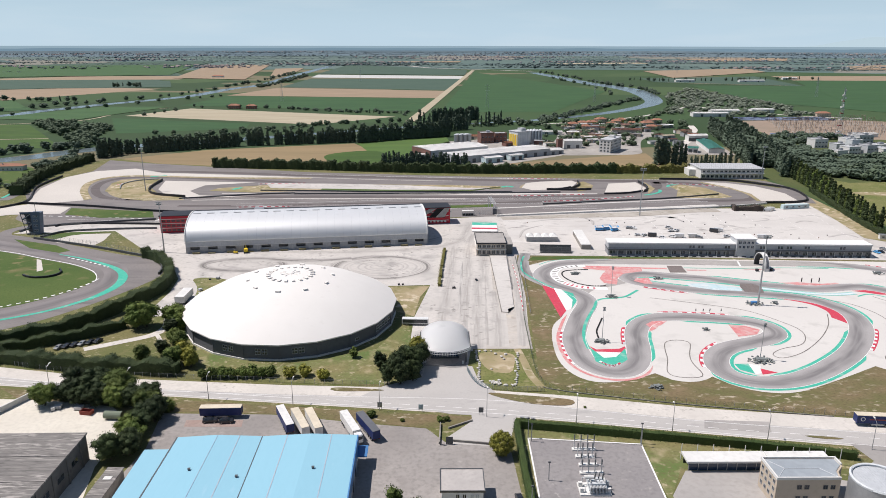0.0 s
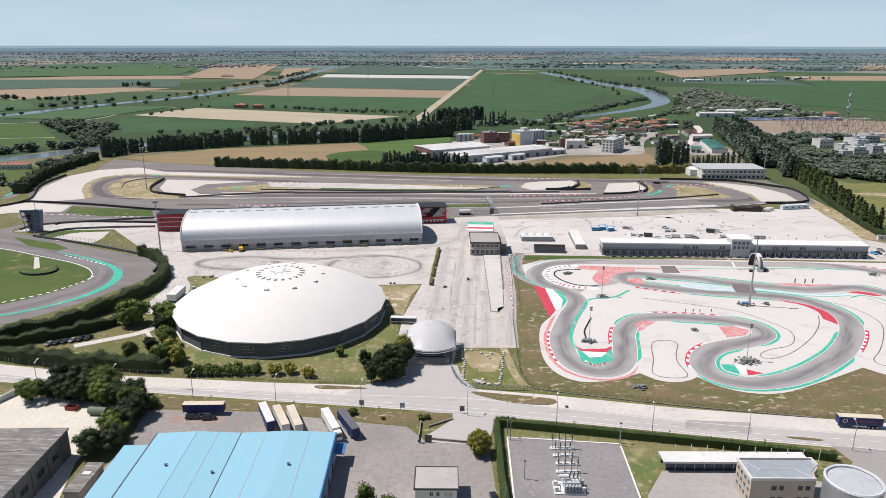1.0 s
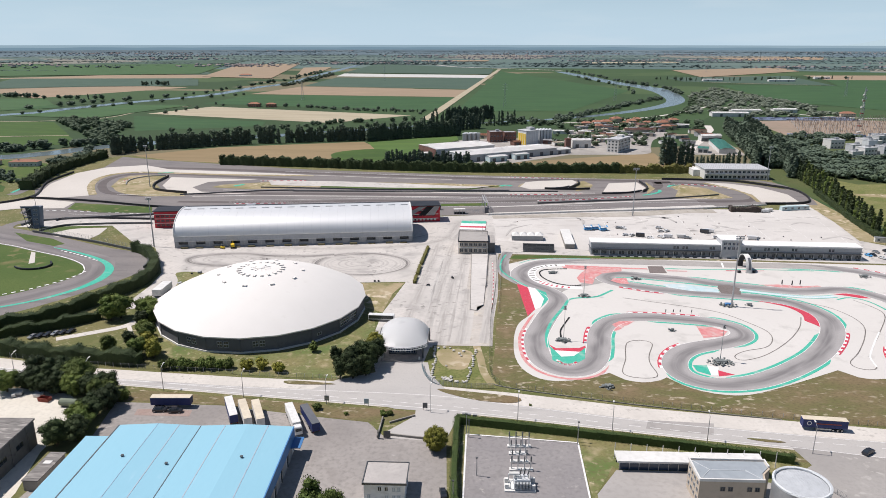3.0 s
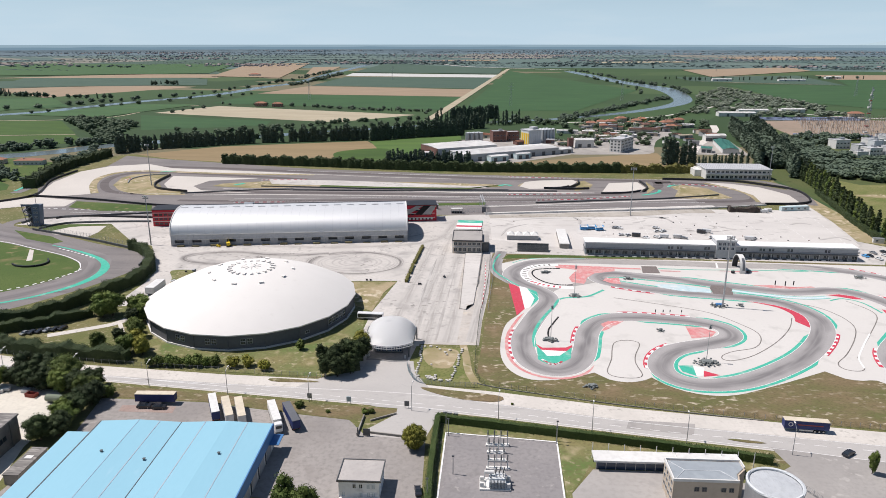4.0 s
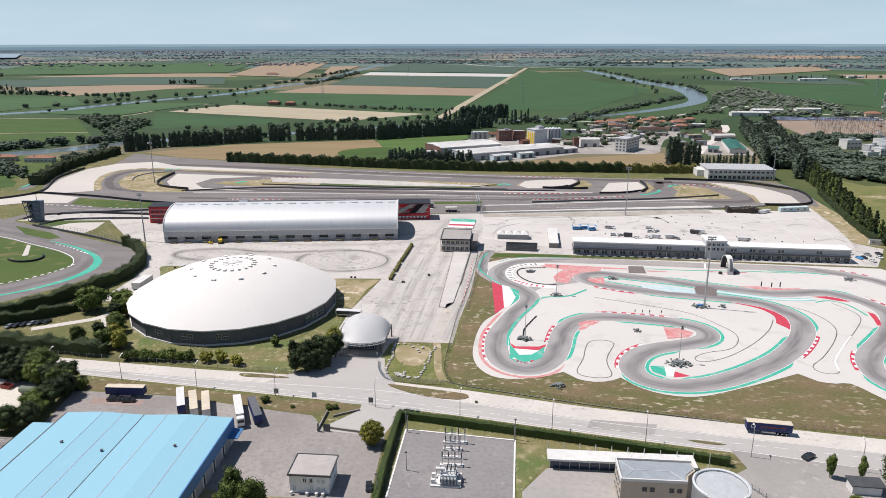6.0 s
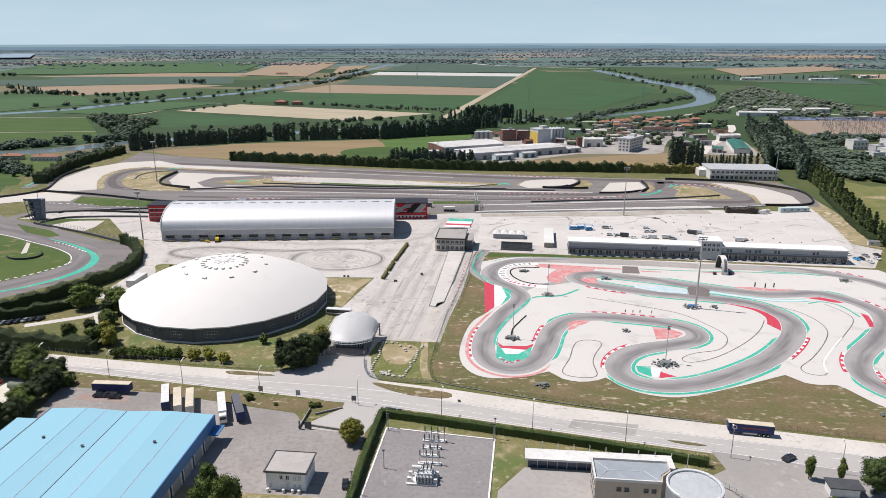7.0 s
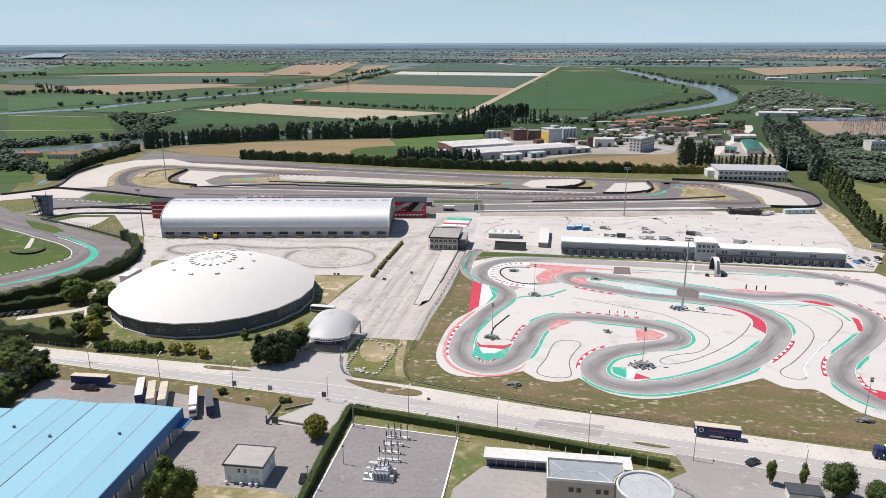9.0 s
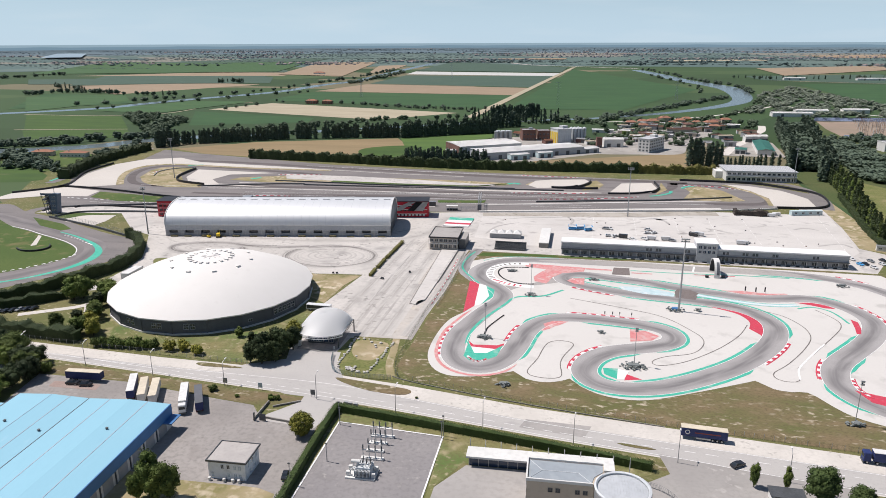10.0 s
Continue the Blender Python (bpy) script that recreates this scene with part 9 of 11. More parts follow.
tree(149.8, 179.5, 8.5, "broad", "leaf", "slim young tree beside the forecourt", "young trees beside the forecourt", 0, 110, 0.02, 0.52)
tree(158.4, 179.5, 7.5, "broad", "leaf", "slim young tree beside the forecourt", "young trees beside the forecourt", 1, 110, 0.02, 0.5)
tree(165.3, 174.5, 12.5, "broad", "leaf_hedge", "large green broadleaf tree beside the forecourt", "", 2, 200, 0.015, 1.15)
tree(174.5, 171.5, 9, "broad", "leaf_hedge", "green broadleaf tree beside the forecourt", "", 3, 180, 0.017, 1.2)
tree(152, 168, 3.0, "bush", "leaf", "low round shrub by the shelter", "", 1, 50, 0.05, 1.2, "shrub", "shrub")
for x, y, s in ((-24.5, 208.5, 2.8), (-1.7, 205.5, 2.2), (0.5, 206, 2.0), (-14, 205.5, 1.4), (-93.4, 212.5, 5.0), (-95, 188, 3.0), (48, 214, 0.9)):
    tree(x, y, s, "bush", "leaf", "small scrubby bush on the verge", "bushes on the verge", int(abs(x)) % 4, 45, 0.06, 1.2, "bush", "bush")
sh = thing("gate_shelter", "small dark flat-roofed shelter beside the forecourt", "shelter", at=(152.5, 172, 0.06), turn=-3)
part("wall", boxes((0, 7.5, 0, 4, 0, 2.6)), "white_wall", sh)
part("roof", boxes((-0.4, 8.6, -0.4, 4.6, 2.6, 2.9)), "dark_steel", sh)


def hedge(pts, w, h, material, label, dens=5.0, size=0.28, ragged=0.25, name="hedge", seed=1):
    rng = np.random.default_rng(seed)
    line = spline(pts, False, 1.0, 1)
    nn = normals2(line)
    n = int(len(line) * (2 * h + w) * dens)
    i = rng.integers(0, len(line), n)
    s = rng.uniform(-h - w / 2, h + w / 2, n)
    off = np.clip(s, -w / 2, w / 2)
    z = np.where(np.abs(s) > w / 2, h - (np.abs(s) - w / 2), h)
    swell = 1 + ragged * (np.sin(i * 0.9) * 0.4 + np.sin(i * 0.37 + 2) * 0.6)
    p = np.concatenate([line[i] + nn[i] * (off * swell)[:, None] + rng.normal(0, 0.3, (n, 2)), (z * swell)[:, None]], 1)
    p += rng.normal(0, ragged * 0.6 + 0.05, p.shape)
    p[:, 2] = np.maximum(p[:, 2], 0.1)
    face = np.where((np.abs(s) > w / 2)[:, None], np.concatenate([nn[i] * np.sign(off)[:, None], np.full((n, 1), 0.1)], 1), np.array((0.0, 0.0, 1.0)))
    v, f = leaf_quads(rng, p, np.full(n, 0.05), 1, size, facing=face)
    core_v, core_f = [], []
    for k, (q, m) in enumerate(zip(line, nn)):
        sw = 0.93 * (1 + ragged * (math.sin(k * 0.9) * 0.4 + math.sin(k * 0.37 + 2) * 0.6))
        for o, zz in ((-w / 2 * sw, 0), (-w / 2 * sw, h * sw), (w / 2 * sw, h * sw), (w / 2 * sw, 0)):
            core_v.append((*(q + m * o), zz))
        if k:
            a, b = 4 * (k - 1), 4 * k
            core_f += [(a + j, b + j, b + (j + 1) % 4, a + (j + 1) % 4) for j in range(3)]
    core_f += [(0, 1, 2, 3), tuple(4 * (len(line) - 1) + j for j in (3, 2, 1, 0))]
    me = raw_mesh(name, [(v, f), (np.array(core_v), np.array(core_f))], material)
    return tagged(new(name, me), label, "hedge")


hedge([(23.2, 150), (22.8, 175), (23.2, 200.8), (24, 201.6)], 1.7, 2.8, "leaf_hedge", "tall clipped green hedge beside the transformer yard", 16, 0.15, 0.05)
hedge([(24.4, 201.6), (40.5, 198.8), (66, 194.3), (96, 188.7), (123, 183.0)], 1.7, 2.8, "leaf_hedge", "tall clipped green hedge along the road verge", 16, 0.15, 0.05, seed=2)
hedge([(-172, 389), (-162, 382), (-150, 366), (-143, 349), (-141, 335), (-142, 325), (-147, 312), (-153, 297), (-161, 282), (-172, 273), (-200, 258), (-240, 238)], 4.2, 5.6, "leaf_dark", "tall dark hedge along the circuit corner", 15, 0.2, 0.2, seed=3)
hedge([(-240, 232), (-200, 249), (-178, 259), (-163, 267), (-150, 275), (-139, 285)], 3.4, 4.2, "leaf_dark", "dark hedge behind the parked cars", 11, 0.23, 0.25, seed=4)
hedge([(-260, 268), (-172, 251), (-144, 245), (-120, 242), (-100, 240)], 5.0, 5.0, "leaf_dark", "dark hedge along the road", 11, 0.23, 0.25, seed=5)
for k, (a, b) in enumerate((((1.9, 402.2), (-0.1, 368.6)), ((-0.4, 366.0), (-0.8, 350.9)), ((-1.2, 347.8), (-1.4, 337.6)))):
    hedge([a, b], 1.5, 1.6, "leaf_olive", "low clipped olive-green hedge on the paddock", 12, 0.17, 0.08, seed=6 + 20 * k)
hedge([(-225, 693), (-129, 682), (-53, 669), (36, 661), (117, 662), (168, 662)], 8.0, 8.0, "leaf_dark", "tall dark hedge behind the circuit", 1.6, 0.8, 0.25, seed=7)
hedge([(168.5, 662), (204, 662), (236, 664)], 7.0, 7.0, "leaf_olive", "tall olive-brown hedge behind the circuit", 1.6, 0.8, 0.3, seed=8)
hedge([(-345, 560), (-362, 615), (-368, 660), (-366, 728)], 9.0, 7.0, "leaf_dark", "dark hedge behind the gravel run-off", 1.8, 0.7, 0.3, seed=8)
hedge([(312, 575), (301, 520), (291, 470), (286, 432)], 3.0, 3.0, "leaf_dark", "dark scrub along the paddock edge", 3, 0.4, 0.3, seed=9)
hedge([(218, 506), (240, 505)], 4.5, 3.4, "brush", "long heap of dark brown brushwood", 4, 0.4, 0.35, "brush_heap", 10)

POPLARS = [((-349, 778), (-242, 838), 17, 34), ((-366, 748), (-352, 772), 20, 8), ((-230, 843), (-107, 875), 18, 31), ((-101, 867), (-60, 895), 20, 14), ((-58, 897), (13, 931), 20, 26), ((-9, 1103), (62, 1145), 22, 18), ((-57, 682), (25, 672), 17, 36), ((222, 707), (250, 709), 26, 8), ((246, 675), (307, 716), 14, 16),
           ((334, 690), (315, 567), 16.5, 32), ((314, 562), (291, 455), 15.5, 30), ((290, 448), (286, 405), 16, 10), ((341, 690), (323, 570), 15.5, 20), ((5, 985), (40, 1010), 22, 7)]
for (a, b, h, n) in POPLARS:
    m = int(n * (1.35 if a[1] > 740 else 1.0))
    for i in range(m):
        t = i / (m - 1)
        x, y = a[0] + (b[0] - a[0]) * t + rt.uniform(-1, 1), a[1] + (b[1] - a[1]) * t + rt.uniform(-1, 1)
        if rt.random() < 0.06:
            continue
        # poplars past y 650 use the haze-paled leaf
        tree(x, y, h * rt.uniform(0.8, 1.1), "poplar", "leaf_dark_hazed" if y > 650 else "leaf_dark" if i % 3 else "leaf", "tall dark columnar poplar in a row", "poplar rows", i % 3, 36, 0.03, 1.3 if h > 24 else 1.6 if y > 700 else 1.25)


def wood(name, places, kinds, material, label, seed, per=18, size=0.058, dense=0.42):
    """Many far trees in one mesh of kind stuff."""
    rng = np.random.default_rng(seed)
    # woods swap to the leaf colours that have haze painted in
    material = {"leaf_dark": "leaf_dark_hazed", "leaf": "leaf_hazed"}.get(material, material)
    protos = []
    for k in range(4):
        c, r = crown_points(kinds[k % len(kinds)], rng, dense)
        protos.append([leaf_quads(rng, c, r * 1.1, per, size), blob(rng, c, r, 0.85)])
    groups = []
    for x, y, h, wide in places:
        a = rng.uniform(0, 6.28)
        h = h * 0.8 if 1150 < y < 3300 else h
        rot = np.array(((math.cos(a), -math.sin(a), 0), (math.sin(a), math.cos(a), 0), (0, 0, 1)))
        base = np.array(lift(x, y, 0))
        near = math.hypot(base[0] - HUB[0], base[1] - HUB[1]) / math.hypot(x - HUB[0], y - HUB[1])
        for v, f in protos[rng.integers(4)]:
            groups.append(((v * np.array((wide, wide, 1)) * h * near) @ rot.T + base, f))
    quads = [g for g in groups if g[1].shape[1] == 4]
    tris = [g for g in groups if g[1].shape[1] == 3]
    me = raw_mesh(name, quads + tris, material)
    return tagged(new(name, me), label, "trees", kind="stuff")


rw = random.Random(5)


def scatter(poly, n, h0, h1, wide=1.5):
    """Places inside a polygon, none too near another."""
    xs, ys = [p[0] for p in poly], [p[1] for p in poly]
    out = []
    tries = 0
    while len(out) < n and tries < 40 * n:
        tries += 1
        x, y = rw.uniform(min(xs), max(xs)), rw.uniform(min(ys), max(ys))
        inside = False
        for (x0, y0), (x1, y1) in zip(poly, poly[1:] + poly[:1]):
            if (y0 > y) != (y1 > y) and x < (x1 - x0) * (y - y0) / (y1 - y0) + x0:
                inside = not inside
        if inside:
            out.append((x, y, rw.uniform(h0, h1), wide * rw.uniform(0.8, 1.2)))
    return out


def rows(pts, gap, h0, h1, jitter=4.0, wide=1.4, skip=0.15):
    line = spline(pts, False, gap, 0)
    return [(x + rw.uniform(-jitter, jitter), y + rw.uniform(-jitter, jitter), rw.uniform(h0, h1), wide * rw.uniform(0.8, 1.2)) for x, y in line if rw.random() > skip]


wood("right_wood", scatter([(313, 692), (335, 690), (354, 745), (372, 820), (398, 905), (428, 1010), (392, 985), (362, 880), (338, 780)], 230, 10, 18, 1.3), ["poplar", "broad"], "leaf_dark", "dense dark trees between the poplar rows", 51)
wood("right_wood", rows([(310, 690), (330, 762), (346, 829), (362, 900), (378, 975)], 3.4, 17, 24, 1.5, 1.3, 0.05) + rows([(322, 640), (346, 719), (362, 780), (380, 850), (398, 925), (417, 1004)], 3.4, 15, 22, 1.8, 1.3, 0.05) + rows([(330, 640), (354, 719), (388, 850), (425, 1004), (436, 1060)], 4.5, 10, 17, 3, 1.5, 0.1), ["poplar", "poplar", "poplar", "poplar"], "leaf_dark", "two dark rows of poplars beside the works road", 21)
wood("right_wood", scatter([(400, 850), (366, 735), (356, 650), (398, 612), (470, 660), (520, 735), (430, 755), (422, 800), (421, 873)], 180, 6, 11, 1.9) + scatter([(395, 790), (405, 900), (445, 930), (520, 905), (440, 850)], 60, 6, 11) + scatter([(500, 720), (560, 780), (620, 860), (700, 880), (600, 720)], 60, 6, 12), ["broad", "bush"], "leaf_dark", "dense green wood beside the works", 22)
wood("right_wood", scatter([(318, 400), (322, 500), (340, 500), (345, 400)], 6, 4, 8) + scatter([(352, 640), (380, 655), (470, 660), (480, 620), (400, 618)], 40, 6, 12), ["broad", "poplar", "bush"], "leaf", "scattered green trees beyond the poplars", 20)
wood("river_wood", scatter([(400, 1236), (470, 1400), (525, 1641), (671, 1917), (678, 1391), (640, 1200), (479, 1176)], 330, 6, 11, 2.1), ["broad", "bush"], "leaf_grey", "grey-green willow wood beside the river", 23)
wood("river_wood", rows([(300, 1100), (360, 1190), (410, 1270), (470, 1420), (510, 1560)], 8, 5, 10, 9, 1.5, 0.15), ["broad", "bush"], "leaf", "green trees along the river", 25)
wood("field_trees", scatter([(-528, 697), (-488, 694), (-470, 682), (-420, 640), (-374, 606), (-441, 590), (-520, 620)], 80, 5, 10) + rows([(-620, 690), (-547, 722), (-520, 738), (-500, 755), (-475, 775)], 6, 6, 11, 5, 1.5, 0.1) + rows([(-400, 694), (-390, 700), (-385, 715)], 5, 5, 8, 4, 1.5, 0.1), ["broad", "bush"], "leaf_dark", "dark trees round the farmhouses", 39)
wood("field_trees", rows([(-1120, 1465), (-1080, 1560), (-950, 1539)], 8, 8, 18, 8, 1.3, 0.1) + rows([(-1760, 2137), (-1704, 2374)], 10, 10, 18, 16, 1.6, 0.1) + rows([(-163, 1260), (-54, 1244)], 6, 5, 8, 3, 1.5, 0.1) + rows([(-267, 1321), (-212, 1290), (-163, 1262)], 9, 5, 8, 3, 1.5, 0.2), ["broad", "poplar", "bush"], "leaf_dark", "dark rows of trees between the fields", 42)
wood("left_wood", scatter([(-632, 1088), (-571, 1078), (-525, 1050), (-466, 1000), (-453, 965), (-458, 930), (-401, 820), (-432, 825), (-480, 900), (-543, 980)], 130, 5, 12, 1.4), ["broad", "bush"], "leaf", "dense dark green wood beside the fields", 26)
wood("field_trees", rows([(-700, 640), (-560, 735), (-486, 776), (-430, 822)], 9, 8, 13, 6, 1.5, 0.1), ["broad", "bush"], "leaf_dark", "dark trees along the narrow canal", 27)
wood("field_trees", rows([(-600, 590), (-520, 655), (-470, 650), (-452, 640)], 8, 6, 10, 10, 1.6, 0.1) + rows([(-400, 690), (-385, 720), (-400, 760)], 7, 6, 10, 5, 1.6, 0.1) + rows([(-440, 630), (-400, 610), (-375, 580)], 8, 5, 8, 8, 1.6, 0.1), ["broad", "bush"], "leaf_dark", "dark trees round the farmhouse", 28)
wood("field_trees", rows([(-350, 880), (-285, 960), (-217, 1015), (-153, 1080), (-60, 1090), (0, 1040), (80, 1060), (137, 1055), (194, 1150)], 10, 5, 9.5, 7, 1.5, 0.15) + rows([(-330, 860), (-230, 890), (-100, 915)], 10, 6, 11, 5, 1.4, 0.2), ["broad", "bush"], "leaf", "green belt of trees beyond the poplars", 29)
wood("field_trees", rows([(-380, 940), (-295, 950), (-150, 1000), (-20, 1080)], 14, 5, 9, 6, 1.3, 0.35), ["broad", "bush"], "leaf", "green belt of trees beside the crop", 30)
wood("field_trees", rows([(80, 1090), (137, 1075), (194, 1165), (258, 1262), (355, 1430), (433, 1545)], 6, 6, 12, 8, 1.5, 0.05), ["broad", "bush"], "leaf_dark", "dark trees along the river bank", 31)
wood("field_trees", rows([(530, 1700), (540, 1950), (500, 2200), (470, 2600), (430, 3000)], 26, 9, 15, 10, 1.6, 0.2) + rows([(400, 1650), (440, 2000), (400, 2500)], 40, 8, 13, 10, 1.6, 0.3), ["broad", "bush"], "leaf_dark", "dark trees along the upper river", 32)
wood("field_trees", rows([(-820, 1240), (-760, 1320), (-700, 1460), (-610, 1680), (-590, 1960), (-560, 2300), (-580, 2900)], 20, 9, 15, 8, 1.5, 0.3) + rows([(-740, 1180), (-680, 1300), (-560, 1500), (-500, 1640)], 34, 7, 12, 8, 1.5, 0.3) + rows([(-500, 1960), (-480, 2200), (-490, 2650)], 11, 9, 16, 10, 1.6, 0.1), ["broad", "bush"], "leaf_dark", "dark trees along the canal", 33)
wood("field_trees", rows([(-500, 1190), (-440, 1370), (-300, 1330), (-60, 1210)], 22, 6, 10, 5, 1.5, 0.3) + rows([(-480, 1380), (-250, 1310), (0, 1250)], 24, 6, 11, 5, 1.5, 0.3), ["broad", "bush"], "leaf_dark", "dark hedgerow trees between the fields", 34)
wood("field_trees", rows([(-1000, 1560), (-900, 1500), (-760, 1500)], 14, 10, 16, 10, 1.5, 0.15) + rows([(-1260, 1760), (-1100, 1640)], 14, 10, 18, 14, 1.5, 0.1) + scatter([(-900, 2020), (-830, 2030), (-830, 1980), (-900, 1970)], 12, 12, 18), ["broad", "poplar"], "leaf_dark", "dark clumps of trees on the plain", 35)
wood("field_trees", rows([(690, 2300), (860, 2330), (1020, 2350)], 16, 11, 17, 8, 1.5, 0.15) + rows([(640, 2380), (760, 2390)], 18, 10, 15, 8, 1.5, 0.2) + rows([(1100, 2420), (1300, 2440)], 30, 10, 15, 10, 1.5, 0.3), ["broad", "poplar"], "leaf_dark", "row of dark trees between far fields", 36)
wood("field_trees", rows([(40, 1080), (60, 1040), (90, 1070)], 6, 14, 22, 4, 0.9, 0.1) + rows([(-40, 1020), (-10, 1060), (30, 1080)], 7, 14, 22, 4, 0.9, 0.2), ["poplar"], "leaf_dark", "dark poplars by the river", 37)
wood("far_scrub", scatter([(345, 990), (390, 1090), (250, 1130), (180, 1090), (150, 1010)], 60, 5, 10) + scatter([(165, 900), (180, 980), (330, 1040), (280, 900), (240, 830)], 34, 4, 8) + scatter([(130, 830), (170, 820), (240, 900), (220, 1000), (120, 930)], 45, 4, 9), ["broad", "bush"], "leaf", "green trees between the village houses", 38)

# distant country: hedgerows, groves and towns
rd = random.Random(8)
far, mid_far = [], []
for k in range(330):
    d = 3550 * (2.8 ** rd.random())
    a = math.radians(rd.uniform(-46, 46) + 4)
    x, y = HUB[0] - d * math.sin(a), HUB[1] + d * math.cos(a)
    ln, tilt = rd.uniform(0.04, 0.20) * d, rd.uniform(-0.2, 0.2)
    m = int(6 + ln / 34)
    for j in range(m):
        u = (j / m - 0.5) * ln
        if rd.random() < 0.75:
            (far if d > 5200 else mid_far).append((x + u + rd.uniform(-12, 12), y + u * tilt + rd.uniform(-9, 9), rd.uniform(2.6, 5.4), rd.uniform(3.0, 6.5)))
for k in range(14):
    d = 3600 * (2.7 ** rd.random())
    a = math.radians(rd.uniform(-44, 44) + 4)
    x, y = HUB[0] - d * math.sin(a), HUB[1] + d * math.cos(a)
    (far if d > 5200 else mid_far).extend([(x + rd.gauss(0, 0.05 * d), y + rd.gauss(0, 0.02 * d), rd.uniform(8, 14), 2.0) for _ in range(24)])
wood("distant_trees", mid_far, ["bush", "broad"], "hazed_mid_leaf", "distant hedgerows and groves with haze blue in their leaf colour", 41, 4, 0.2, 0.11)
wood("distant_trees", far, ["bush", "broad"], "hazed_far_leaf", "far hedgerows and groves with haze blue in their leaf colour", 40, 4, 0.2, 0.11)


def houses(name, spots, wall, roof, label):
    b_w, b_r = bmesh.new(), bmesh.new()
    for x, y, w, dpt, h, a in spots:
        base = lift(x, y, 0)
        near = math.hypot(base[0] - HUB[0], base[1] - HUB[1]) / math.hypot(x - HUB[0], y - HUB[1])
        m = Matrix.Translation(base) @ Matrix.Rotation(a, 4, "Z") @ Matrix.Scale(near, 4)
        n0 = len(b_w.verts)
        vs = box(b_w, -w / 2, w / 2, -dpt / 2, dpt / 2, -1, h)
        for v in vs:
            v.co = m @ v.co
        q = [b_r.verts.new(m @ Vector(p)) for p in ((-w / 2 - 0.4, -dpt / 2 - 0.4, h), (w / 2 + 0.4, -dpt / 2 - 0.4, h), (w / 2 + 0.4, dpt / 2 + 0.4, h), (-w / 2 - 0.4, dpt / 2 + 0.4, h), (-w / 2, 0, h + dpt * 0.28), (w / 2, 0, h + dpt * 0.28))]
        for idx in ((0, 1, 5, 4), (2, 3, 4, 5), (3, 0, 4), (1, 2, 5)):
            b_r.faces.new([q[i] for i in idx])
    o = tagged(part(name, b_w, wall), label, "houses", kind="stuff")
    part("roofs", b_r, roof, o)


towns = []
for k in range(40):
    d = 3700 * (2.7 ** (k / 40))
    a = math.radians(rd.uniform(-40, 40) + 4)
    x, y = HUB[0] - d * math.sin(a), HUB[1] + d * math.cos(a)
    towns += [(x + rd.gauss(0, 0.035 * d), y + rd.gauss(0, 0.012 * d), rd.uniform(9, 20), rd.uniform(8, 13), rd.uniform(4, 8), rd.uniform(0, 3)) for _ in range(30)]
houses("distant_town", towns, "far_wall", "far_roof", "houses of distant towns in haze-tinted colours")


# ---- works and village beyond the circuit ----
def shed_building(name, x, y, turn, w, d, h, wall, roof, label, rise=0.12, doors=3, category="building"):
    """A gabled shed, ridge along its width."""
    o = thing(name, label, category, at=(x, y, 0.05), turn=turn)
    part("wall", boxes((0, w, 0, d, 0, h)), wall, o)
    for s in (0, 1):
        b = bmesh.new()
        y0, y1 = (-0.5, d / 2) if s == 0 else (d + 0.5, d / 2)
        q = [b.verts.new(p) for p in ((-0.5, y0, h), (w + 0.5, y0, h), (w + 0.5, y1, h + d * rise), (-0.5, y1, h + d * rise))]
        b.faces.new(q)
        bmesh.ops.solidify(b, geom=b.faces[:], thickness=0.25)
        part("roof_slope", b, roof, o)
    for xx in (0, w):
        b = bmesh.new()
        b.faces.new([b.verts.new(p) for p in ((xx, 0, h), (xx, d, h), (xx, d / 2, h + d * rise))])
        bmesh.ops.solidify(b, geom=b.faces[:], thickness=0.1)
        part("gable", b, wall, o)
    for i in range(doors):
        part("door", boxes((w * (i + 0.5) / doors - 2, w * (i + 0.5) / doors + 2, -0.12, 0, 0, min(4.2, h * 0.7))), "dark_steel", o)
    return o


structure("works_yard", sheet([(-32, 770), (-24, 735), (0, 712), (20, 700), (60, 704), (100, 738), (135, 768), (150, 800), (150, 860), (120, 900), (60, 905), (10, 880), (-20, 820)], 0.06), "works_paving", "grey dusty works yard", "pavement")
structure("works_yard", sheet([(128, 775), (180, 772), (225, 780), (240, 830), (262, 900), (300, 960), (280, 990), (180, 985), (150, 900), (135, 840)], 0.064, 8), "works_paving", "dusty paved ground between works and village", "ground")
structure("works_yard", sheet([(262, 778), (330, 772), (346, 880), (342, 900), (300, 890), (285, 840)], 0.068), "works_paving", "grey paved yard round the green sheds", "pavement")
b = bmesh.new()
ribbon(b, spline([(270, 782), (296, 848), (325, 905), (350, 968), (366, 1004), (380, 1060)], False, 10), -5, 5, 0.09)
ribbon(b, spline([(150, 1075), (230, 1110), (319, 1172), (361, 1214), (436, 1309), (496, 1401), (540, 1480)], False, 12), -3, 3, 0.3)
ribbon(b, spline([(496, 1401), (540, 1300), (620, 1200), (700, 1160)], False, 12), -4, 4, 0.3)
structure("works_lane", b, "shoulder", "pale lane past the works and along the river", "road")
H30 = 30.0
shed_building("factory_hall", 18.5, 711.5, H30, 120, 33, 7.5, "light_grey", "white_roof", "long white-roofed factory hall with a grey front", 0.025, 9)
shed_building("factory_hall", -9.7, 746, H30, 74, 42, 8.5, "white_wall", "white_roof", "white-roofed factory hall with a brick gable", 0.025, 0)
part("brick_gable", boxes((-0.35, -0.05, 0, 42, 0, 8.4)), "brick_dark", bpy.data.objects["factory_hall.001"], "dark brick gable wall")
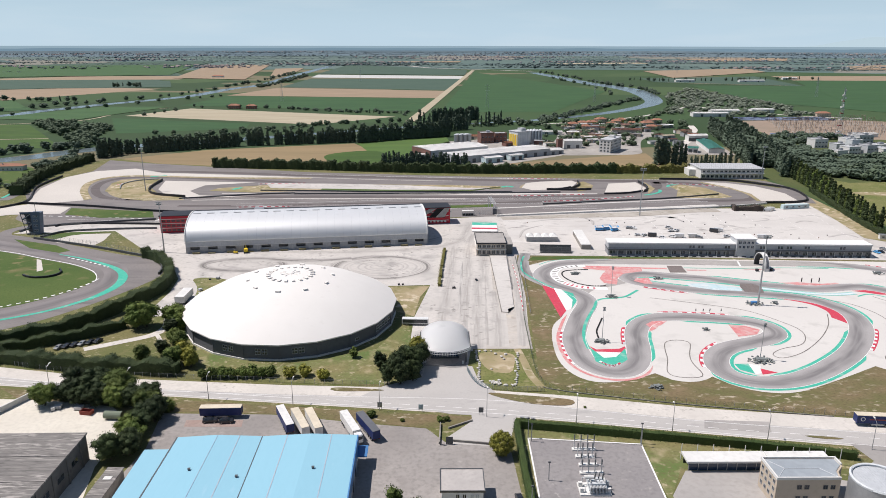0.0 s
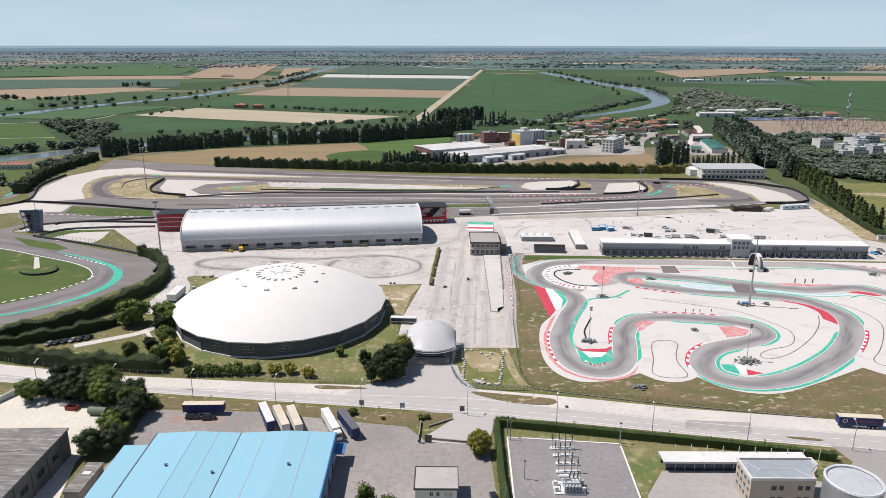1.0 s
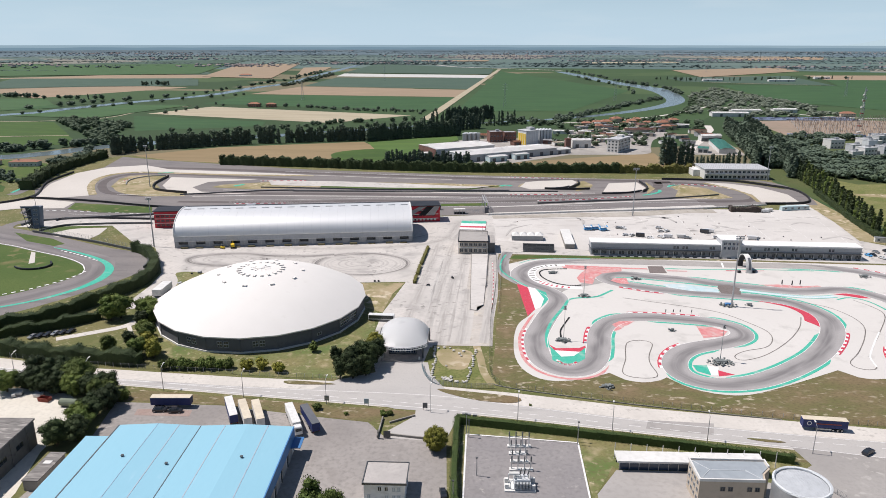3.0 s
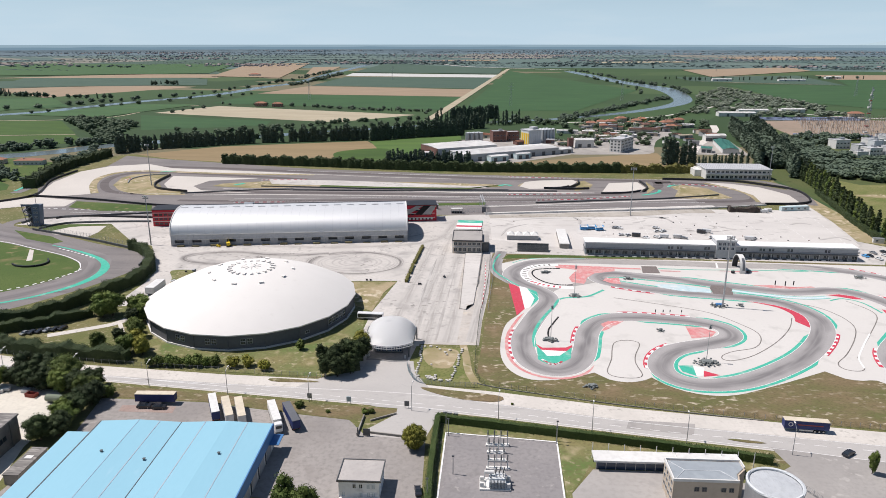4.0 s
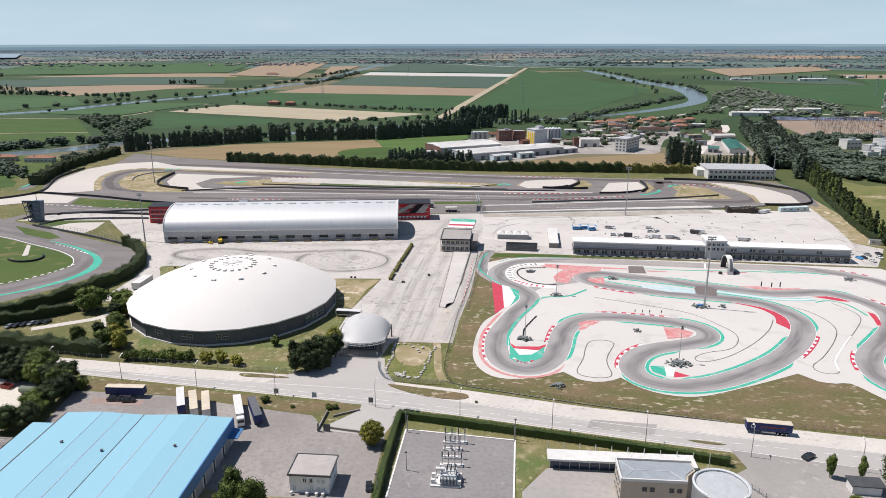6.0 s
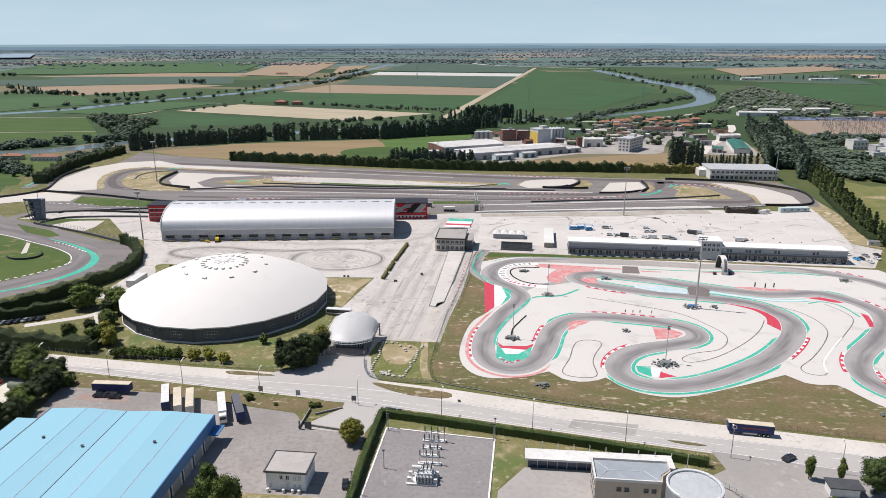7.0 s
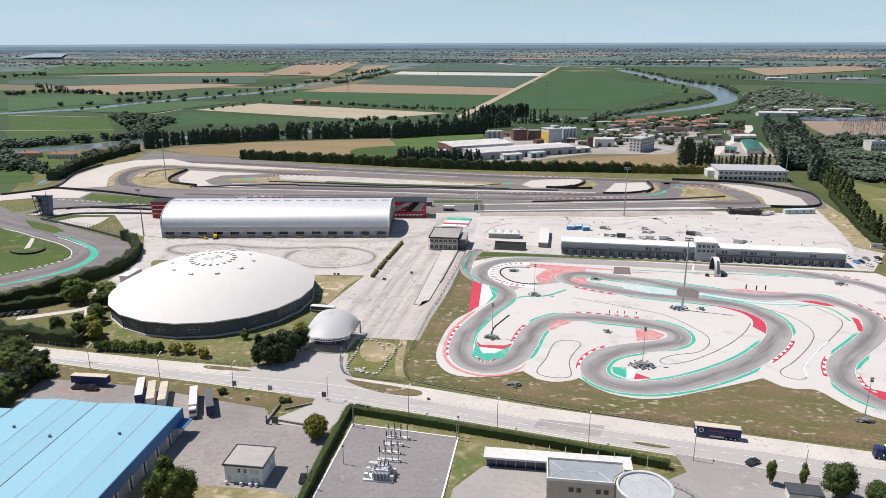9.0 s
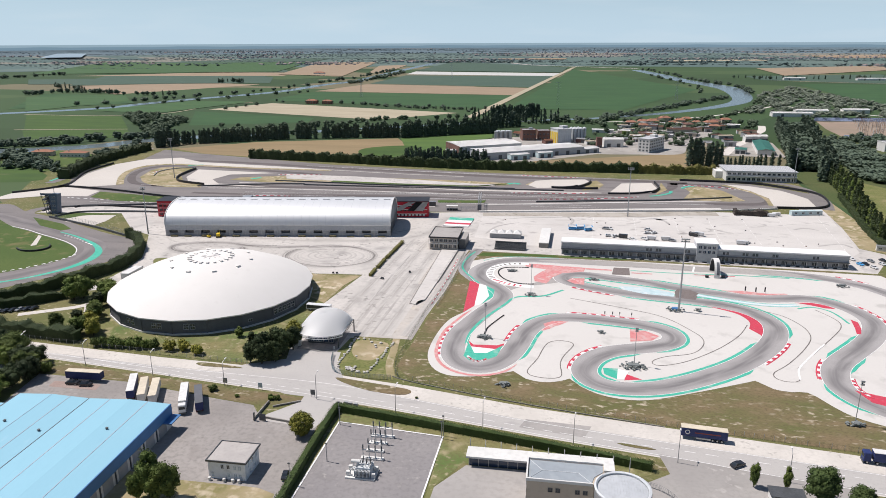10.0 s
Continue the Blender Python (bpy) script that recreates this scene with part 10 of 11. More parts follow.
shed_building("factory_annex", 47.5, 715.0, H30, 21, 10.3, 5.5, "blue_paint", "white_roof", "pale blue-grey factory annex", 0.08, 2)
shed_building("factory_annex", 74.8, 733.0, H30, 17, 8.4, 5.5, "blue_paint", "white_roof", "pale blue-grey factory annex", 0.08, 2)
shed_building("factory_annex", 122, 771, H30, 20, 14, 5.0, "light_grey", "white_roof", "low pale annex at the end of the factory", 0.08, 2)
shed_building("works_shed", -26, 752, 10, 12, 8, 3.5, "white_wall", "white_roof", "small white shed beside the factory", 0.1, 1)
yb = thing("yellow_mill", "tall grey mill with a yellow panelled side", "building", at=(94.2, 842.4, 0.05), turn=H30)
part("wall", boxes((0, 18, 0, 18, 0, 16.5)), "pale_steel", yb)
part("yellow_panel", boxes((-0.3, -0.02, 0.4, 17.6, 0, 13.2)), "yellow", yb)
part("roof", boxes((-0.5, 18.5, -0.4, 18.4, 16.5, 17.1)), "light_grey", yb)
part("roof_house", boxes((9, 16, 5, 13, 17.1, 20)), "light_grey", yb)
for k in range(4):
    part("vertical_band", boxes((-0.5, -0.32, 1.6 + 4.4 * k, 2.4 + 4.4 * k, 0.5, 13.0)), "white_wall", yb)
for k in range(6):
    part("panel_joint", boxes((2.6 * k + 1.6, 2.6 * k + 1.75, -0.06, 0, 0.3, 16.2)), "steel", yb)
silo = shared("silo_shell", lambda: tube(tube(bmesh.new(), (0, 0, 0), (0, 0, 15.5), 2.6, n=14), (0, 0, 15.5), (0, 0, 17), 2.6, 0.5, 14), "pale_steel")
for k in range(7):
    o = thing("silo", "grey corrugated steel silo", "silo", "silos beside the mill", (113 + 4.8 * (k % 4) * 0.87 - 3 * (k // 4), 864 + 4.8 * (k % 4) * 0.5 + 5.4 * (k // 4), 0.05))
    put("shell", silo, o, 0, 0, 0)
    put("ladder", shared("silo_ladder", lambda: boxes((-0.3, 0.3, -2.8, -2.65, 0, 15.5)), "dark_steel"), o, 0, 0, 0)
for k in range(7):
    o = thing("tank", "squat grey steel tank", "tank", "tanks beside the mill", (20 + 5.6 * (k % 4) + 2 * (k // 4), 853 + 1.5 * (k % 4) + 6.5 * (k // 4), 0.05))
    put("shell", shared("tank_shell", lambda: tube(bmesh.new(), (0, 0, 0), (0, 0, 12), 2.5, n=14), "steel"), o, 0, 0, 0)
    put("rim", shared("tank_rim", lambda: tube(bmesh.new(), (0, 0, 12), (0, 0, 12.4), 2.65, n=14), "pale_steel"), o, 0, 0, 0)
o = thing("tank", "slim green steel silo", "tank", at=(175, 892, 0.05))
part("shell", tube(bmesh.new(), (0, 0, 0), (0, 0, 10), 2.6, n=14), "leaf", o)


def flat_block(name, x, y, turn, w, d, h, wall, roof, label, group="", rows_n=2, unit=True):
    """A flat-roofed block with a parapet, window rows and a rooftop unit."""
    o = thing(name, label, "building", group, (x, y, 0.05), turn)
    part("wall", boxes((0, w, 0, d, 0, h)), wall, o)
    part("roof", boxes((0.3, w - 0.3, 0.3, d - 0.3, h, h + 0.15)), roof, o)
    part("parapet", boxes((-0.2, w + 0.2, -0.2, 0.25, h - 0.2, h + 0.6), (-0.2, w + 0.2, d - 0.25, d + 0.2, h - 0.2, h + 0.6), (-0.2, 0.25, 0.25, d - 0.25, h - 0.2, h + 0.6), (w - 0.25, w + 0.2, 0.25, d - 0.25, h - 0.2, h + 0.6)), wall, o)
    if unit:
        part("roof_unit", boxes((w * 0.55, w * 0.8, d * 0.4, d * 0.7, h + 0.15, h + 2.2)), "steel", o)
    n = max(2, int(w / 4))
    for r in range(rows_n):
        for i in range(n):
            window(o, w * (i + 0.5) / n, -0.02, 1.2 + (h - 1.0) / rows_n * r, 2.0, 1.3, 0, "grey_wall")
    return o


flat_block("works_block", 51.5, 864, 14, 17, 15, 12.5, "brick_dark", "grey_wall", "dark brown brick works block with a grey roof", "", 2)
flat_block("works_block", 70, 876, 10, 15, 14, 10.5, "brick_dark", "grey_wall", "dark brown brick works block with a grey roof", "", 2, False)
flat_block("works_block", 138.4, 815.5, 10, 6, 6, 11, "brick_dark", "brick_dark", "narrow dark brown silo house", "", 1, False)
shed_building("works_shed", 37, 905, -30, 14, 10, 4, "beige_wall", "tile_roof", "small works shed with a red roof", 0.2, 1)
shed_building("works_shed", 80, 838, H30, 10, 9, 4, "brick_dark", "tile_roof", "low brown works shed before the mill", 0.15, 1)
shed_building("works_shed", 116, 855, -20, 16, 9, 4.5, "brick_dark", "light_grey", "low brown works shed beside the silos", 0.12, 1)
for x, y, t, w, d, h, m, r, words in ((147, 821, 8, 22, 14, 9, "white_wall", "white_roof", "white works hall beside the lane"), (139, 953, -4, 28, 9, 4, "white_wall", "white_roof", "long low white shed by the river"), (150, 845, 12, 14, 9, 4, "light_grey", "light_grey", "low grey works shed"),
                                      (128, 838, 20, 12, 8, 4, "white_wall", "cream", "low pale works shed"), (160, 868, 6, 18, 8, 4, "concrete_wall", "light_grey", "low concrete works shed"), (205, 905, 0, 20, 9, 4, "beige_wall", "cream", "low beige works shed"), (186, 870, 12, 13, 8, 4, "white_wall", "white_roof", "small white works shed"),
                                      (233.5, 946, -6, 37, 14, 7, "beige_wall", "brick_dark", "long pinkish building with a brown roof"), (283, 792, -20, 11, 14, 5, "white_wall", "teal_roof", "small white shed with a green sheet roof"), (321.5, 783, 80, 80, 17, 5, "white_wall", "teal_roof", "long white shed with a green sheet roof"),
                                      (316, 884, 0, 8, 14, 7, "white_wall", "white_roof", "white gabled works hall"), (325, 886, 0, 8, 14, 7, "white_wall", "white_roof", "white gabled works hall"), (334, 888, 0, 8, 14, 7, "white_wall", "white_roof", "white gabled works hall"), (362, 735, 20, 14, 9, 4, "beige_wall", "tile_roof", "small red-roofed house among the trees")):
    shed_building("works_shed", x, y, t, w, d, h, m, r, words, 0.1, 2)
# white process plant beside the grid station
for k, (x, y, t, w, d, h, m) in enumerate(((438, 762, 15, 14, 12, 6, "white_wall"), (455, 770, 15, 16, 14, 9, "white_wall"), (474, 768, 10, 12, 14, 11, "light_grey"), (488, 762, 10, 20, 14, 8, "white_wall"), (446, 826, 12, 18, 14, 10, "white_wall"), (462, 808, 12, 15, 12, 7, "light_grey"), (480, 820, 12, 18, 14, 12, "white_wall"),
                                            (500, 800, 12, 24, 14, 7, "white_wall"), (526, 872, 0, 18, 16, 9, "light_grey"), (496, 850, 0, 22, 12, 6, "white_wall"), (520, 775, 10, 26, 16, 9, "white_wall"), (470, 792, 12, 10, 10, 14, "pale_steel"), (510, 745, 8, 30, 14, 6, "light_grey"))):
    flat_block("plant_block", x, y, t, w, d, h, m, "light_grey" if k % 2 else "grey_wall", "pale flat-roofed process plant block", "process plant blocks", 1 if h < 9 else 2)
for k in range(6):
    o = thing("tank", "pale steel process tank", "tank", "process plant tanks", (466 + 7 * k, 784 + 3 * (k % 2), 0.05))
    put("shell", shared("plant_tank", lambda: tube(bmesh.new(), (0, 0, 0), (0, 0, 8), 2.4, n=12), "pale_steel"), o, 0, 0, 0)
apt = thing("apartment_block", "white four-storey apartment block", "building", at=(192.6, 784.6, 0.05), turn=57)
part("wall", boxes((0, 36, 0, 13.5, 0, 14.5)), "white_wall", apt)
part("roof", boxes((-0.4, 36.4, -0.4, 13.9, 14.5, 15.0)), "light_grey", apt)
part("stair_head", boxes((20, 27, 4, 10, 15.0, 17.5)), "white_wall", apt)
for i in range(8):
    for z in (1.4, 4.8, 8.2, 11.4):
        window(apt, 3 + 4.3 * i, -0.02, z, 1.8, 1.5, 0, "grey_wall")
for i in range(3):
    for z in (1.4, 4.8, 8.2, 11.4):
        window(apt, -0.02, 2.6 + 4.1 * i, z, 1.8, 1.5, -90, "grey_wall")


def villa(x, y, turn, w, d, h, wall, roof, label, group=""):
    o = thing("house", label, "house", group, (x, y, 0.03), turn)
    part("wall", boxes((0, w, 0, d, 0, h)), wall, o)
    rf = bmesh.new()
    q = [rf.verts.new(p) for p in ((-0.6, -0.6, h), (w + 0.6, -0.6, h), (w + 0.6, d + 0.6, h), (-0.6, d + 0.6, h), (w * 0.25, d / 2, h + d * 0.24), (w * 0.75, d / 2, h + d * 0.24))]
    for idx in ((0, 1, 5, 4), (1, 2, 5), (2, 3, 4, 5), (3, 0, 4), (3, 2, 1, 0)):
        rf.faces.new([q[i] for i in idx])
    part("roof", rf, roof, o)
    part("chimney", boxes((w * 0.3, w * 0.3 + 0.8, d * 0.3, d * 0.3 + 0.8, h, h + d * 0.24 + 0.8)), wall, o)
    for i in range(max(2, int(w / 4))):
        for z in (1.0,) + ((4.0,) if h > 5 else ()):
            window(o, 2 + i * (w - 4) / max(1, int(w / 4) - 1), -0.02, z, 1.2, 1.3)
    return o


rv = random.Random(3)
for x, y, w, d, h, t in ((222, 1050, 16, 11, 6, 10), (245, 1082, 15, 11, 7, 20), (262, 1066, 14, 10, 6, -10), (232, 1062, 13, 10, 6, 5), (276, 1088, 13, 10, 6, 0), (300, 1030, 18, 12, 7, 20), (208, 1046, 13, 10, 6, 0), (190, 1030, 14, 10, 6, 0), (312, 1060, 13, 10, 6, 10), (252, 1040, 13, 10, 5, 15), (284, 1052, 12, 9, 5, -5), (330, 1080, 14, 10, 6, 8), (205, 1005, 13, 10, 5, 12), (298, 1006, 14, 10, 5, -8), (270, 1020, 12, 9, 5, 20)):
    villa(x, y, t, w, d, h, "ochre_wall" if rv.random() < 0.3 else "beige_wall", "tile_roof" if rv.random() < 0.8 else "brick_dark", "village house with an orange tiled roof", "village houses")
for k in range(95):
    x, y = rv.uniform(165, 335), rv.uniform(835, 1045)
    if y < 860 and x < 215 or 300 < x and y < 910:
        continue
    if abs(x - (250 + 0.75 * (y - 900))) < 16:
        continue
    shed_building("village_shed", x, y, rv.uniform(-25, 30), rv.uniform(7, 20), rv.uniform(6, 11), rv.uniform(3, 5.5), rv.choice(["white_wall", "grey_wall", "concrete_wall", "beige_wall"]), rv.choice(["light_grey", "grey_wall", "brick_dark", "cream", "white_roof", "tile_roof"]), "low village workshop among houses", 0.08, 1)
villa(-432, 670, 6, 28, 9, 4.5, "white_wall", "tile_roof", "white farmhouse with a long orange tiled roof")
villa(-468, 672, 10, 22, 9, 4.5, "beige_wall", "tile_roof", "beige farmhouse with an orange tiled roof")
villa(-395, 1330, 0, 20, 12, 6, "tile_roof", "tile_roof", "red farmhouse between the fields")
villa(-360, 1325, 0, 18, 10, 6, "tile_roof", "tile_roof", "red farm barn between the fields")
villa(-795, 2520, 0, 40, 16, 6, "white_wall", "tile_roof", "white farmhouse far out in the fields")
villa(640, 1190, 0, 24, 12, 6, "beige_wall", "tile_roof", "farmhouse with an orange roof beside the wood")
for x, y, w in ((760, 2280, 60), (960, 2270, 80), (1180, 2440, 50), (480, 1240, 50), (560, 1260, 40), (430, 1190, 60)):
    shed_building("farm_shed", x, y, 0, w, 16, 6, "white_wall", "white_roof", "long low white farm shed", 0.1, 2)

# building behind the circuit
back = thing("race_office", "long weathered grey two-storey building behind the circuit", "building", at=(239.6, 632, 0.06), turn=-0.5)
part("wall", boxes((0, 57.6, 0, 30, 0, 8.6)), "white_wall", back)
part("roof", boxes((-0.6, 58.2, -0.8, 30.8, 8.6, 9.3)), "light_grey", back)
for i in range(28):
    put("roof_rib", shared("office_rib", lambda: boxes((-0.12, 0.12, -0.6, 30.6, 9.3, 9.42)), "grey_wall"), back, 1.0 + 2.05 * i, 0, 0)
part("balcony", boxes((0, 57.6, -1.6, 0, 4.6, 5.0)), "white_wall", back)
for i in range(14):
    window(back, 2.5 + 4.05 * i, -0.02, 1.0, 2.4, 2.2, 0, "white_wall")
    window(back, 2.5 + 4.05 * i, -0.02, 5.9, 2.4, 1.6, 0, "white_wall")
part("annex", boxes((-6, -0.1, 14, 34, 0, 6)), "white_wall", back)

# electrical grid station
structure("station_ground", sheet([(456, 1030), (475, 1128), (640, 1150), (760, 1090), (800, 990), (660, 890), (560, 900), (447, 940)], 0.06), "station_soil", "dry sandy ground of the grid station", "ground")


def solar_row(x0, y0, x1, y1):
    o = thing("solar_row", "row of tilted blue solar panels", "solar panels", "solar rows", (x0, y0, 0.06), math.degrees(math.atan2(y1 - y0, x1 - x0)))
    ln = math.hypot(x1 - x0, y1 - y0)
    panel = shared("solar_panel", lambda: (lambda b: b.faces.new([b.verts.new(p) for p in ((0, 0, 0.8), (5.7, 0, 0.8), (5.7, 4, 2.6), (0, 4, 2.6))]) and bmesh.ops.solidify(b, geom=b.faces[:], thickness=0.08) and b)(bmesh.new()), "solar")
    legm = shared("solar_leg", lambda: boxes((2.6, 2.9, 1.9, 2.1, 0, 1.7)), "steel")
    for k in range(int(ln / 6)):
        put("panel", panel, o, 6 * k, 0, 0)
        put("leg", legm, o, 6 * k, 0, 0)


for k in range(4):
    solar_row(472 + 4 * k, 1128 + 10 * k, 640, 1130 + 10 * k)
for k in range(4):
    solar_row(449 + 5 * k, 946 - 10 * k, 545, 940 - 10 * k)
def portal_mesh():
    b = bmesh.new()
    for s in (-6, 6):
        tube(b, (s - 0.7, 0, 0), (s, 0, 13), 0.14, 0.1, 4)
        tube(b, (s + 0.7, 0, 0), (s, 0, 13), 0.14, 0.1, 4)
        for z in (3, 6, 9):
            tube(b, (s - 0.5, 0, z), (s + 0.4, 0, z + 2.4), 0.08, n=4)
    for z in (10.6, 11.8):
        tube(b, (-6, 0, z), (6, 0, z), 0.12, n=4)
    for k in range(6):
        tube(b, (-6 + 2 * k, 0, 10.6), (-5 + 2 * k, 0, 11.8), 0.07, n=4)
        tube(b, (-5 + 2 * k, 0, 11.8), (-4 + 2 * k, 0, 10.6), 0.07, n=4)
    return b


pylon = shared("lattice_gantry", portal_mesh, "gantry_steel")
switch = shared("switch_post", lambda: (lambda b: [(tube(b, (s, 0, 0), (s, 0, 4), 0.22, n=4), tube(b, (s, 0, 4), (s, 0, 7), 0.35, 0.2, 6)) for s in (-4.5, 0, 4.5)] and b)(bmesh.new()), "pale_steel")
string = shared("insulator_string", lambda: tube(tube(tube(bmesh.new(), (0, 0, 0), (0, 0, -3), 0.2, n=5), (-3.5, 0, 0), (-3.5, 0, -3), 0.2, n=5), (3.5, 0, 0), (3.5, 0, -3), 0.2, n=5), "brick_dark")
for k in range(84):
    i, j = k % 12, k // 12
    x, y = 474 + 14.5 * i + 9 * j + rv.uniform(-2, 2), 948 + 27 * j + 3 * i * (j - 3) * 0.3 + rv.uniform(-4, 4)
    o = thing("grid_gantry", "brown-grey lattice gantry of the grid station", "gantry", "gantries of the grid station", (x, y, 0.06), rv.choice([4, 4, 94]))
    o.scale = (0.8, 0.8, 0.72)
    put("frame", pylon, o, 0, 0, 0)
    put("insulator_string", string, o, 0, 0, 10.6)
    put("switch_bank", switch, o, 0, 7 + rv.uniform(-2, 2), 0)
for x, y, w in ((548, 925, 34), (600, 920, 26), (640, 940, 30)):
    shed_building("station_house", x, y, 0, w, 12, 5, "white_wall", "white_paint", "pale control house of the grid station", 0.05, 2)


def lattice(x, y, h, label, wide=4.0, m="steel"):
    o = thing("lattice_tower", label, "tower", at=lift(x, y, 0))
    n = 8
    for sx in (-1, 1):
        for sy in (-1, 1):
            part("corner_leg", tube(bmesh.new(), (sx * wide / 2, sy * wide / 2, 0), (sx * 0.4, sy * 0.4, h), 0.16, 0.1, 4), m, o)
    for k in range(n):
        z0, z1 = h * k / n, h * (k + 1) / n
        w0, w1 = wide / 2 + (0.4 - wide / 2) * k / n, wide / 2 + (0.4 - wide / 2) * (k + 1) / n
        b = bmesh.new()
        for s in (-1, 1):
            tube(b, (-w0, s * w0, z0), (w1, s * w1, z1), 0.09, n=4)
            tube(b, (s * w0, -w0, z0), (s * w1, w1, z1), 0.09, n=4)
        part("brace", b, m, o)
    return o


lt = lattice(534, 934, 64, "tall red and white telecom lattice tower", 6, "steel")
for k in range(7):
    s = 2.1 - 0.2 * k
    part("leg_band", boxes((-s - 0.2, s + 0.2, -s - 0.2, s + 0.2, 8.0 * k + 6, 8.0 * k + 7.2)), "rust_red" if k % 2 else "white_wall", lt)
for k in range(9):
    a = 2.4 * k
    part("antenna_panel", boxes((2.0 * math.cos(a) - 0.6, 2.0 * math.cos(a) + 0.6, 2.0 * math.sin(a) - 0.5, 2.0 * math.sin(a) + 0.5, 34 + 3.1 * k, 36.4 + 3.1 * k)), "white_wall", lt)
for x, y, h in ((93, 1360, 44), (-330, 1500, 40), (880, 1650, 44), (330, 1500, 46), (-250, 2300, 44), (1000, 3000, 44)):
    p = lattice(x, y, h, "grey power line pylon in the fields", 5)
    for z in (h * 0.72, h * 0.84, h * 0.95):
        part("cross_arm", boxes((-5, 5, -0.2, 0.2, z, z + 0.3)), "steel", p)

# small road works and posts
for x, y in ((25.5, 205.2), (27, 204.8), (29, 204.5)):
    o = thing("meter_cabinet", "grey utility cabinet at the hedge corner", "cabinet", "utility cabinets", (x, y, 0.08), -8)
    part("body", rounded(boxes((-0.7, 0.7, -0.4, 0.4, 0.1, 1.7)), 0.04), "grey_wall", o)
    part("plinth", boxes((-0.75, 0.75, -0.45, 0.45, 0, 0.1)), "concrete_wall", o)
isl = tagged(new("parking_island", None), "brown kerbed parking bay beside the lorry yard", "pavement", kind="structure")
part("paving", sheet([(-85.3, 206.6), (-66.5, 206.5), (-66.0, 202.3), (-84.7, 202.4)], 0.09), "rust_paving", isl)
gt = thing("garden_tank", "pale green steel tank on the gravel lot", "tank", at=(-109.5, 207.5, 0.05), turn=-5)
part("shell", tube(bmesh.new(), (-3, 0, 1.5), (3, 0, 1.5), 1.3, n=14), "leaf_grey", gt)
part("cradle", boxes((-2.2, -1.8, -1, 1, 0, 0.6), (1.8, 2.2, -1, 1, 0, 0.6)), "concrete_wall", gt)

for x, y, turn in ((5.9, 334.5, 80), (18.0, 346.7, 20)):
    o = thing("quad_bike", "small dark quad bike standing on the paving", "quad bike", "quad bikes on the paving", (x, y, 0.08), turn)
    part("body", rounded(boxes((-0.35, 0.35, -0.8, 0.8, 0.45, 0.9), (-0.25, 0.25, -0.7, 0.1, 0.9, 1.1)), 0.06), "car_dark", o)
    part("handlebar", tube(bmesh.new(), (-0.5, 0.5, 1.2), (0.5, 0.5, 1.2), 0.05), "black", o)
    wheels(o, [(sx * 0.45, sy) for sx in (-1, 1) for sy in (-0.6, 0.6)], 0.32, 0.24)
for k, (x, y) in enumerate(((-120.8, 315), (-119.6, 321), (-119.2, 326), (-121.5, 331.6), (-118.1, 349.9))):
    o = thing("equipment_case", "pale equipment case beside the box trailer", "case", "equipment cases beside the trailer", (x, y, 0.09), 20 * k)
    part("body", rounded(boxes((-1.0, 1.0, -0.7, 0.7, 0.1, 1.0)), 0.08), "truck_white" if k % 2 else "grey_wall", o)
    part("lid", rounded(boxes((-1.05, 1.05, -0.75, 0.75, 1.0, 1.12)), 0.03), "light_grey", o)
for x in (116.8, 120.2, 123.3, 128.5):
    o = thing("marker_board", "small dark marker board beside the kerb", "marker", "marker boards beside the kerb", (x, 300.5, 0.1))
    part("post", tube(bmesh.new(), (0, 0, 0), (0, 0, 1.0), 0.06), "steel", o)
    part("board", boxes((-0.2, 0.2, -0.04, 0.04, 1.0, 2.2)), "black", o)
for x, y in ((186.6, 341.2), (191.2, 340.2), (195.6, 341.0)):
    o = thing("feather_flag", "slim dark feather flag on a bent pole", "flag", "feather flags beside the kart lane", (x, y, 0.1), 12)
    part("pole", tube(bmesh.new(), (0, 0, 0), (-0.5, 0, 3.6), 0.06, 0.03, 6), "steel", o)
    part("banner", boxes((-0.75, -0.1, -0.03, 0.03, 1.0, 3.3)), "black", o)
for k, (x, y) in enumerate(((59.8, 467.8), (104.1, 474.5), (127.3, 468.1), (122.5, 437.7), (121.6, 468.3), (175.3, 487.3), (169.1, 470.9), (174.5, 471.3), (172.1, 439.7), (196.8, 489.3), (197.9, 469.3), (215.2, 461.4), (204, 437.3), (213.4, 431.8), (227.4, 436.2), (228.6, 428.1), (241.7, 429), (250.6, 435.1), (220, 490.8), (181.2, 463.1))):
    o = thing("tent_weight", "small dark weight lying on the pale parking ground", "weight", "weights on the parking ground", (x, y, 0.08), 37 * k)
    part("body", rounded(boxes((-0.35, 0.35, -0.28, 0.28, 0, 0.5)), 0.08), "black" if k % 4 else "rust", o)
barrier = tagged(new("track_barrier"), "low black and white barrier before the kart office", "barrier", kind="structure")
for k in range(62):
    put("barrier_block", shared("barrier_" + "bw"[k % 2], lambda: rounded(boxes((-1.18, 1.18, -0.2, 0.2, 0, 0.5)), 0.05), "white_wall" if k % 2 else "black"), barrier, 104 + 2.4 * k, 388.4 - 0.03 * k, 0.1, -0.9)
tyre_pile(114.4, 280.6, 10, 1.2, "small heap of pale tyres on the infield", 12)
for x, y in ((29.3, 173.0), (60.6, 190.3), (27.0, 193.3)):
    pole(x, y, 6.0, "slim grey lamp post of the transformer yard")
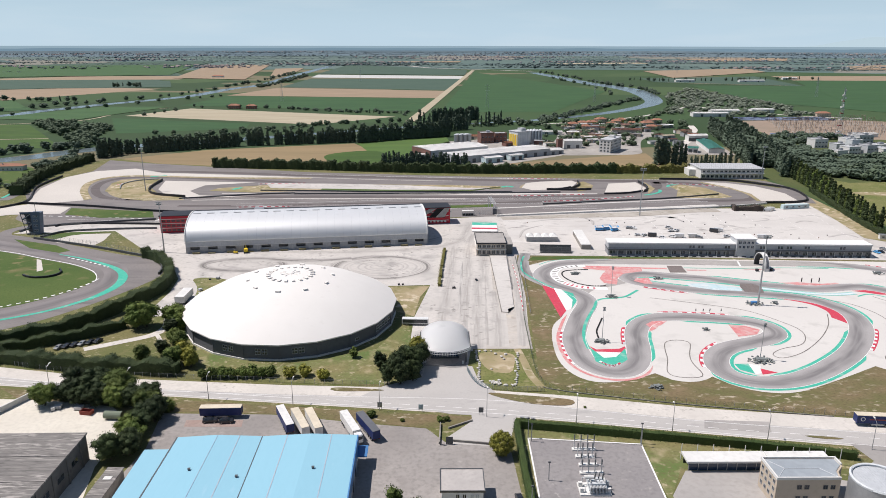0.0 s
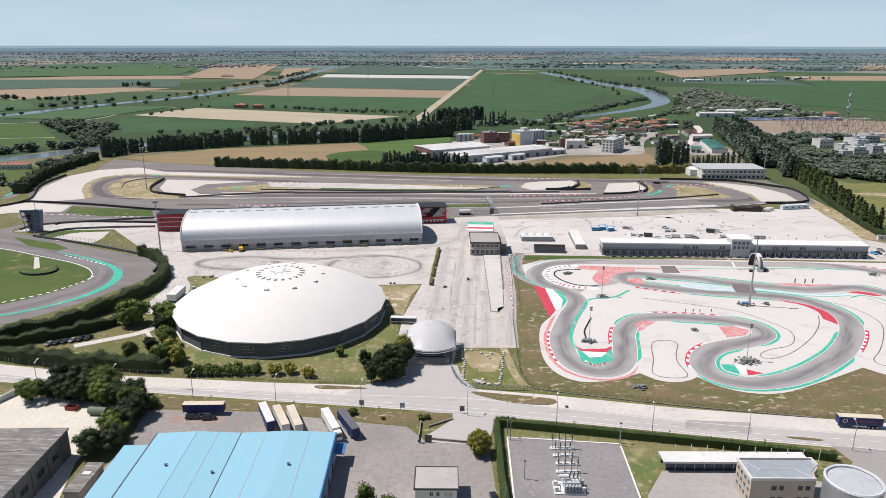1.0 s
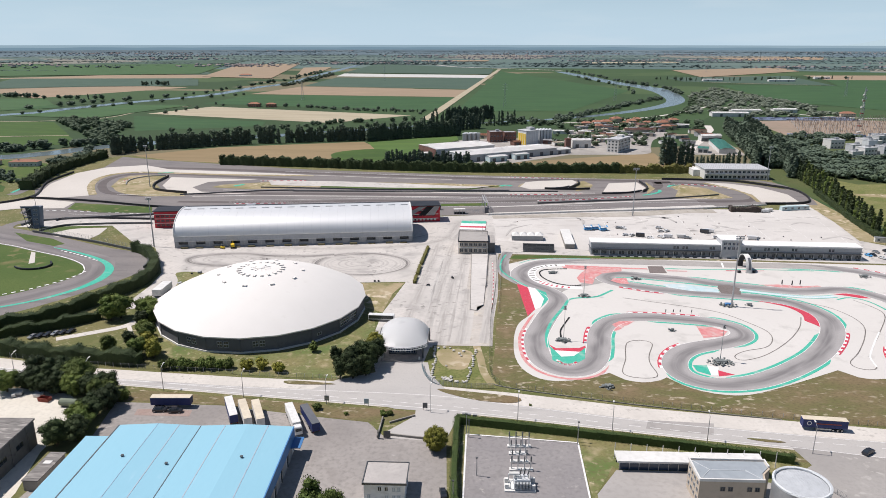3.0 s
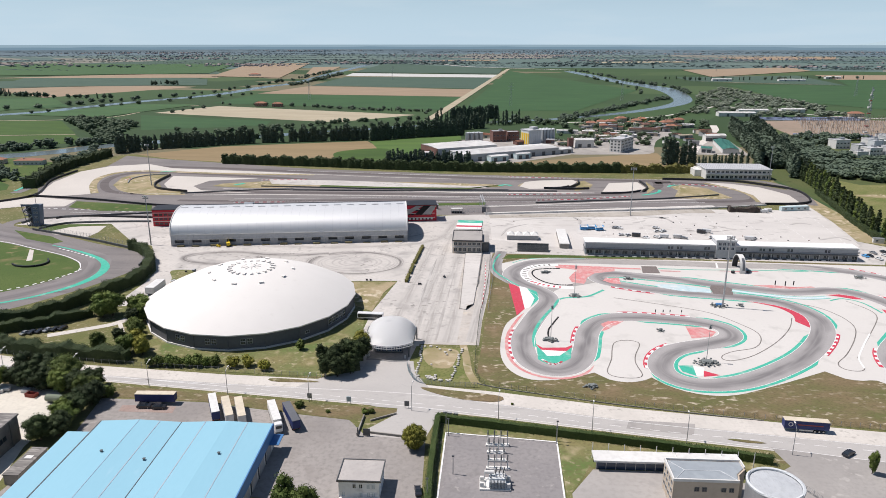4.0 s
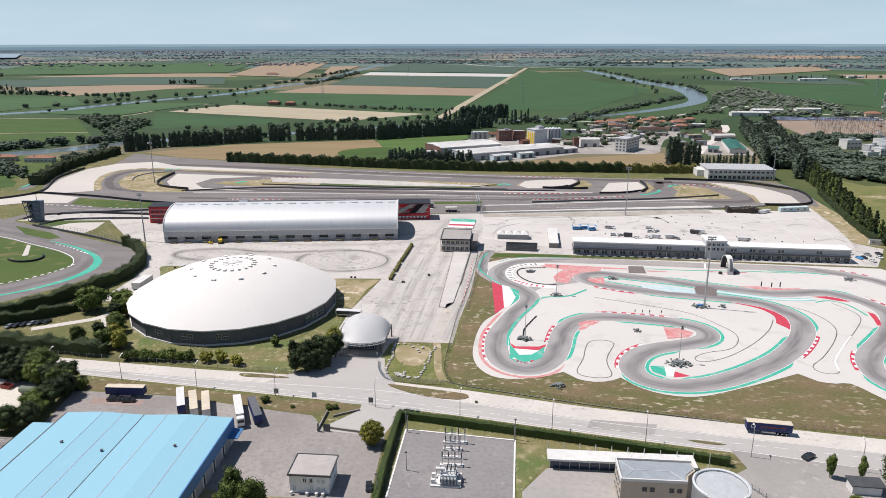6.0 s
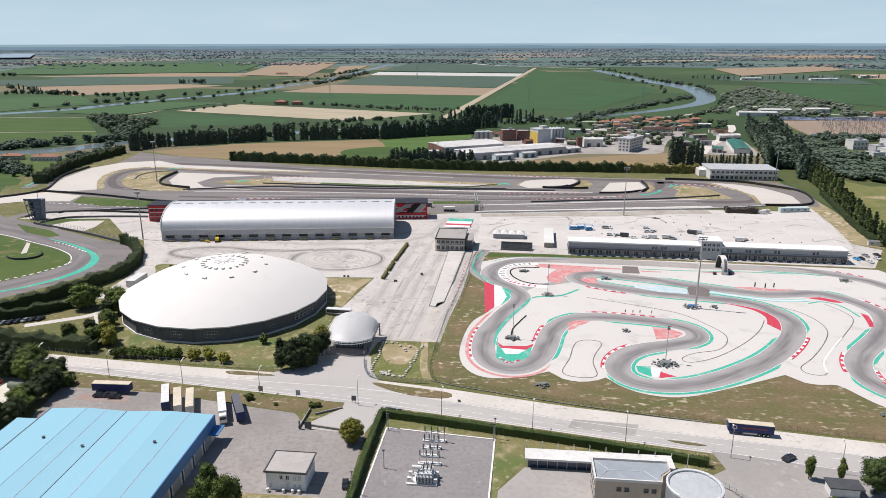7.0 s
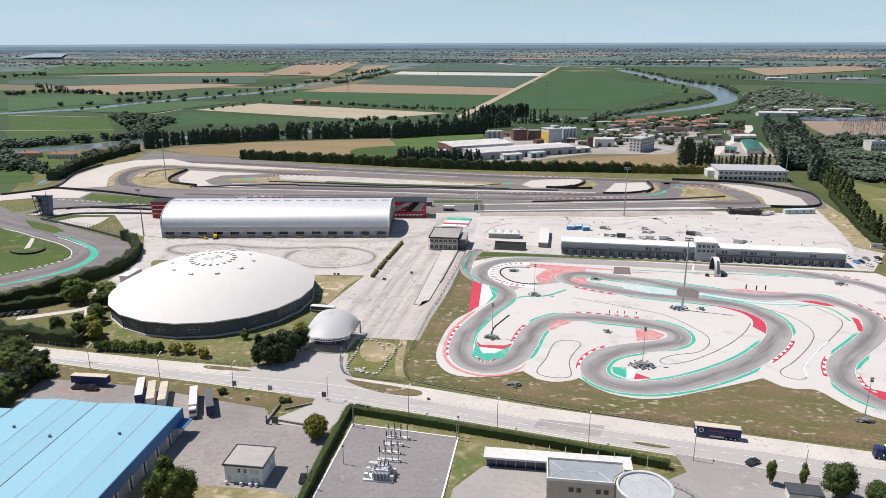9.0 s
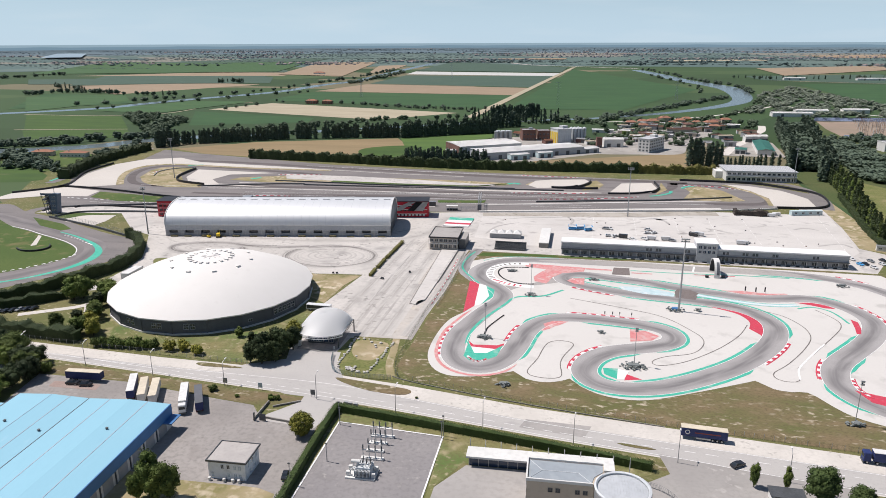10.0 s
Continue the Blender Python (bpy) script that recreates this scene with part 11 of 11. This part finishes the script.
for x, y in ((-20.2, 339.8), (-22.2, 339.8), (-121.7, 348)):
    o = thing("ballast_block", "small black ballast block on the paving", "block", "ballast blocks", (x, y, 0.08))
    part("body", rounded(boxes((-0.5, 0.5, -0.4, 0.4, 0, 0.8)), 0.06), "black", o)

# ---- kerbs of the kart circuit, block by block ----
for idx, side in kerbs:
    seg = kart[idx]
    s = np.concatenate([[0], np.cumsum(np.linalg.norm(np.diff(seg, axis=0), axis=1))])
    o = tagged(new("kerb"), "red and white kerb of raised painted blocks", "kerb", kind="structure")
    n = max(2, int(s[-1] / 2.0))
    for k in range(n):
        at = s[-1] * (k + 0.5) / n
        x, y = np.interp(at, s, seg[:, 0]), np.interp(at, s, seg[:, 1])
        j = idx[min(int(np.searchsorted(s, at)), len(idx) - 1)]
        nx, ny = kart_n[j] * side * 5.48
        bl = new("kerb_block", block["red_paint" if k % 2 else "white_paint"])
        bl.parent = o
        bl.matrix_basis = pose(x + nx, y + ny, 0.1, 0, 0, math.degrees(math.atan2(kart_n[j][1], kart_n[j][0]))) @ Matrix.Diagonal((0.95, s[-1] / n, 0.09, 1))

for pts, gap in CIRCUIT_KERBS:
    line = spline(pts, False, gap, 1)
    nrm = normals2(line)
    o = tagged(new("kerb"), "low red and white kerb of the car circuit", "kerb", kind="structure")
    for k, (p, q) in enumerate(zip(line, line[1:])):
        bl = new("kerb_block", block["red_paint" if k % 2 else "white_paint"])
        bl.parent = o
        bl.matrix_basis = pose(*(0.5 * (p + q)), 0.12, 0, 0, math.degrees(math.atan2(nrm[k][1], nrm[k][0]))) @ Matrix.Diagonal((0.3 if gap == 2.6 else 1.1, np.linalg.norm(q - p), 0.14, 1))

# painted lettering, as bars, round the first bend
letters = spline(WHITE_ARC, False, 2.4, 1)
letters_n = normals2(letters)
for k in range(2, len(letters) - 2):
    p, m = letters[k], letters_n[k]
    d = np.array((m[1], -m[0]))
    reach = 1.0 + 0.25 * (k % 3)
    structure("lettering_bar", sheet([tuple(p + m * a * reach + d * c) for a, c in ((-1, -0.5), (-1, 0.5), (1, 0.5), (1, -0.5))], 0.138), "skid" if k < 0.62 * len(letters) else "red_paint", "painted letter bar on the white band", "lettering")
